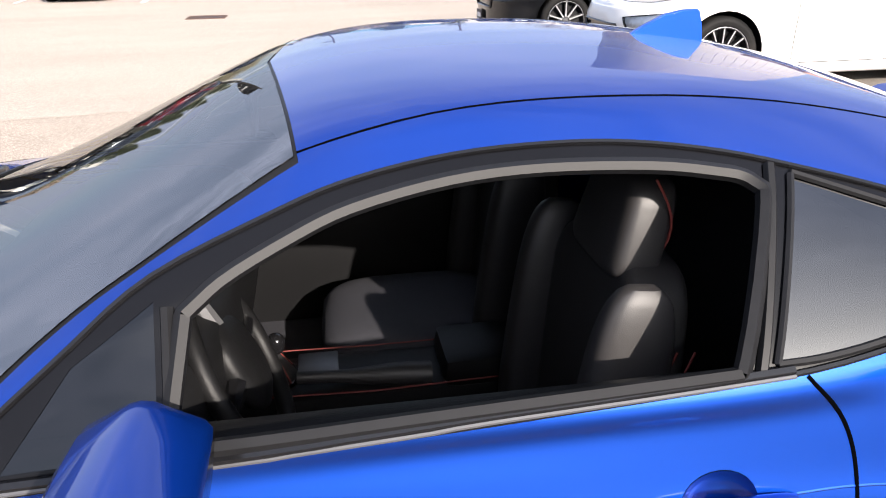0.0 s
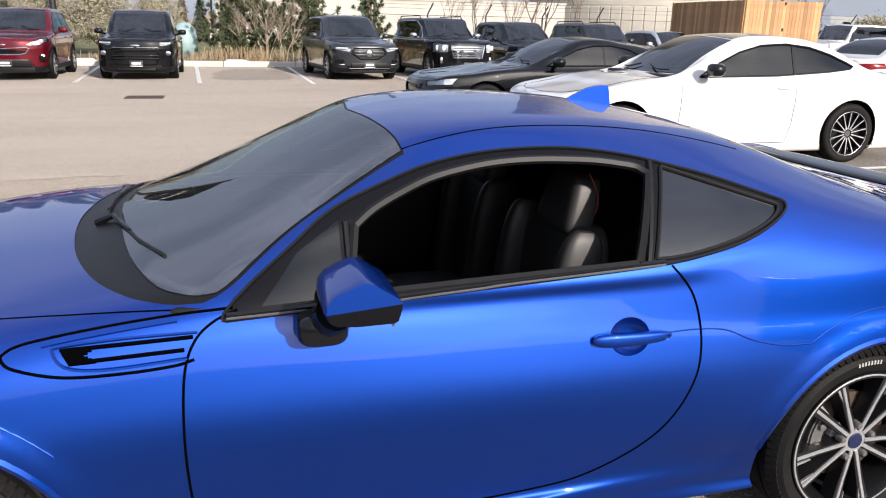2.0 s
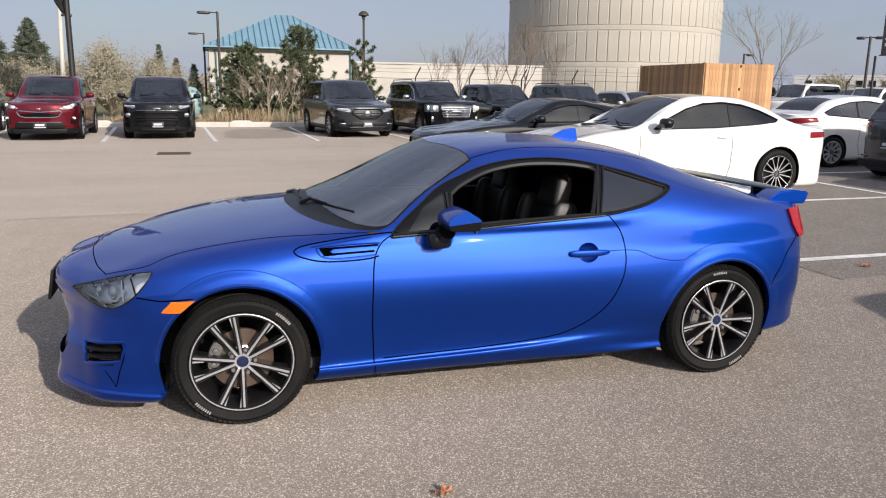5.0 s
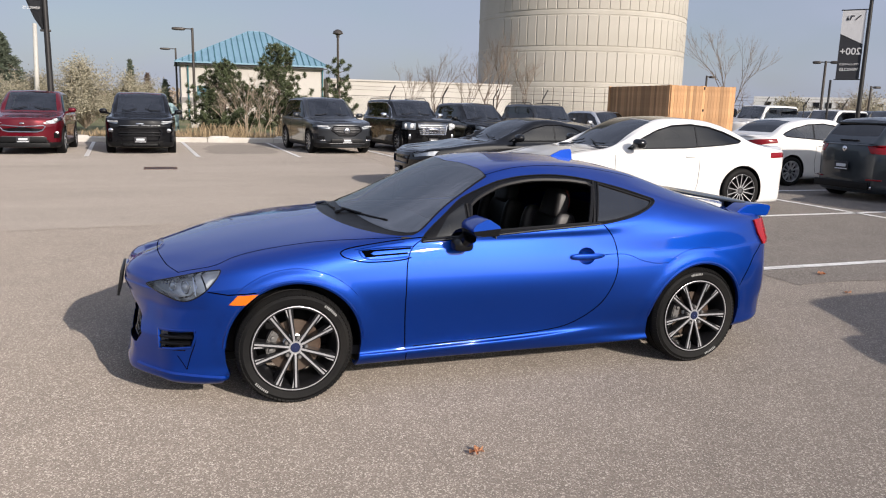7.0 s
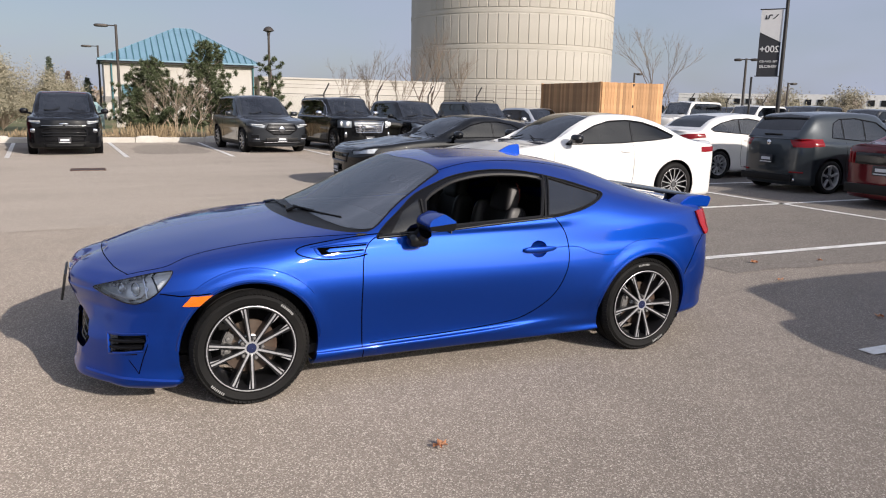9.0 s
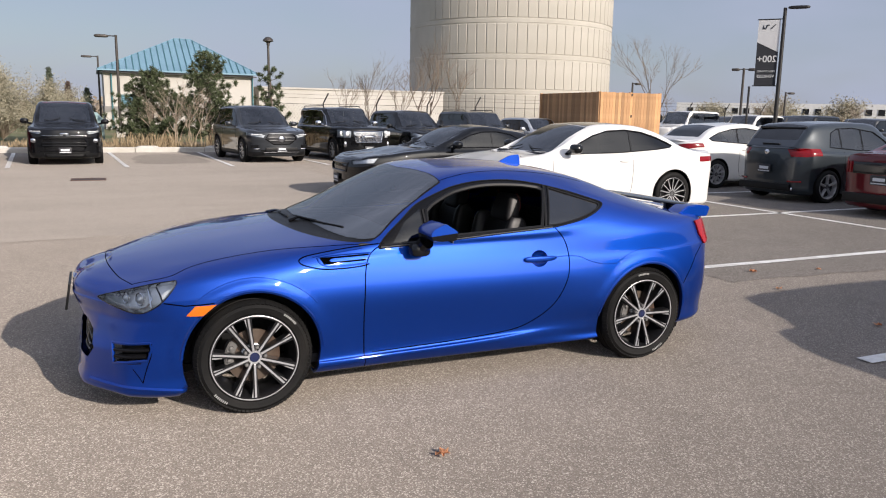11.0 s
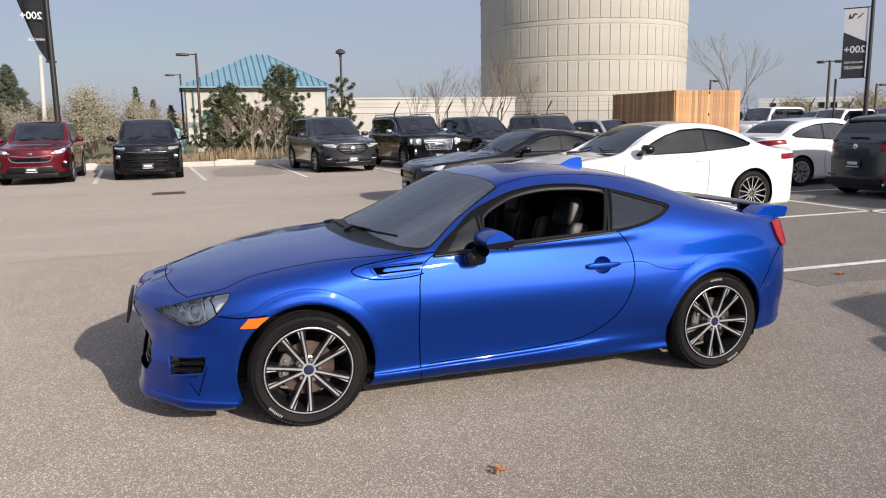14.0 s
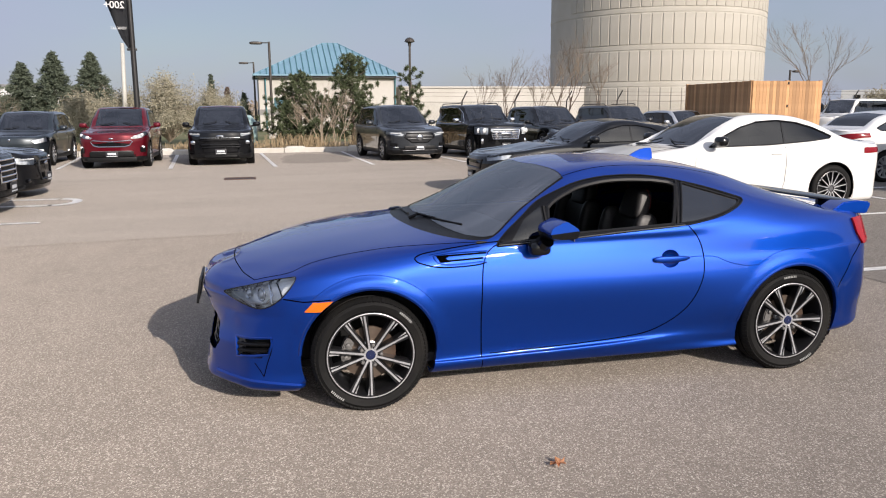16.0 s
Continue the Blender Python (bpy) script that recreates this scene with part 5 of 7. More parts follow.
        for u, v in doors:
            part("door_seam", seam(tree, [(u, belt - .03), (u, clear + .12), (v - .06, clear + .12), (v, clear + .35), (v, belt - .03)], "side", .005, -.001, side=sign, step=.08), M["gloss_black"], car)
            bm2 = bmesh.new()
            hit = tree.ray_cast(Vector((v - .17, sign * 3, belt - .13)), Vector((0, -sign, 0)))[0]
            if hit:
                blob(bm2, (v - .17, hit.y + sign * .012, belt - .13), (.20, .03, .035), 3, 12, 6)
                part("door_handle", bm2, M[color], car)
            else:
                bm2.free()
        if rails:
            bm2 = bmesh.new()
            tube(bm2, [(wt + .15, sign * (ry - .03), roof - .02), (wt + .25, sign * (ry - .03), roof + .045), (re - .15, sign * (ry - .03), roof + .03), (re - .05, sign * (ry - .03), roof - .04)], .016, 6)
            part("roof_rail", bm2, M["plastic"], car)
    # front opening
    if grille:
        face = carve(bm, [f for f in bm.faces if f.normal.x < -0.25 and f.calc_center_median().x < 0], [(y * h, z) for y, z in grille], (1, 2))
        if face:
            part("grille", lifted(bm, face, -0.02), M[grille_mat], car)
        part("grille_surround", seam(tree, [(y * h, z) for y, z in grille], "front", .016, .004, close=True, step=.06), M[surround or ("chrome" if bars else "gloss_black")], car)
        for k in range(bars):
            zs = [z for _, z in grille]
            z = min(zs) + (max(zs) - min(zs)) * (k + 1) / (bars + 1)
            yy = min(abs(y) for y, _ in grille if abs(y) > .1) * h
            part("grille_bar", seam(tree, [(-yy, z), (yy, z)], "front", .014, .0, step=.08), M["chrome"], car)
    face = carve(bm, [f for f in bm.faces if f.normal.x < -0.25 and f.calc_center_median().x < 0], [(-.66 * h, clear + .20), (.66 * h, clear + .20), (.60 * h, clear + .09), (-.60 * h, clear + .09)], (1, 2))
    if face:
        part("lower_intake", lifted(bm, face, -0.02), M["plastic"], car)
    for way, (ename, ey, ez, ew, eh, emat) in [(-1, e) for e in extras] + [(1, e) for e in rear_extras]:   # small fittings on the end faces
        for es in ((-1, 1) if ey else (1,)):
            eh_hit, eno, _, _ = tree.ray_cast(Vector((way * 9, es * ey * h, ez)), Vector((-way, 0, 0)))
            if eh_hit:
                bm2 = bmesh.new()
                turn = Vector((way, 0, 0)).rotation_difference(Vector((eno.x, eno.y, 0)).normalized()).to_matrix()
                if ename in ("fog_lamp", "emblem", "projector"):
                    blob(bm2, eh_hit, (.05, ew, eh), 2.2, 16, 8)
                else:
                    box(bm2, eh_hit + Vector((way * .004, 0, 0)), (.045, ew, eh), min(ew, eh, .045) * .3, turn, 2)
                part(ename, bm2, M[emat], car)
    for es in (-1, 1):
        part("bonnet_seam", seam(tree, smooth_path([(x0 + .34, es * h * .66), (-.05, es * h * .74), (cx - .1, es * h * .80)]), "top", .005, -.001, step=.08), M["gloss_black"], car)
    part("bonnet_seam", seam(tree, smooth_path([(x0 + .34, -h * .66), (x0 + .22, -h * .35), (x0 + .19, 0), (x0 + .22, h * .35), (x0 + .34, h * .66)]), "top", .005, -.001, step=.08), M["gloss_black"], car)
    for es in (-1, 1):                                     # wipers
        bm2 = bmesh.new()
        path = [tree.ray_cast(Vector((cx + .10 + .05 * abs(k - 1), es * h * (.12 + .22 * k), 3)), Vector((0, 0, -1)))[0] for k in range(3)]
        tube(bm2, [q + Vector((-.01, 0, .02)) for q in path if q], .009, 5)
        part("wiper", bm2, M["plastic"], car)
    # front and rear screens
    k0, k1 = cx + .05, wt - .02
    top = [(k0 - .03, 0), (k0 + .01, h * .42), (k0 + .12, h * .71), (k1, ry * .95), (k1, -ry * .95), (k0 + .12, -h * .71), (k0 + .01, -h * .42)]
    face = carve(bm, [f for f in bm.faces if f.normal.z > 0.15 and cx - .1 < f.calc_center_median().x < wt + .1], top, (0, 1))
    part("windscreen", lifted(bm, face, -0.002), M["tint"], car)
    if rb - re > .25:
        top = [(re + .06, ry * .85), (rb - .10, h * .62), (rb - .08, 0), (rb - .10, -h * .62), (re + .06, -ry * .85), (re + .04, 0)]
        face = carve(bm, [f for f in bm.faces if f.normal.z > 0.10 and re - .1 < f.calc_center_median().x < rb + .1], top, (0, 1))
    else:
        zz = roof - .14
        face = carve(bm, [f for f in bm.faces if f.normal.x > 0.2 and f.calc_center_median().x > re - .3 and f.calc_center_median().z > deck], [(-h * .70, deck + .06), (h * .70, deck + .06), (ry * .9, zz), (-ry * .9, zz)], (1, 2))
    if face:
        part("rear_screen", lifted(bm, face, -0.002), M["dark_tint"], car)
    if roof_mat:
        top_f = carve(bm, [f for f in bm.faces if f.normal.z > .5 and f.calc_center_median().z > roof - .3], [(wt, ry * .9), (re + .02, ry * .84), (re + .02, -ry * .84), (wt, -ry * .9)], (0, 1))
        part("roof", lifted(bm, top_f, .001), M[roof_mat], car)
    part("body", bm, M[color], car, angle=50)
    bm2 = bmesh.new()
    box(bm2, ((x0 + x1) / 2, 0, clear + .05), (length - .5, width - .62, .06))
    part("underbody", bm2, M["plastic"], car)
    bm2 = bmesh.new()
    for yy in (-.38, .38):
        up = roof - belt
        blob(bm2, (cx + 1.15, yy, belt + up * .05), (.14, .42, up * .9), 3, 12, 8)
        blob(bm2, (cx + 1.18, yy, belt + up * .58), (.10, .24, up * .26), 3, 10, 6)
    box(bm2, (cx + .25, 0, belt - .07), (.5, width * .8, .14), .04)
    box(bm2, (cx + 1.4, 0, clear + .2), (2.2, width * .85, .3), .04)
    part("cabin_fittings", bm2, M["cloth"], car)
    for flag, x, way in ((front_plate, x0 - .03, -1), (rear_plate, x1 + .01, 1)):
        if flag:
            z = clear + .22 if way < 0 else deck - .42
            hit = tree.ray_cast(Vector((-3 if way < 0 else 9, 0, z)), Vector((-way, 0, 0)))[0]
            xx = (hit.x if hit else x) + way * .034
            bm2 = bmesh.new()
            box(bm2, (xx, 0, z), (.012, .32, .16), .004)
            pl = part("plate", bm2, M["plate_dark"], car)
            bm2 = bmesh.new()
            box(bm2, (xx + way * .008, 0, z + .01), (.004, .22, .055), 0)
            box(bm2, (xx + way * .008, 0, z - .055), (.004, .28, .018), 0)
            part("plate_print", bm2, M["plate"], pl)
    return car


def parked(x, y, heading):
    """Pose of a car whose front axle is at (x, y); heading: degrees its nose is turned from -x, towards -y."""
    return pose(x, y, 0, 0, 0, heading)


SUV_LAMP = [(.62, .80), (.97, .86), (.97, .76), (.66, .72)]
ROW = 90                                               # nose towards the aisle (-y)
group_row = "cars parked along the kerb"
other_car("compact_suv", "dark red compact sport utility vehicle with black honeycomb grille", parked(-4.33, 19.2, ROW), "red", 4.48, 1.87, 1.73, 2.67, .92, .20, .94, 1.15, 1.12, (.50, 1.30), (3.0, 3.42), 1.18, .19, .365, .24,
          cladding=True, grille=[(-.30, .775), (0, .755), (.30, .775), (.52, .795), (.58, .76), (.50, .655), (.36, .62), (-.36, .62), (-.50, .655), (-.58, .76), (-.52, .795)], lamp=[(.52, .86), (.72, .95), (.95, 1.04), (.985, .95), (.84, .86), (.64, .83)], bars=0, extras=[('emblem', 0, 0.845, 0.13, 0.055, 'chrome'), ('projector', 0.66, 0.885, 0.13, 0.085, 'lamp'), ('projector', 0.84, 0.94, 0.10, 0.09, 'lamp'), ('fog_lamp', 0.84, 0.60, 0.13, 0.08, 'lamp'), ('fog_housing', 0.85, 0.53, 0.20, 0.14, 'plastic'), ('skid_plate', 0, 0.27, 1.3, 0.12, 'plastic'), ('lower_intake', 0, 0.42, 1.15, 0.15, 'plastic'), ('chrome_strip', 0.28, 0.50, 0.50, 0.014, 'trim_grey')], surround="chrome", group=group_row)
other_car("crossover", "black crossover with a dark red roof and twin grille", parked(-1.42, 19.45, ROW), "black", 4.41, 1.92, 1.75, 2.64, .90, .20, .96, 1.14, 1.11, (.48, 1.24), (3.1, 3.40), 1.12, .18, .35, .23,
          roof_mat="maroon", cladding=True, grille=[(-.52, .74), (.52, .74), (.60, .62), (.50, .40), (-.50, .40), (-.60, .62)], lamp=[(.58, .90), (.97, .99), (.97, .91), (.64, .86)], extras=[('emblem', 0, 0.865, 0.24, 0.055, 'chrome'), ('chrome_strip', 0.3, 0.815, 0.52, 0.012, 'chrome'), ('fog_lamp', 0.78, 0.68, 0.18, 0.12, 'chrome'), ('running_light', 0.74, 0.93, 0.3, 0.03, 'lamp'), ('grille_bar', 0, 0.55, 1.1, 0.03, 'gloss_black'), ('grille_bar', 0, 0.62, 1.1, 0.03, 'gloss_black'), ('skid_plate', 0, 0.28, 0.9, 0.05, 'plastic')], group=group_row)
other_car("luxury_suv", "dark grey luxury crossover with pentagonal grille", parked(4.42, 19.55, ROW + 7), "grey", 4.74, 1.96, 1.74, 2.75, .93, .21, .92, 1.12, 1.10, (.50, 1.32), (3.2, 3.55), 1.15, .20, .37, .25,
          cladding=True, grille=[(-.42, .87), (.42, .87), (.50, .74), (.26, .58), (-.26, .58), (-.50, .74)], grille_mat="rim_dark", lamp=[(.50, .86), (.97, .93), (.97, .84), (.55, .78)], extras=[('emblem', 0, 0.73, 0.19, 0.20, 'chrome'), ('grille_bar', 0.25, 0.70, 0.30, 0.018, 'trim_grey'), ('grille_bar', 0.26, 0.78, 0.32, 0.018, 'trim_grey'), ('fog_housing', 0.80, 0.52, 0.26, 0.10, 'plastic'), ('lower_intake', 0, 0.42, 1.0, 0.12, 'plastic'), ('running_light', 0.74, 0.87, 0.34, 0.04, 'lamp'), ('fog_lamp', 0.72, 0.44, 0.24, 0.04, 'chrome'), ('chrome_strip', 0, 0.34, 1.15, 0.016, 'trim_grey')], group=group_row)
other_car("boxy_suv", "black boxy sport utility vehicle with wide chrome grille", parked(7.35, 19.8, ROW + 6), "black", 4.71, 1.88, 1.74, 2.86, .90, .21, 1.04, 1.18, 1.15, (.46, 1.15), (3.30, 3.62), 1.16, .10, .365, .24,
          cladding=True, rails=True, grille=[(-.56, .97), (.56, .97), (.47, .63), (-.47, .63)], grille_mat="chrome", mirror_mat="chrome", lamp=[(.62, 1.0), (.97, 1.03), (.97, .78), (.64, .78)], bars=4, extras=[('fog_lamp', 0.8, 0.56, 0.11, 0.19, 'chrome'), ('projector', 0.74, 0.90, 0.15, 0.16, 'lamp'), ('projector', 0.90, 0.90, 0.12, 0.16, 'lamp'), ('emblem', 0, 0.80, 0.40, 0.09, 'chrome'), ('skid_plate', 0, 0.3, 0.9, 0.06, 'trim_grey')], group=group_row)

other_car("sporty_suv", "dark grey sporty sport utility vehicle with wide intakes", parked(-7.25, 20.5, ROW), "slate", 4.70, 1.92, 1.62, 2.81, .92, .19, .84, 1.04, 1.03, (.50, 1.28), (3.1, 3.5), 1.10, .18, .37, .26,
          cladding=True, grille=[(-.62, .58), (.62, .58), (.56, .44), (-.56, .44)], lamp=[(.58, .78), (.95, .88), (.96, .74), (.66, .68)], extras=[('fog_lamp', 0.78, 0.5, 0.22, 0.05, 'lamp'), ('emblem', 0, 0.8, 0.07, 0.09, 'chrome')], group=group_row)
other_car("rounded_suv", "black rounded sport utility vehicle with clear headlamps", parked(10.25, 20.6, ROW + 5), "black", 4.85, 1.94, 1.68, 2.90, .95, .21, .88, 1.08, 1.06, (.52, 1.32), (3.2, 3.62), 1.12, .17, .38, .26,
          cladding=True, grille=[(-.55, .66), (.55, .66), (.50, .46), (-.50, .46)], lamp=[(.60, .84), (.95, .94), (.96, .80), (.66, .72)], extras=[('fog_lamp', 0.78, 0.52, 0.26, 0.05, 'lamp'), ('emblem', 0, 0.82, 0.07, 0.09, 'chrome')], group=group_row)
other_car("railed_suv", "dark grey sport utility vehicle with roof rails", parked(13.15, 20.7, ROW + 5), "grey", 4.65, 1.86, 1.70, 2.70, .92, .21, .92, 1.10, 1.08, (.50, 1.20), (3.2, 3.55), 1.14, .13, .36, .24,
          rails=True, cladding=True, grille=[(-.60, .82), (.60, .82), (.55, .68), (-.55, .68)], lamp=[(.60, .90), (.96, .92), (.96, .80), (.64, .80)], extras=[('emblem', 0, 0.76, 0.12, 0.06, 'chrome'), ('fog_lamp', 0.78, 0.55, 0.12, 0.08, 'lamp')], group=group_row)
other_car("hatchback", "silver compact hatchback with a low roof", parked(16.0, 21.2, ROW + 5), "silver", 4.2, 1.76, 1.50, 2.55, .85, .17, .80, 1.0, .98, (.42, 1.12), (2.8, 3.25), 1.05, .15, .31, .21, group=group_row,
          grille=[(-.5, .58), (.5, .58), (.45, .46), (-.45, .46)], lamp=[(.58, .74), (.94, .84), (.95, .72), (.62, .66)])

# cars of the stalls beside the blue coupe
group_aisle = "cars parked across the aisle"
COUPE_SIDE = [(.96, 1.02), (1.22, 1.17), (1.52, 1.30), (1.80, 1.375), (2.15, 1.395), (2.48, 1.36), (2.78, 1.28), (2.98, 1.20), (3.09, 1.15), (3.03, 1.12), (2.7, 1.085), (2.0, 1.04)]
other_car("white_coupe", "glossy white two-door luxury coupe with black roof and black mirrors", parked(4.94, 6.04, 0), "white", 5.08, 1.86, 1.50, 3.08, .90, .15, .75, 1.03, 1.04, (.62, 1.52), (2.62, 3.45), 1.045, .17, .36, .265,
          roof_mat="gloss_black", mirror_mat="gloss_black", windows=COUPE_SIDE, spokes=14, grille=[(-.45, .62), (.45, .62), (.38, .42), (-.38, .42)], lamp=[(.52, .70), (.93, .76), (.94, .64), (.60, .58)],
          tail=[(.76, .955), (.88, .975), (1.1, .965), (1.1, .91), (.95, .885), (.83, .90)], group=group_aisle)
other_car("black_coupe", "black long-nosed sports coupe with dark windows", parked(4.50, 9.45, 0), "black", 4.79, 1.91, 1.38, 2.72, .95, .14, .70, .96, .95, (.68, 1.48), (2.35, 3.25), 1.03, .18, .345, .25,
          windows=[(.98, .955), (1.25, 1.09), (1.50, 1.20), (1.80, 1.265), (2.10, 1.27), (2.40, 1.22), (2.62, 1.12), (2.60, 1.0), (2.1, .965)],
          grille=[(-.50, .66), (.50, .66), (.44, .50), (-.44, .50)], lamp=[(.56, .74), (.93, .78), (.94, .68), (.62, .64)], group=group_aisle)
other_car("white_sedan", "white compact sedan with wedge-shaped red tail lamps", parked(15.15, 9.6, 180), "white", 4.57, 1.80, 1.50, 2.70, .88, .15, .76, 1.01, 1.02, (.50, 1.28), (2.45, 3.15), 1.10, .16, .325, .23,
          windows=[(.74, 1.0), (1.05, 1.19), (1.35, 1.33), (1.75, 1.385), (2.2, 1.36), (2.6, 1.27), (2.92, 1.14), (2.85, 1.09), (1.8, 1.02)], spokes=10, dark_rim=False,
          tail=[(.40, .965), (.72, 1.02), (1.1, 1.055), (1.1, 1.0), (.85, .91), (.62, .905)], rear_plate=True, glass_mat="tint", rear_extras=[("emblem", 0, .92, .12, .06, "chrome"), ("reflector", .72, .36, .24, .03, "red_dark"), ("diffuser", 0, .25, 1.1, .10, "plastic")], group=group_aisle)
other_car("dark_hatchback", "dark blue-grey hatchback with tinted rear screen", parked(14.95, 6.5, 180), "slate", 4.26, 1.79, 1.58, 2.63, .86, .16, .80, 1.05, 1.03, (.42, 1.15), (2.85, 3.30), 1.07, .19, .325, .235,
          tail=[(.50, 1.04), (.80, 1.065), (1.1, 1.05), (1.1, .95), (.86, .90), (.60, .90)], rear_plate=True, spokes=5, dark_rim=False, windows=[(.72, 1.02), (1.0, 1.22), (1.3, 1.39), (1.9, 1.465), (2.34, 1.445), (2.52, 1.36), (2.62, 1.09), (1.8, 1.03)], glass_mat="tint",
          rear_extras=[("roof_spoiler", 0, 1.45, 1.10, .05, "gloss_black"), ("rear_wiper", 0, 1.13, .42, .03, "plastic"), ("emblem", 0, .97, .11, .11, "chrome"), ("diffuser", 0, .30, 1.2, .14, "plastic"), ("exhaust_tip", .62, .27, .12, .06, "chrome"), ("reflector", .70, .42, .26, .03, "red_dark")], group=group_aisle)
other_car("red_muscle_car", "dark red muscle coupe with triple-bar tail lamps", parked(15.0, 3.72, 180), "maroon", 4.79, 1.91, 1.38, 2.72, .95, .15, .78, .98, .97, (.68, 1.48), (2.4, 3.2), 1.06, .18, .345, .25,
          windows=[(.98, .955), (1.25, 1.09), (1.50, 1.20), (1.80, 1.265), (2.10, 1.27), (2.40, 1.22), (2.62, 1.12), (2.60, 1.0), (2.1, .965)],
          tail=[(.60, .92), (.86, .92), (.86, .74), (.60, .74)], rear_plate=True, rear_extras=[("tail_bar", .66, .83, .05, .2, "red_dark"), ("tail_bar", .74, .83, .05, .2, "red_dark"), ("panel", 0, .83, 1.0, .2, "gloss_black"), ("diffuser", 0, .32, 1.3, .16, "plastic")], group=group_aisle)
other_car("black_sedan", "black sedan with a broad dark grille facing the aisle", parked(-5.30, 11.5, 180), "black", 4.8, 1.88, 1.45, 2.85, .88, .16, .78, .98, .97, (.62, 1.42), (2.6, 3.3), 1.05, .16, .34, .25,
          grille=[(-.42, .70), (.42, .70), (.46, .55), (.36, .34), (-.36, .34), (-.46, .55)], lamp=[(.50, .72), (.92, .78), (.94, .66), (.56, .62)], spokes=6, extras=[('emblem', 0, 0.64, 0.24, 0.07, 'chrome'), ('fog_lamp', 0.72, 0.34, 0.22, 0.08, 'gloss_black'), ('running_light', 0.74, 0.74, 0.3, 0.025, 'lamp')], group=group_aisle)
other_car("black_suv", "black sport utility vehicle with chrome-edged grille", parked(-5.2, 8.75, 180), "black", 4.7, 1.9, 1.68, 2.75, .90, .20, .90, 1.08, 1.06, (.5, 1.25), (3.1, 3.5), 1.1, .15, .36, .25,
          cladding=True, grille=[(-.42, .86), (.42, .86), (.42, .52), (-.42, .52)], grille_mat="plastic", bars=3, lamp=[(.52, .90), (.95, .92), (.95, .78), (.56, .76)], spokes=6, group=group_aisle)
# the car whose shadow falls across the near stall
other_car("parked_suv", "dark sport utility vehicle parked in the near stall", parked(5.52, -3.97, 0), "grey", 4.65, 1.88, 1.70, 2.70, .92, .2, 1.08, 1.28, 1.06, (-.30, .45), (3.1, 3.5), 1.1, .15, .36, .24, spokes=6, group=group_aisle)

# the far rows of the lot
group_far = "cars in the far rows"
far_a = other_car("far_suv", "white sport utility vehicle in the far row", parked(29.2, 25.2, 12), "white", 4.9, 1.95, 1.80, 2.9, .95, .22, 1.0, 1.18, 1.14, (.5, 1.2), (3.5, 3.85), 1.18, .12, .38, .25, spokes=5, group=group_far)
far_b = other_car("far_suv", "black sport utility vehicle in the far row", parked(31.2, 23.4, 12), "black", 4.9, 1.95, 1.82, 2.9, .95, .22, 1.0, 1.18, 1.14, (.5, 1.2), (3.5, 3.85), 1.18, .12, .38, .25, spokes=5, group=group_far)
far_c = other_car("far_suv", "grey sport utility vehicle in the far row", parked(33.4, 21.6, 12), "grey", 4.8, 1.92, 1.72, 2.85, .95, .22, .95, 1.12, 1.10, (.5, 1.2), (3.4, 3.8), 1.15, .14, .37, .25, spokes=5, group=group_far)
other_car("far_van", "white high-roofed van in the far row", parked(26.6, 27.2, 12), "white", 4.9, 1.95, 1.95, 2.9, .95, .24, 1.05, 1.24, 1.18, (.5, 1.1), (3.5, 3.85), 1.22, .10, .39, .25, spokes=5, glass_mat="tint", group=group_far)
for src, x, y in ((far_c, 35.8, 19.4), (far_a, 38.2, 17.2), (far_b, 35.2, 27.6), (far_c, 38.0, 25.4), (far_a, 41.0, 23.0), (far_b, 24.6, 29.4), (far_c, 33.0, 30.2), (far_a, 30.6, 32.2), (far_b, 28.2, 34.4), (far_c, 44.0, 20.8), (far_b, 40.8, 15.0), (far_a, 47, 18)):
    copy_thing(src, parked(x, y, 12))


# ---- ground ----
def sheet(name, outline, z, mat, label, category, kind="structure"):
    bm = bmesh.new()
    bm.faces.new([bm.verts.new((x, y, z)) for x, y in outline])
    bm.normal_update()
    if bm.faces[:][0].normal.z < 0:
        bmesh.ops.reverse_faces(bm, faces=bm.faces)
    return tagged(mesh_object(name, bm, mat, False), label, category, "", kind)


def ragged(pts, amount, step=0.6, seed=3):
    """The same outline with an uneven edge."""
    rnd = random.Random(seed)
    out = []
    for a, b in zip(pts, pts[1:] + pts[:1]):
        n = max(1, int(math.dist(a, b) / step))
        for k in range(n):
            out.append((a[0] + (b[0] - a[0]) * k / n + rnd.uniform(-amount, amount), a[1] + (b[1] - a[1]) * k / n + rnd.uniform(-amount, amount)))
    return out


sheet("ground", [(-1500, -1500), (1500, -1500), (1500, 1500), (-1500, 1500)], -0.03, M["grass"], "open ground of short dry grass", "ground")
sheet("road", [(-70, -60), (90, -60), (90, 70), (24, 70), (24, 25.3), (-70, 25.3)], 0.0, M["asphalt"], "grey coarse asphalt car park with pale stone chips", "asphalt")
sheet("road_aisle", ragged([(-60, 5.2), (-3, 5.3), (-.4, 5.6), (3.6, 5.9), (4.6, 12), (4.6, 25.1), (-60, 25.1)], .05, .30), 0.004, M["asphalt_fine"], "worn pale asphalt of the driving aisle", "asphalt")
sheet("road_stalls", ragged([(5.0, .7), (30, .7), (30, 19), (6.2, 19), (5.2, 6)], .07, .35, seed=5), 0.004, M["asphalt_dark"], "darker asphalt of the marked stalls", "asphalt")

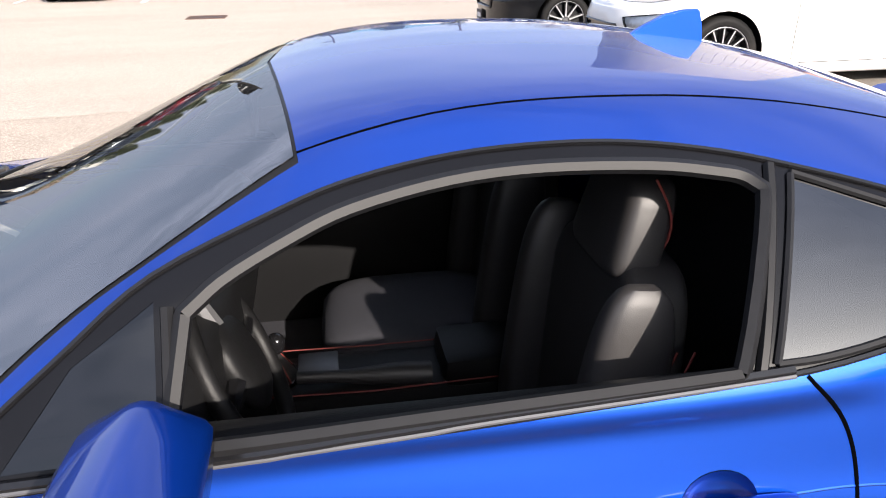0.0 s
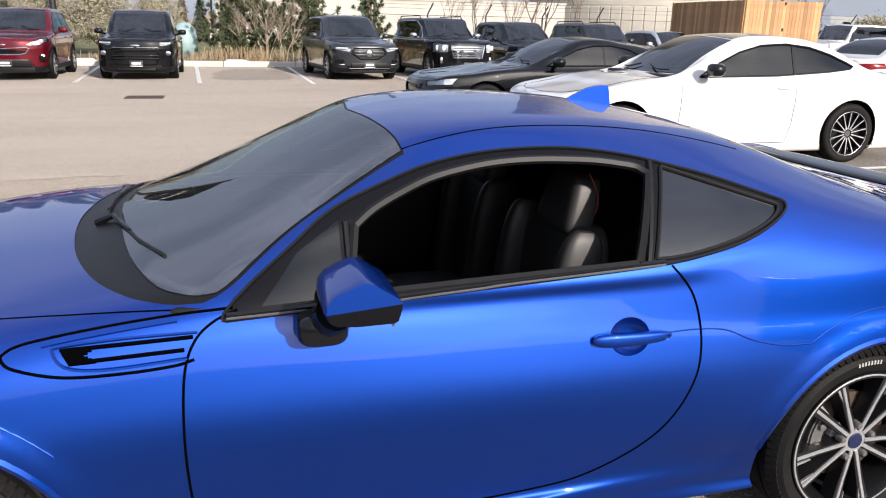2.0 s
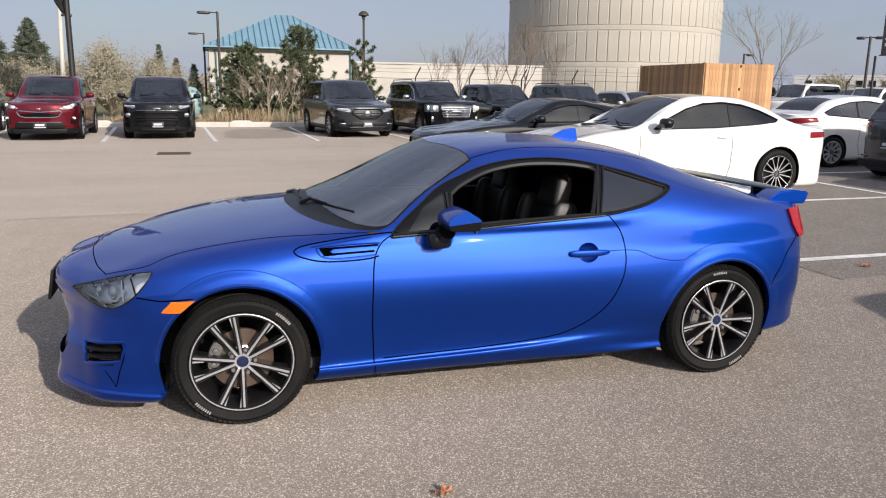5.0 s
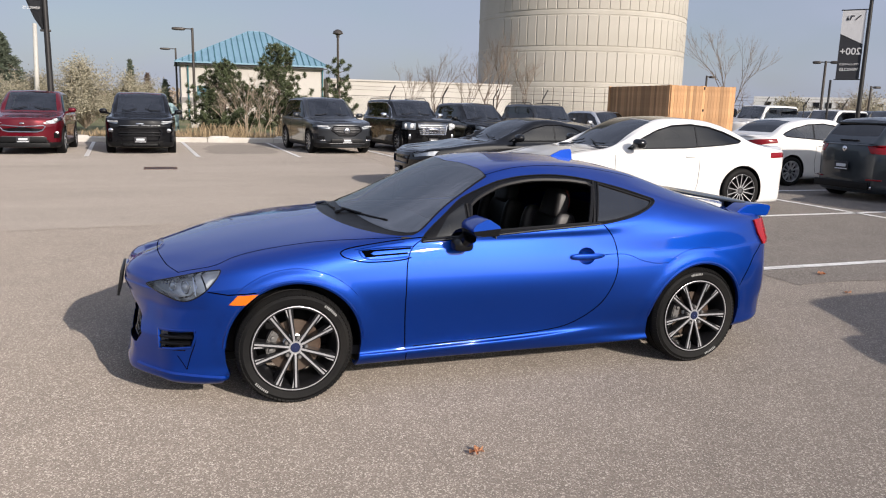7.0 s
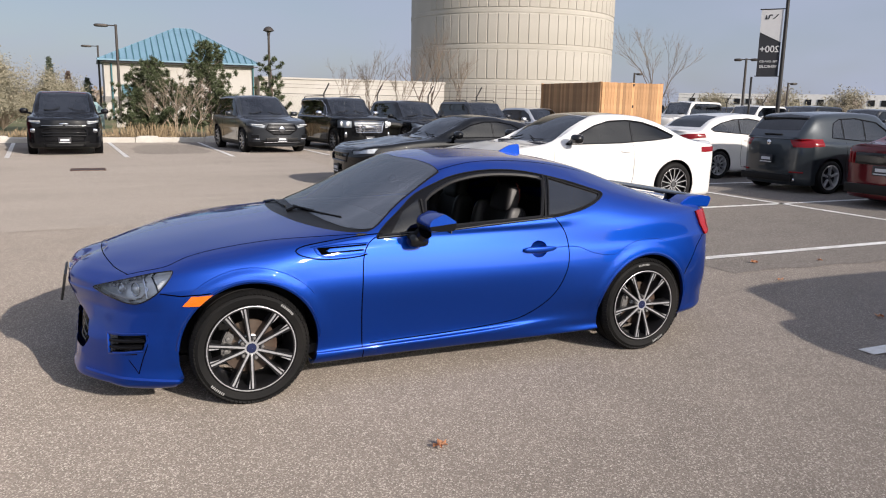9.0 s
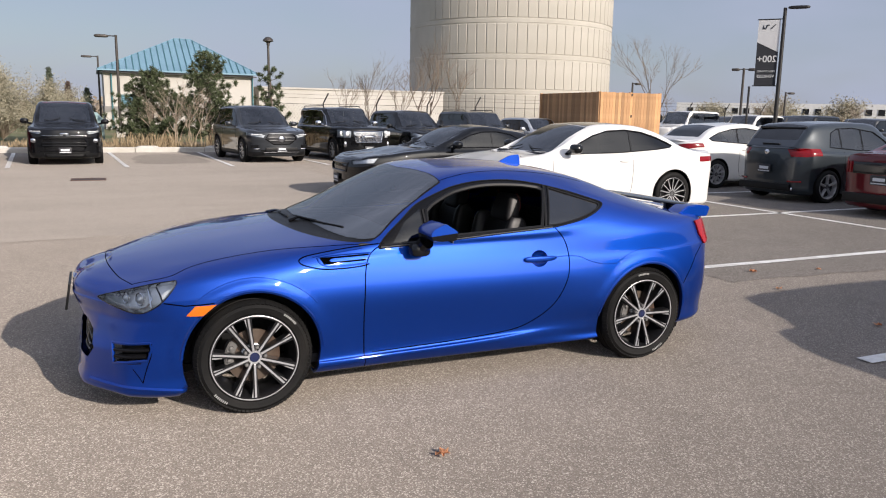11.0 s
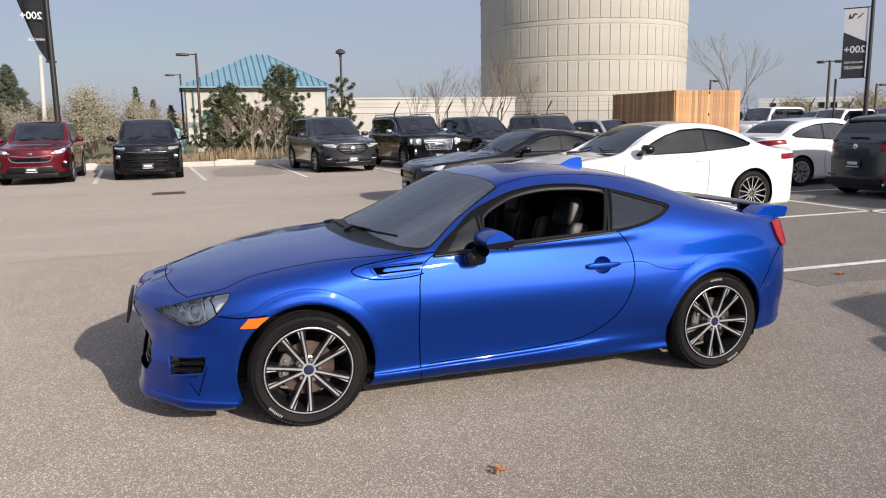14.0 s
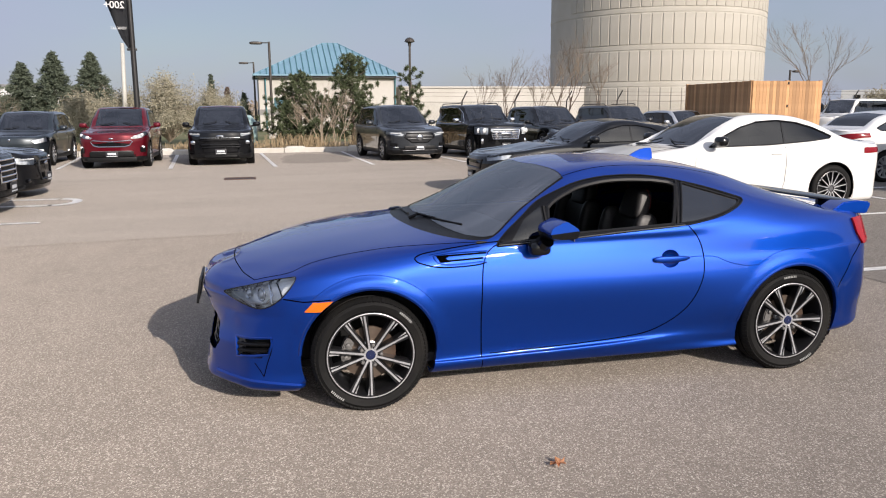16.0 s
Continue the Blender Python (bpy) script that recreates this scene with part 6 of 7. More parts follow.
# ragged patch of somewhat darker asphalt in the empty stall
sheet("road_patch", ragged(smooth_ring([(.5, 19.2), (1.5, 18.9), (2.45, 19.3), (2.6, 20.8), (2.3, 23.2), (1.3, 23.8), (.5, 22.4)]), .10, .25, seed=9), 0.008, M["asphalt_patch"], "darker patch of asphalt in an empty stall", "asphalt")


def stripe(a, b, width=0.11):
    d = Vector((b[0] - a[0], b[1] - a[1], 0))
    n = Vector((-d.y, d.x, 0)).normalized() * width / 2
    bm = bmesh.new()
    k = max(1, int(d.length / .4))
    rnd = random.Random(int(abs(a[0] * 100 + b[1] * 7)))
    rows = []
    for i in range(k + 1):
        p = Vector((*a, .010)) + d * i / k
        rows.append((bm.verts.new(p + n * rnd.uniform(.92, 1.06)), bm.verts.new(p - n * rnd.uniform(.92, 1.06))))
    for p, q in zip(rows, rows[1:]):
        bm.faces.new((p[1], q[1], q[0], p[0]))
    bm.normal_update()
    if bm.faces[:][0].normal.z < 0:
        bmesh.ops.reverse_faces(bm, faces=bm.faces)
    return tagged(mesh_object("parking_line", bm, M["line"], False), "worn white painted parking line on asphalt", "parking line", "parking lines", "structure")


for a, b in (((-5.86, 18.7), (-6.45, 25.1)), ((-2.78, 17.9), (-3.2, 25.1)), ((.10, 17.68), (-.22, 25.1)), ((2.90, 17.56), (2.82, 25.1)), ((5.76, 17.75), (5.5, 25.1)), ((8.7, 17.7), (8.5, 25.1)), ((-8.8, 18.7), (-9.4, 25.1)),
             ((4.25, 1.43), (10.1, 1.44)), ((5.0, 4.72), (16.0, 4.80)), ((10.1, -2), (10.1, 19)), ((3.97, -1.48), (10.1, -1.5)), ((5.2, 7.95), (16, 7.75)), ((5.2, 11.0), (16, 10.8)), ((10.1, 1.8), (16, 1.9)),
             ((-4.05, 10.60), (-9.5, 10.8)), ((-3.95, 9.60), (-9.5, 9.65)), ((-3.6, 7.38), (-9.5, 7.4))):
    stripe(a, b, .20 if a[0] in (-4.05, -3.95) else .12)

# rounded end of a double line
bm = bmesh.new()
rows = []
for k in range(19):
    a = -math.pi / 2 + math.pi * k / 18
    rows.append([bm.verts.new((-4.0 + .36 * r * math.cos(a), 10.10 + .5 * r * math.sin(a), .010)) for r in (.78, 1.22)])
for p, q in zip(rows, rows[1:]):
    bm.faces.new((p[0], p[1], q[1], q[0]))
tagged(mesh_object("parking_line", bm, M["line"], False), "worn white painted rounded line end on asphalt", "parking line", "parking lines", "structure")

# drain grate: frame with slots
grate = thing("drain_grate", "rusty cast iron drain grate set in asphalt", "drain", at=pose(-.85, 14.0, 0))
bm = bmesh.new()
for x0, y0, x1, y1 in ((-.36, -.30, .36, -.26), (-.36, .26, .36, .30), (-.36, -.26, -.32, .26), (.32, -.26, .36, .26)):
    box(bm, ((x0 + x1) / 2, (y0 + y1) / 2, .009), (x1 - x0, y1 - y0, .012))
part("frame", bm, M["rust"], grate, smooth=False)
# flat near-black sheet paints the unlit pit beneath the bars
bm = bmesh.new()
box(bm, (0, 0, .0062), (.64, .52, .002))
part("pit_shade", bm, M["plate_dark"], grate, smooth=False)
for k in range(12):
    bm = bmesh.new()
    box(bm, (-.29 + k * .0527, 0, .010), (.026, .52, .008))
    part("bar", bm, M["rust"], grate, smooth=False)


def dry_leaf(x, y, turn, size, seed):
    rnd = random.Random(seed)
    bm = bmesh.new()
    n = 14
    mid = bm.verts.new((0, 0, .012))
    ring = []
    for k in range(n):
        a = 2 * math.pi * k / n
        r = size * (.55 + .45 * abs(math.cos(2.5 * a))) * rnd.uniform(.8, 1.1)
        ring.append(bm.verts.new((r * math.cos(a), r * .8 * math.sin(a), .008 + rnd.uniform(0, .035) * size / .06)))
    for k in range(n):
        bm.faces.new((mid, ring[k], ring[(k + 1) % n]))
    bmesh.ops.solidify(bm, geom=list(bm.faces), thickness=.001)
    bmesh.ops.rotate(bm, verts=bm.verts, cent=(0, 0, 0), matrix=Matrix.Rotation(turn, 3, "Z"))
    ob = mesh_object("fallen_leaf", bm, M["dry_leaf"], False)
    ob.matrix_world = pose(x, y, .002)
    return tagged(ob, "curled orange-brown fallen leaf lying on asphalt", "leaf", "fallen leaves")


dry_leaf(.72, -1.71, .4, .045, 1)
dry_leaf(5.6, 1.05, 1.4, .05, 2)
dry_leaf(5.2, .35, 2.4, .04, 3)
dry_leaf(4.9, -.9, .9, .045, 4)
dry_leaf(6.4, .9, 2.9, .035, 5)

# kerb of precast pieces, some with a raised nib
kerb = tagged(new("kerb"), "pale concrete kerb along the planting strip", "kerb", "", "structure")
for k in range(16):
    x = -32 + k * 2.42
    bm = bmesh.new()
    w = 2.40
    prof = [(-.11, -.02), (-.10, .15), (-.06, .18), (.16, .18), (.16, -.02)]
    a = [bm.verts.new((-w / 2, u, v)) for u, v in prof]
    b = [bm.verts.new((w / 2, u, v)) for u, v in prof]
    for i in range(5):
        bm.faces.new((a[i], a[(i + 1) % 5], b[(i + 1) % 5], b[i]))
    bm.faces.new(a)
    bm.faces.new(b[::-1])
    bmesh.ops.recalc_face_normals(bm, faces=bm.faces)
    blob(bm, (-w / 2 + .42, .04, .18), (.75, .20, .12), 3.5, 14, 8)
    ob = part("kerb_piece", bm, M["concrete"], kerb, angle=35)
    ob.matrix_basis = pose(x, 25.3, 0, 0, 0, .4 * math.sin(k * 1.7))

sheet("planting_bed", ragged([(-60, 25.44), (24, 25.44), (24, 31), (-60, 31)], .02), .14, M["earth"], "strip of dry earth and litter behind the kerb", "earth")


# ---- plants ----
def quads(name, rows, mat, parent=None):
    """One mesh of many small four-sided blades: rows of (centre, along, across)."""
    c, u, v = (np.array(a, float) for a in zip(*rows))
    co = np.stack([c - u - v, c + u - v * .6, c + u * 1.05 + v * .6, c - u + v], 1).reshape(-1, 3)
    me = bpy.data.meshes.new(name)
    n = len(rows)
    me.from_pydata(co.tolist(), [], np.arange(n * 4).reshape(-1, 4).tolist())
    me.materials.append(mat)
    ob = new(name, me)
    if parent:
        ob.parent = parent
    return ob


def conifer(name, label, x, y, h, r, mat, seed, density=1.0, bare=.08, droop=.25, group="conifers"):
    rnd = random.Random(seed)
    t = thing(name, label, "tree", group, at=pose(x, y, .1, 0, 0, rnd.uniform(0, 360)))
    bm = bmesh.new()
    tube(bm, [(0, 0, 0), (.03 * h * rnd.uniform(-1, 1) * .3, 0, h * .5), (0, 0, h * .97)], [h * .022 + .02, h * .014 + .012, .008], 8)
    part("trunk", bm, M["bark"], t)
    limbs, rows = bmesh.new(), []
    n = int(34 * density + h * 7)
    for k in range(n):
        f = bare + (1 - bare) * (k / n) ** .9
        z = h * f
        a = k * 2.399 + rnd.uniform(-.4, .4)
        ln = r * (1 - f) ** .92 * rnd.uniform(.72, 1.12) + .03
        rise = (.12 - droop * (1 - f)) * ln
        tip = Vector((math.cos(a) * ln, math.sin(a) * ln, z + rise))
        base = Vector((0, 0, z))
        tube(limbs, [base, (base + tip) / 2 + Vector((0, 0, -.04 * ln)), tip], [.018, .011, .004], 4, caps=False)
        m = int((26 + 80 * ln / r) * density)
        for _ in range(m):
            s = rnd.random() ** .6
            p = base.lerp(tip, s) + Vector((rnd.gauss(0, .07), rnd.gauss(0, .07), rnd.gauss(0, .05))) * (1 + ln * .55)
            d = (tip - base).normalized() * .8 + Vector((rnd.gauss(0, .5), rnd.gauss(0, .5), rnd.gauss(.1, .45)))
            d.normalize()
            w = d.cross(Vector((rnd.gauss(0, 1), rnd.gauss(0, 1), rnd.gauss(0, 1)))).normalized()
            k2 = rnd.uniform(.6, 1.25) * (.026 + .007 * h)
            rows.append((p, d * k2 * 1.5, w * k2 * .42))
    part("branchwork", limbs, M["bark"], t)
    tagged(quads("crown", rows, mat, t), "", kind="stuff")
    return t


def bare_tree(name, label, x, y, h, seed, spread=.5, mat="twig", trunks=1, depth=5, group="bare trees", thick=1.0):
    rnd = random.Random(seed)
    t = thing(name, label, "tree", group, at=pose(x, y, .1))
    trunk, twigs = bmesh.new(), bmesh.new()

    def grow(p, d, ln, rad, level):
        q = p + d * ln * .5 + Vector((rnd.gauss(0, .05), rnd.gauss(0, .05), 0)) * ln
        e = p + d * ln
        tube(trunk if level < 2 else twigs, [p, q, e], [rad, rad * .82, rad * .64], 6 if level < 2 else 3, caps=False)
        if level >= depth:
            return
        for _ in range(rnd.choice((2, 3, 3)) if level else 4):
            nd = (d + Vector((rnd.gauss(0, spread), rnd.gauss(0, spread), rnd.gauss(.12, spread * .5)))).normalized()
            s = rnd.uniform(.45, 1.0)
            grow(p.lerp(e, s), nd, ln * rnd.uniform(.55, .82), rad * (.62 if level else .5), level + 1)
    for k in range(trunks):
        a = 2 * math.pi * k / trunks
        d = Vector((math.cos(a) * .35 * (trunks > 1), math.sin(a) * .35 * (trunks > 1), 1)).normalized()
        grow(Vector((.06 * math.cos(a), .06 * math.sin(a), 0)), d, h * .36, (.012 * h + .006) * thick, 0)
    part("trunk", trunk, M["bark"] if mat == "twig" else M[mat], t)
    tagged(part("twig_crown", twigs, M[mat], t), kind="stuff")
    return t


def leafy_bush(name, label, x, y, h, r, mat, seed, n=2600, leaf=.07):
    rnd = random.Random(seed)
    t = thing(name, label, "bush", at=pose(x, y, .1))
    bm, rows = bmesh.new(), []
    for k in range(70):
        a, el = rnd.uniform(0, 2 * math.pi), rnd.uniform(.25, 1.5)
        ln = rnd.uniform(.7, 1.0)
        tip = Vector((math.cos(a) * math.cos(el) * r, math.sin(a) * math.cos(el) * r, math.sin(el) * h)) * ln
        tube(bm, [(0, 0, 0), tip * .5 + Vector((0, 0, .12 * h)), tip], [.03, .016, .004], 4, caps=False)
        for _ in range(n // 70):
            s = rnd.uniform(.35, 1.05)
            p = tip * s + Vector((rnd.gauss(0, .16), rnd.gauss(0, .16), rnd.gauss(0, .14))) * r * .5 + Vector((0, 0, .12 * h * (1 - abs(2 * s - 1))))
            d = Vector((rnd.gauss(0, 1), rnd.gauss(0, 1), rnd.gauss(0, 1))).normalized()
            w = d.cross(Vector((rnd.gauss(0, 1), rnd.gauss(0, 1), rnd.gauss(0, 1)))).normalized()
            k2 = leaf * rnd.uniform(.6, 1.3)
            rows.append((p, d * k2, w * k2 * .5))
    part("branchwork", bm, M["twig"], t)
    tagged(quads("foliage", rows, mat, t), kind="stuff")
    return t


def pine(label, x, y, h, r, seed, limbs, low=.06, open_=1.0):
    """Pine with upturned limbs that end in round needle tufts."""
    rnd = random.Random(seed)
    t = thing("pine_tree", label, "tree", "pines", at=pose(x, y, .1))
    bm = bmesh.new()
    tube(bm, [(0, 0, 0), (.05, .02, h * .5), (0, 0, h * .96)], [.07, .045, .012], 8)
    part("trunk", bm, M["bark"], t)
    wood, rows = bmesh.new(), []
    for k in range(limbs):
        f = low + (1 - low) * (k + .5) / limbs
        a = k * 2.399 + rnd.uniform(-.5, .5)
        ln = r * ((1 - f) ** .6) * rnd.uniform(.55, 1.15) + .10
        base = Vector((0, 0, h * f * .97))
        tip = base + Vector((math.cos(a) * ln, math.sin(a) * ln, ln * rnd.uniform(.15, .55)))
        mid = (base + tip) / 2 - Vector((0, 0, .10 * ln))
        tube(wood, [base, mid, tip], [.02, .013, .006], 4, caps=False)
        count = max(3, int(9 * ln / r * open_) + 2)
        for j in range(count):
            s = 1 - .72 * j / count
            c = (base.lerp(mid, s * 2) if s < .5 else mid.lerp(tip, s * 2 - 1)) + Vector((rnd.gauss(0, .09), rnd.gauss(0, .09), rnd.gauss(.03, .07)))
            up = Vector((math.cos(a) * .5, math.sin(a) * .5, .8))
            for _ in range(56):
                d = (Vector((rnd.gauss(0, 1), rnd.gauss(0, 1), rnd.gauss(0, 1))).normalized() + up * .55).normalized()
                w = d.cross(Vector((rnd.gauss(0, 1), rnd.gauss(0, 1), rnd.gauss(0, 1)))).normalized()
                L = rnd.uniform(.045, .085)
                rows.append((c + d * L * .9, d * L, w * .010))
    part("branchwork", wood, M["bark"], t)
    tagged(quads("crown", rows, M["needle"], t), kind="stuff")
    return t


pine("young pine tree with upturned tufted branches", 3.55, 27.1, 3.65, 1.45, 11, 78)
pine("broad bushy pine with dense green tufts", 1.45, 27.6, 2.9, 1.75, 12, 84, .02)
pine("sparse young pine with separate tufted branches", 6.45, 29.2, 3.35, 1.35, 13, 26, .14, .8)
for k, (x, y, h, r) in enumerate(((-9.35, 44.5, 4.8, 2.3), (-11.35, 44.2, 4.8, 2.4), (-12.9, 43.8, 4.2, 2.3), (-15.2, 44.6, 4.6, 2.4), (-17.6, 45.5, 4.7, 2.4))):
    conifer("spruce_tree", "dark green spruce tree with layered branches", x, y, h, r, M["spruce"], 30 + k, 2.3, .03, .35)
for k, (x, y, h) in enumerate(((-3.4, 60, 4.3), (-2.2, 60, 3.3), (-.9, 60, 2.9))):
    conifer("spruce_tree", "small far spruce with reddish tint" if k == 1 else "small far dark spruce", x, y, h, .75, M["rust_leaf" if k == 1 else "spruce"], 40 + k, 1.2)
for k, (x, y, h, r) in enumerate(((-4.4, 35.2, 3.3, 2.5), (-6.6, 36.2, 2.6, 2.0), (-8.6, 37.0, 2.4, 1.8), (-2.3, 36.0, 2.7, 2.0))):
    leafy_bush("silver_bush", "large pale silvery bush with thin leaves", x, y, h, r, M["pale_leaf"], 50 + k, 24000, .034)
for k, (x, y, h, r) in enumerate(((60, 50, 3.6, 3.6), (64, 46, 3.8, 3.4), (56, 55, 3.2, 3.0))):
    leafy_bush("far_bush", "rounded pale tree far beyond the lot", x, y, h, r, M["pale_leaf"], 150 + k, 6000, .07)
for k, (x, y, h, tr) in enumerate(((2.2, 26.5, 3.1, 4), (2.8, 26.3, 2.7, 3), (1.5, 26.4, 2.3, 3), (4.5, 26.6, 2.0, 4))):
    bare_tree("bare_shrub", "leafless multi-stemmed shrub with pale twigs", x, y, h, 60 + k, .30, "pale_twig", tr, 4, "bare shrubs", .50)
for k, (x, y, h) in enumerate(((10.6, 28.4, 4.2), (12.0, 27.9, 4.0), (9.6, 28.8, 3.6), (14.2, 29.5, 5.6), (13.3, 29.0, 5.0), (24.9, 26.2, 6.1), (16.3, 31.0, 4.4))):
    bare_tree("bare_tree", "slender leafless young tree", x, y, h, 170 + k, .29, "twig", 1, 6, "bare trees", .62)
for k, (x, y, h) in enumerate(((41, 45, 4.4), (48, 40, 4.2), (52, 36, 4.0), (57, 33, 4.4), (-14, 42, 3.0), (-8.6, 44, 4.2))):
    bare_tree("bare_tree", "rounded leafless tree far off", x, y, h, 90 + k, .6, "twig", 2, 5, "far bare trees", .7)

# dry grass along the kerb and reddish twigs
rnd = random.Random(8)
rows = []
for k in range(6500):
    x, y = rnd.uniform(-14, 9), 25.55 + abs(rnd.gauss(0, .8))
    if math.sin(x * 1.7) + math.sin(x * .63 + 1) + rnd.gauss(0, .6) < -.35:
        continue
    hgt = rnd.uniform(.12, .55) ** 1.3 * (1.25 if 0 < x < 5 else .75)
    lean = Vector((rnd.gauss(0, .22), rnd.gauss(0, .22), 1)) * hgt * .5
    rows.append((Vector((x, y, .13)) + lean, lean, Vector((math.cos(k), math.sin(k), 0)) * .011))
tagged(quads("dry_grass", rows, M["straw"]), "tall dry straw-coloured grass behind the kerb", "grass", "", "stuff")
for k, (x, y) in enumerate(((4.4, 26.2), (5.0, 26.6), (3.9, 26.4))):
    bare_tree("red_twig_shrub", "low leafless shrub with reddish twigs", x, y, 1.3, 110 + k, .35, "red_twig", 9, 3, "red twig shrubs", .5)


# ---- buildings ----
house = thing("pump_house", "cream stucco building with teal standing-seam hip roof", "building")
X0, X1, Y0, Y1, EZ, RZ, RA, RB = .25, 11.0, 57.0, 66.5, 4.28, 7.08, 5.68, 6.92
bm = bmesh.new()
box(bm, ((X0 + X1) / 2, (Y0 + Y1) / 2, EZ / 2), (X1 - X0, Y1 - Y0, EZ))
part("wall", bm, M["stucco"], house, smooth=False)
bm = bmesh.new()
for x, w, y, d in (((X0 + X1) / 2, X1 - X0 + .06, Y0 - .03, .06), (X0 - .03, .06, (Y0 + Y1) / 2, Y1 - Y0)):
    box(bm, (x, y, 1.45), (w, d, .42))
part("block_band", bm, M["brick"], house, smooth=False)
bm = bmesh.new()
ov = .42
e = [bm.verts.new(p) for p in ((X0 - ov, Y0 - ov, EZ), (X1 + ov, Y0 - ov, EZ), (X1 + ov, Y1 + ov, EZ), (X0 - ov, Y1 + ov, EZ))]
g = [bm.verts.new(p) for p in ((RA, 61.75, RZ), (RB, 61.75, RZ))]
for f in ((e[0], e[1], g[1], g[0]), (e[1], e[2], g[1]), (e[2], e[3], g[0], g[1]), (e[3], e[0], g[0]), (e[3], e[2], e[1], e[0])):
    bm.faces.new(f)
roof = part("roof", bm, M["teal"], house, smooth=False)
for k in range(25):                                    # standing seams on the front slope
    x = X0 - ov + .1 + k * (X1 - X0 + 2 * ov - .2) / 24
    t = min(1, (x - X0 + ov) / (RA - X0 + ov), (X1 + ov - x) / (X1 + ov - RB))
    bm = bmesh.new()
    a = Vector((x, Y0 - ov, EZ + .03))
    b = Vector((x, Y0 - ov + (61.75 - Y0 + ov) * t, EZ + .03 + (RZ - EZ) * t))
    tube(bm, [a, b], .045, 4)
    part("roof_seam", bm, M["teal_dark"], roof, smooth=False)
for a, b in (((X0 - ov, Y0 - ov, EZ), (RA, 61.75, RZ)), ((X1 + ov, Y0 - ov, EZ), (RB, 61.75, RZ)), ((RA, 61.75, RZ), (RB, 61.75, RZ))):
    bm = bmesh.new()
    tube(bm, [a, b], .055, 6)
    part("ridge_cap", bm, M["teal"], roof)
bm = bmesh.new()
box(bm, ((X0 + X1) / 2, Y0 - ov, EZ - .02), (X1 - X0 + 2 * ov, .10, .10))
part("fascia", bm, M["teal"], roof, smooth=False)
# near-black slab below the eave, coloured as the eave's shadow line
bm = bmesh.new()
box(bm, ((X0 + X1) / 2, Y0 - ov / 2, EZ - .20), (X1 - X0 + ov, ov, .05))
part("soffit_shade", bm, M["dark_metal"], roof, smooth=False)
louvre = new("louvre")
louvre.parent = house
louvre.matrix_basis = pose(1.85, Y0 - .05, 2.1)
bm = bmesh.new()
box(bm, (0, 0, 0), (.95, .06, .85))
part("frame", bm, M["teal_dark"], louvre, smooth=False)
for k in range(6):
    bm = bmesh.new()
    box(bm, (0, -.06, -.34 + k * .135), (.85, .05, .07), 0, Matrix.Rotation(.5, 3, "X"))
    part("slat", bm, M["teal"], louvre, smooth=False)
bm = bmesh.new()
tube(bm, [(.75, Y0 - .12, EZ - .25), (.75, Y0 - .12, .1)], .06, 8)
part("downpipe", bm, M["teal_dark"], house)
bm = bmesh.new()
tube(bm, [(10.9, Y0 - .12, EZ - .25), (10.9, Y0 - .12, .1)], .06, 8)
part("downpipe", bm, M["teal_dark"], house)

wing = thing("low_building", "long low cream building with flat roof", "building")
bm = bmesh.new()
box(bm, (24, 62, 1.65), (25.0, 9, 3.3))
part("wall", bm, M["stucco"], wing, smooth=False)
bm = bmesh.new()
box(bm, (24, 62, 3.36), (25.2, 9.2, .14))
part("parapet", bm, M["stucco"], wing, smooth=False)

# concrete tower of ribbed panels
tower = thing("water_tower", "huge round cream concrete reservoir with ribbed panels", "tower")
TX, TY, TR, TH = 36.3, 61.5, 9.55, 24.0
bm = bmesh.new()
lathe(bm, [(TR, 0), (TR, TH), (TR - .5, TH + .3), (.01, TH + .5)], 128, "z", (TX, TY, 0))
part("drum", bm, M["tower"], tower)
for k in range(8):                                     # ring beams between rows
    bm = bmesh.new()
    z = .54 + 2.94 * k
    lathe(bm, [(TR, z - .16), (TR + .035, z - .14), (TR + .035, z + .14), (TR, z + .16)], 128, "z", (TX, TY, 0))
    part("ring_beam", bm, M["tower"], tower)
PN = 70
bm = bmesh.new()
w, hh = 2 * math.pi * TR / PN * .90, 2.42
outer = [bm.verts.new(p) for p in ((-w / 2, 0, -hh / 2), (w / 2, 0, -hh / 2), (w / 2, 0, hh / 2), (-w / 2, 0, hh / 2))]
inner = [bm.verts.new((v.co.x * .93, -.05, v.co.z * .975)) for v in outer]
bm.faces.new(inner)
for i in range(4):
    bm.faces.new((outer[i], outer[(i + 1) % 4], inner[(i + 1) % 4], inner[i]))
bmesh.ops.recalc_face_normals(bm, faces=bm.faces)
first = part("panel", bm, M["tower"], tower, smooth=False)
mid = math.degrees(math.atan2(-TY - 4.7, -TX - .5))
made = 0
for k in range(PN):
    a = 360 * k / PN
    if not -47 < (a - mid + 180) % 360 - 180 < 95:    # the side towards the low building is plain
        continue
    for j in range(7):
        z = .54 + 2.94 * j + 1.47
        ob = first if not made else new("panel", first.data)
        ob.parent = tower
        ob.matrix_basis = Matrix.Translation((TX, TY, 0)) @ pose(0, 0, 0, 0, 0, a + 90) @ pose(0, -TR + .004, z)
        made += 1


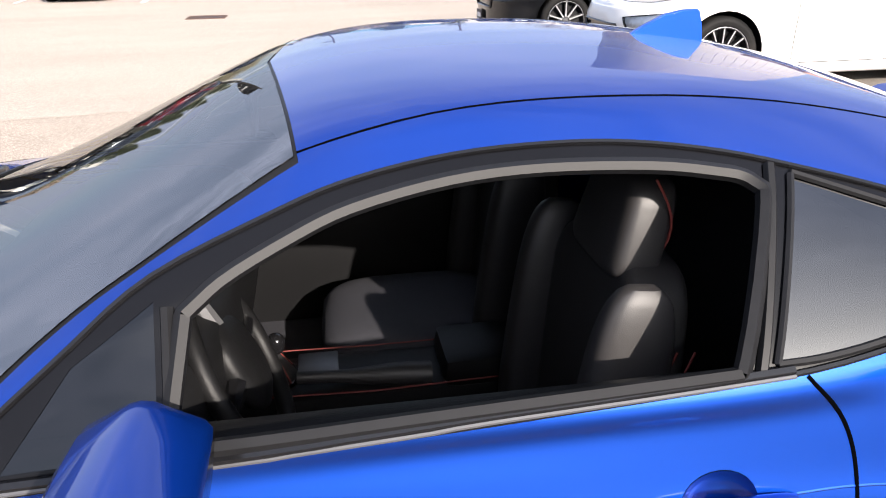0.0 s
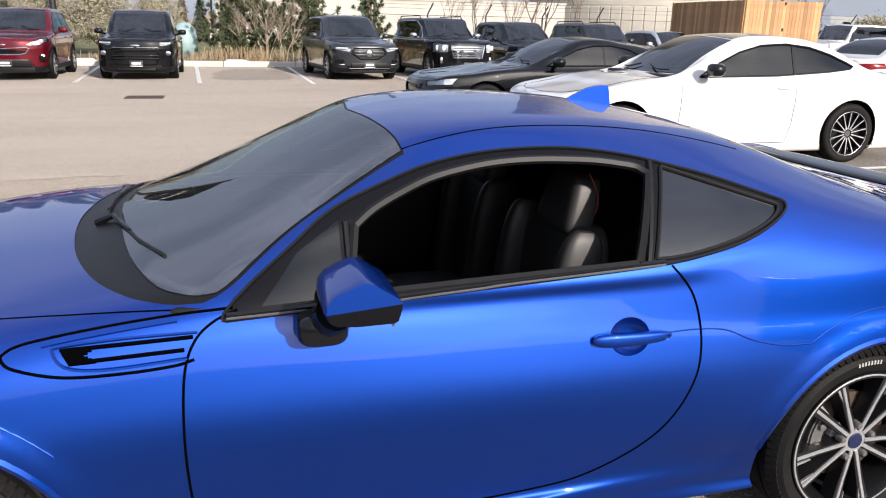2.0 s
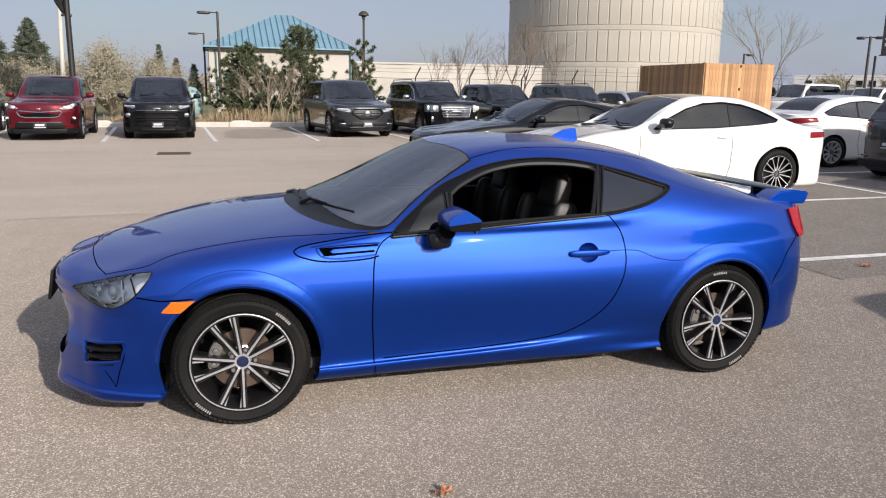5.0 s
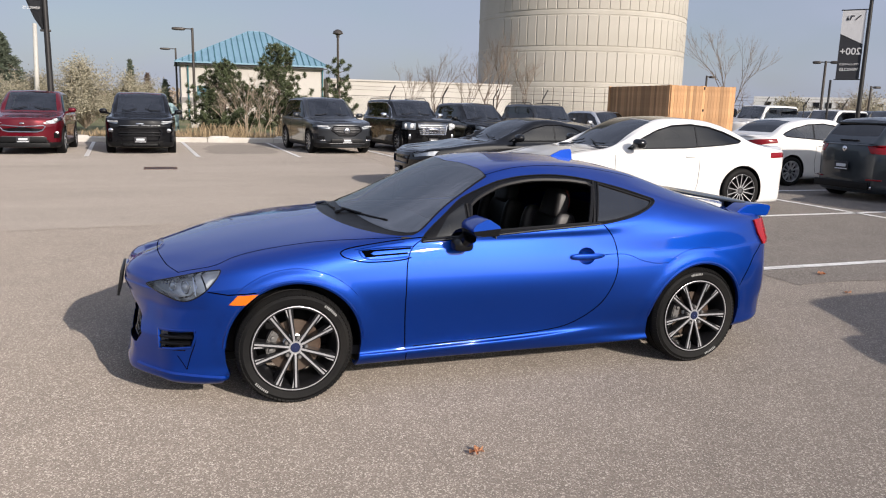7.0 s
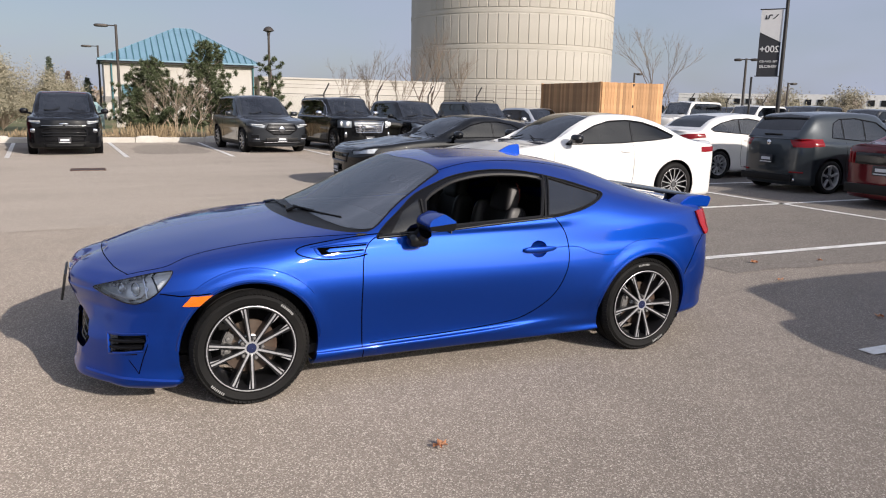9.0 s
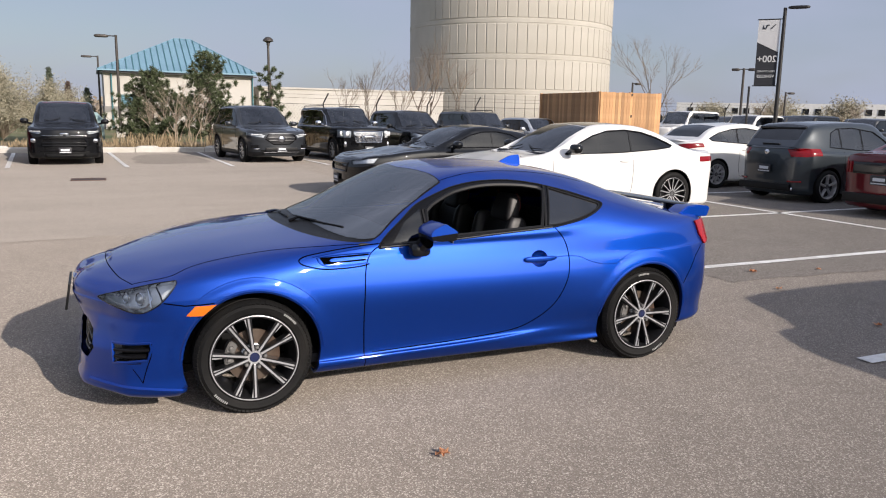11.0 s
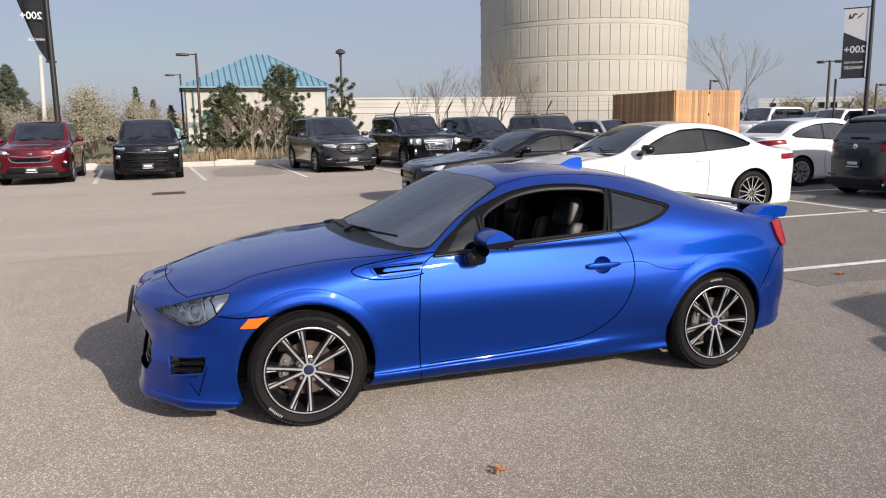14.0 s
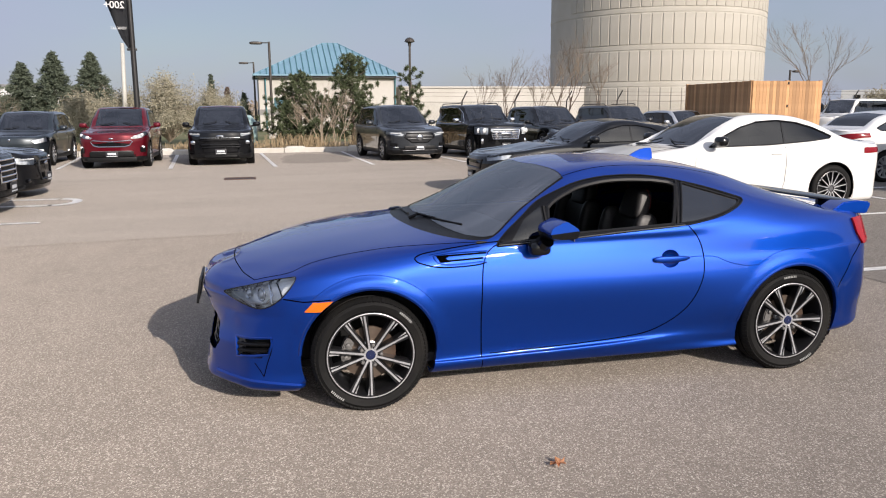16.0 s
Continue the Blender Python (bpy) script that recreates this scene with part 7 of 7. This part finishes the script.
# board enclosure with two gates
pen = thing("bin_enclosure", "new cedar board enclosure with double gates", "fence")
A, B, C, FH = Vector((17.3, 20.1, 0)), Vector((20.25, 20.1, 0)), Vector((17.45, 24.7, 0)), 2.58
bm0 = bmesh.new()
box(bm0, (0, 0, FH / 2), (.136, .022, FH - .10), .003, segs=1)
board = None
for p, q, n in ((A, B, 21), (A, C, 33)):
    d = (q - p) / n
    ang = math.degrees(math.atan2(d.y, d.x))
    for k in range(n):
        if board is None:
            board = part("board", bm0, M["wood"], pen, smooth=False)
            ob = board
        else:
            ob = new("board", board.data)
            ob.parent = pen
        c = p + d * (k + .5)
        ob.matrix_basis = pose(c.x, c.y, .006 * math.sin(k * 2.1), 0, 0, ang)
for p, q in ((A, B), (A, C)):
    for z in (.45, 1.3, 2.2):
        bm = bmesh.new()
        dv = (q - p).normalized()
        nv = Vector((-dv.y, dv.x, 0)) * (.04 if p == A and q == B else -.04)
        tube(bm, [p + nv + Vector((0, 0, z)), q + nv + Vector((0, 0, z))], .035, 4)
        part("rail", bm, M["wood"], pen, smooth=False)
for p in (A, B, C, (A + B) / 2):
    bm = bmesh.new()
    box(bm, (p.x, p.y + (.09 if p.y < 22 else 0), FH / 2), (.10, .10, FH - .06), .005)
    part("post", bm, M["wood"], pen, smooth=False)
for z in (2.45, 1.62):
    bm = bmesh.new()
    box(bm, (18.78, 20.07, z), (.05, .03, .10), .004)
    part("latch", bm, M["dark_metal"], pen, smooth=False)

# wire fence with barbed strands
fence = thing("wire_fence", "black chain-link fence topped with barbed wire", "fence")
for k in range(12):
    x = 6.6 + 2.55 * k
    y = 30.6 - .25 * (x - 6.6) * .3
    if x > 17 and x < 20.5:
        continue
    bm = bmesh.new()
    tube(bm, [(x, y, 0), (x, y, 1.95), (x + .22, y - .1, 2.42)], .032, 6)
    part("post", bm, M["dark_metal"], fence)
for z, o in ((1.93, 0), (2.2, .12), (2.36, .2)):
    bm = bmesh.new()
    tube(bm, [(6.6 + 2.55 * k + o, 30.6 - .25 * 2.55 * k * .3 - o * .4, z - .03 * (k % 2)) for k in range(12)], .014 if z < 2 else .008, 4)
    part("strand", bm, M["dark_metal"], fence)
rows = []
for k in range(190):
    x = 6.6 + k * .148
    y = 30.6 - .25 * (x - 6.6) * .3
    for s in (-1, 1):
        u = Vector((s * .62, s * -.047, .84))
        rows.append((Vector((x, y, 1.05)), u * 1.0, Vector((.0028, 0, -.002 * s))))
tagged(quads("mesh_wire", rows, M["dark_metal"], fence), kind="stuff")


# ---- lamps and banners ----
def street_lamp(x, y, h, arm, label, dome=False):
    t = thing("street_lamp", label, "street lamp", "street lamps", at=pose(x, y, 0))
    bm = bmesh.new()
    tube(bm, [(0, 0, 0), (0, 0, h)], [.085, .065], 10)
    part("pole", bm, M["pole"], t)
    bm = bmesh.new()
    box(bm, (0, 0, .3), (.45, .45, .6), .03)
    part("base", bm, M["concrete"], t)
    if dome:
        bm = bmesh.new()
        lathe(bm, [(.001, h + .30), (.12, h + .28), (.26, h + .17), (.30, h + .05), (.22, h + .03), (.10, h - .02), (.08, h - .18), (.001, h - .18)], 20, "z")
        bmesh.ops.recalc_face_normals(bm, faces=bm.faces)
        part("head", bm, M["pole"], t)
    else:
        bm = bmesh.new()
        tube(bm, [(0, 0, h - .06), (arm * .45, 0, h - .06)], .03, 6)
        part("arm", bm, M["pole"], t)
        bm = bmesh.new()
        blob(bm, (arm * .75, 0, h - .08), (abs(arm) * .75, .34, .16), 3.5, 18, 8)
        part("head", bm, M["pole"], t)
    return t


street_lamp(.70, 40.3, 5.36, -.95, "brown shoebox street lamp on a square pole")
street_lamp(-.05, 58.2, 5.3, -1.0, "far brown shoebox street lamp on a pole")
street_lamp(8.57, 39.6, 5.35, 0, "brown street lamp with a domed post-top head", True)
street_lamp(33.2, 38.5, 3.9, .6, "far small street lamp on a thin pole")
street_lamp(44.0, 35.2, 3.5, .7, "far small street lamp on a thin pole")
twin = street_lamp(34.1, 29.5, 4.5, -.6, "twin-headed dark street lamp")
bm = bmesh.new()
blob(bm, (.45, 0, 4.42), (.45, .34, .16), 3.5, 18, 8)
tube(bm, [(0, 0, 4.44), (.27, 0, 4.44)], .03, 6)
part("head", bm, M["pole"], twin)
twin.matrix_world = pose(34.1, 29.5, 0, 0, 0, -46)


def lettering(parent, text, size, at, mat, mirrored=True, bold=0.0):
    cu = bpy.data.curves.new("lettering", "FONT")
    cu.body, cu.size, cu.align_x, cu.align_y, cu.extrude, cu.offset = text, size, "CENTER", "CENTER", .002, bold
    cu.materials.append(mat)
    ob = new("lettering", cu)
    ob.parent = parent
    ob.matrix_basis = at @ Matrix.Diagonal((-1 if mirrored else 1, 1, 1, 1))
    return ob


# banner on a lamp pole beside the stalls, seen from its back
post = thing("banner_pole", "tall dark lamp pole carrying a vertical banner", "lamp pole", at=pose(27.4, 20.8, 0, 0, 0, -52))
bm = bmesh.new()
tube(bm, [(0, 0, 0), (0, 0, 6.45)], [.10, .075], 10)
part("pole", bm, M["dark_metal"], post)
bm = bmesh.new()
blob(bm, (.55, 0, 6.45), (.9, .30, .14), 3.4, 18, 8)
part("lamp_head", bm, M["dark_metal"], post)
for z in (5.98, 3.08):
    bm = bmesh.new()
    tube(bm, [(-.06, 0, z), (-1.1, 0, z)], .022, 6)
    part("banner_arm", bm, M["dark_metal"], post)
banner = new("banner")
banner.parent = post
banner.matrix_basis = pose(-.58, 0, 0)


def cloth(outline, mat, name, y):
    bm = bmesh.new()
    prism(bm, outline, y - .004, y + .004)
    return part(name, bm, mat, banner, smooth=False)


cloth([(-.46, 3.1), (.44, 3.1), (.44, 5.96), (-.46, 5.96)], M["banner_dark"], "cloth", 0)
cloth([(-.46, 5.0), (.44, 4.55), (.44, 5.95), (-.46, 5.95)], M["banner_white"], "white_field", -.012)
cloth([(-.30, 5.55), (-.24, 5.75), (-.18, 5.55), (-.12, 5.75), (0, 5.75), (.02, 5.70), (-.08, 5.70), (-.13, 5.55)], M["banner_dark"], "emblem", -.022)
cloth([(.02, 5.55), (.22, 5.75), (.28, 5.75), (.08, 5.55)], M["banner_dark"], "emblem", -.022)
lettering(banner, "200+", .40, pose(0, -.014, 4.25, 90, 0, 0), M["banner_white"], True, .006)
lettering(banner, "PRE-OWNED", .13, pose(0, -.014, 3.72, 90, 0, 0), M["banner_white"])
lettering(banner, "VEHICLES", .17, pose(0, -.014, 3.50, 90, 0, 0), M["banner_white"], True, .003)
bm = bmesh.new()
tube(bm, [(-1.35, 1.2, 0), (-1.35, 1.2, 3.1)], .05, 8)
stub = mesh_object("sign_post", bm, M["dark_metal"])
stub.matrix_world = pose(27.4, 20.8, 0, 0, 0, -52)
tagged(stub, "plain dark metal post behind the banner", "post")

# wind-curled banner on the pole behind the kerb
post = thing("banner_pole", "tall dark pole with a wind-curled dark banner", "lamp pole", at=pose(-4.58, 26.0, .1))
bm = bmesh.new()
tube(bm, [(0, 0, 0), (0, 0, 7.4)], [.11, .08], 10)
part("pole", bm, M["dark_metal"], post)
bm = bmesh.new()
rows = []
for j in range(13):
    z = 3.72 + j * .27
    wd = .12 + .88 * min(1, (j / 9) ** .75)
    rows.append([bm.verts.new((-.05 - wd * i / 6, .16 * math.sin(i * .8 + j * .35) * i / 6, z + .10 * (i / 6) * (1 - j / 12) + .04 * math.sin(i + j * .5))) for i in range(7)])
for a, b in zip(rows, rows[1:]):
    for i in range(6):
        bm.faces.new((a[i], a[i + 1], b[i + 1], b[i]))
bmesh.ops.solidify(bm, geom=list(bm.faces), thickness=.006)
banner = part("banner", bm, M["banner_dark"], post)
lettering(banner, "200+", .34, pose(-.50, -.20, 5.25, 90, 0, 0), M["banner_white"], True, .005)
lettering(banner, "VEHICLES", .13, pose(-.40, -.20, 4.45, 90, 0, 0), M["banner_white"], True)
bm = bmesh.new()
box(bm, (-.03, 0, 3.72), (.34, .10, .08), .01)
part("clamp", bm, M["dark_metal"], post)
bm = bmesh.new()
tube(bm, [(-6.35, 34.9, 0), (-6.2, 34.9, 4.75)], [.12, .09], 10)
tagged(mesh_object("utility_pole", bm, M["white_pole"]), "pale round pole standing among bushes", "pole")

# small things beyond the kerb
bm = bmesh.new()
lathe(bm, [(.001, 1.42), (.22, 1.38), (.42, 1.15), (.46, .7), (.46, .15), (.001, .15)], 24, "z", (-.72, 29.6, 0))
bmesh.ops.recalc_face_normals(bm, faces=bm.faces)
tagged(mesh_object("storage_tank", bm, M["teal_grey"]), "rounded pale teal plastic tank among shrubs", "tank")
far = thing("far_building", "long low white building beyond the lot", "building", at=pose(84, 80, 0, 0, 0, -49))
bm = bmesh.new()
box(bm, (12, 6, 1.9), (40, 12, 3.8))
part("wall", bm, M["banner_white"], far, smooth=False)
for k in range(24):
    bm = bmesh.new()
    box(bm, (-6 + k * 1.55, -.02, 2.7), (.8, .1, .8))
    part("window", bm, M["gloss_black"], far, smooth=False)
far = thing("far_building", "low pale building behind the spruces", "building", at=pose(-24, 75, 0))
bm = bmesh.new()
box(bm, (0, 0, 1.9), (14, 8, 3.8))
part("wall", bm, M["banner_white"], far, smooth=False)
bm = bmesh.new()
box(bm, (0, 0, 3.9), (14.4, 8.4, .2))
part("roof", bm, M["roof_dark"], far, smooth=False)

# woods on the horizon
rnd = random.Random(21)
rows = []
for k in range(26000):
    a = rnd.uniform(-.75, 1.35)
    d = rnd.uniform(150, 260)
    top = 2.6 + 1.2 * math.sin(a * 31) + .8 * math.sin(a * 83 + 2)
    p = Vector((math.sin(a) * d, math.cos(a) * d, rnd.uniform(0, 1) ** 1.4 * top))
    u = Vector((rnd.gauss(0, 1), rnd.gauss(0, 1), rnd.gauss(0, 1))).normalized() * .45
    rows.append((p, u, u.cross(Vector((rnd.gauss(0, 1), rnd.gauss(0, 1), 1))).normalized() * .25))
tagged(quads("far_woods", rows, M["twig"]), "low band of bare woods on the horizon", "woods", "", "stuff")
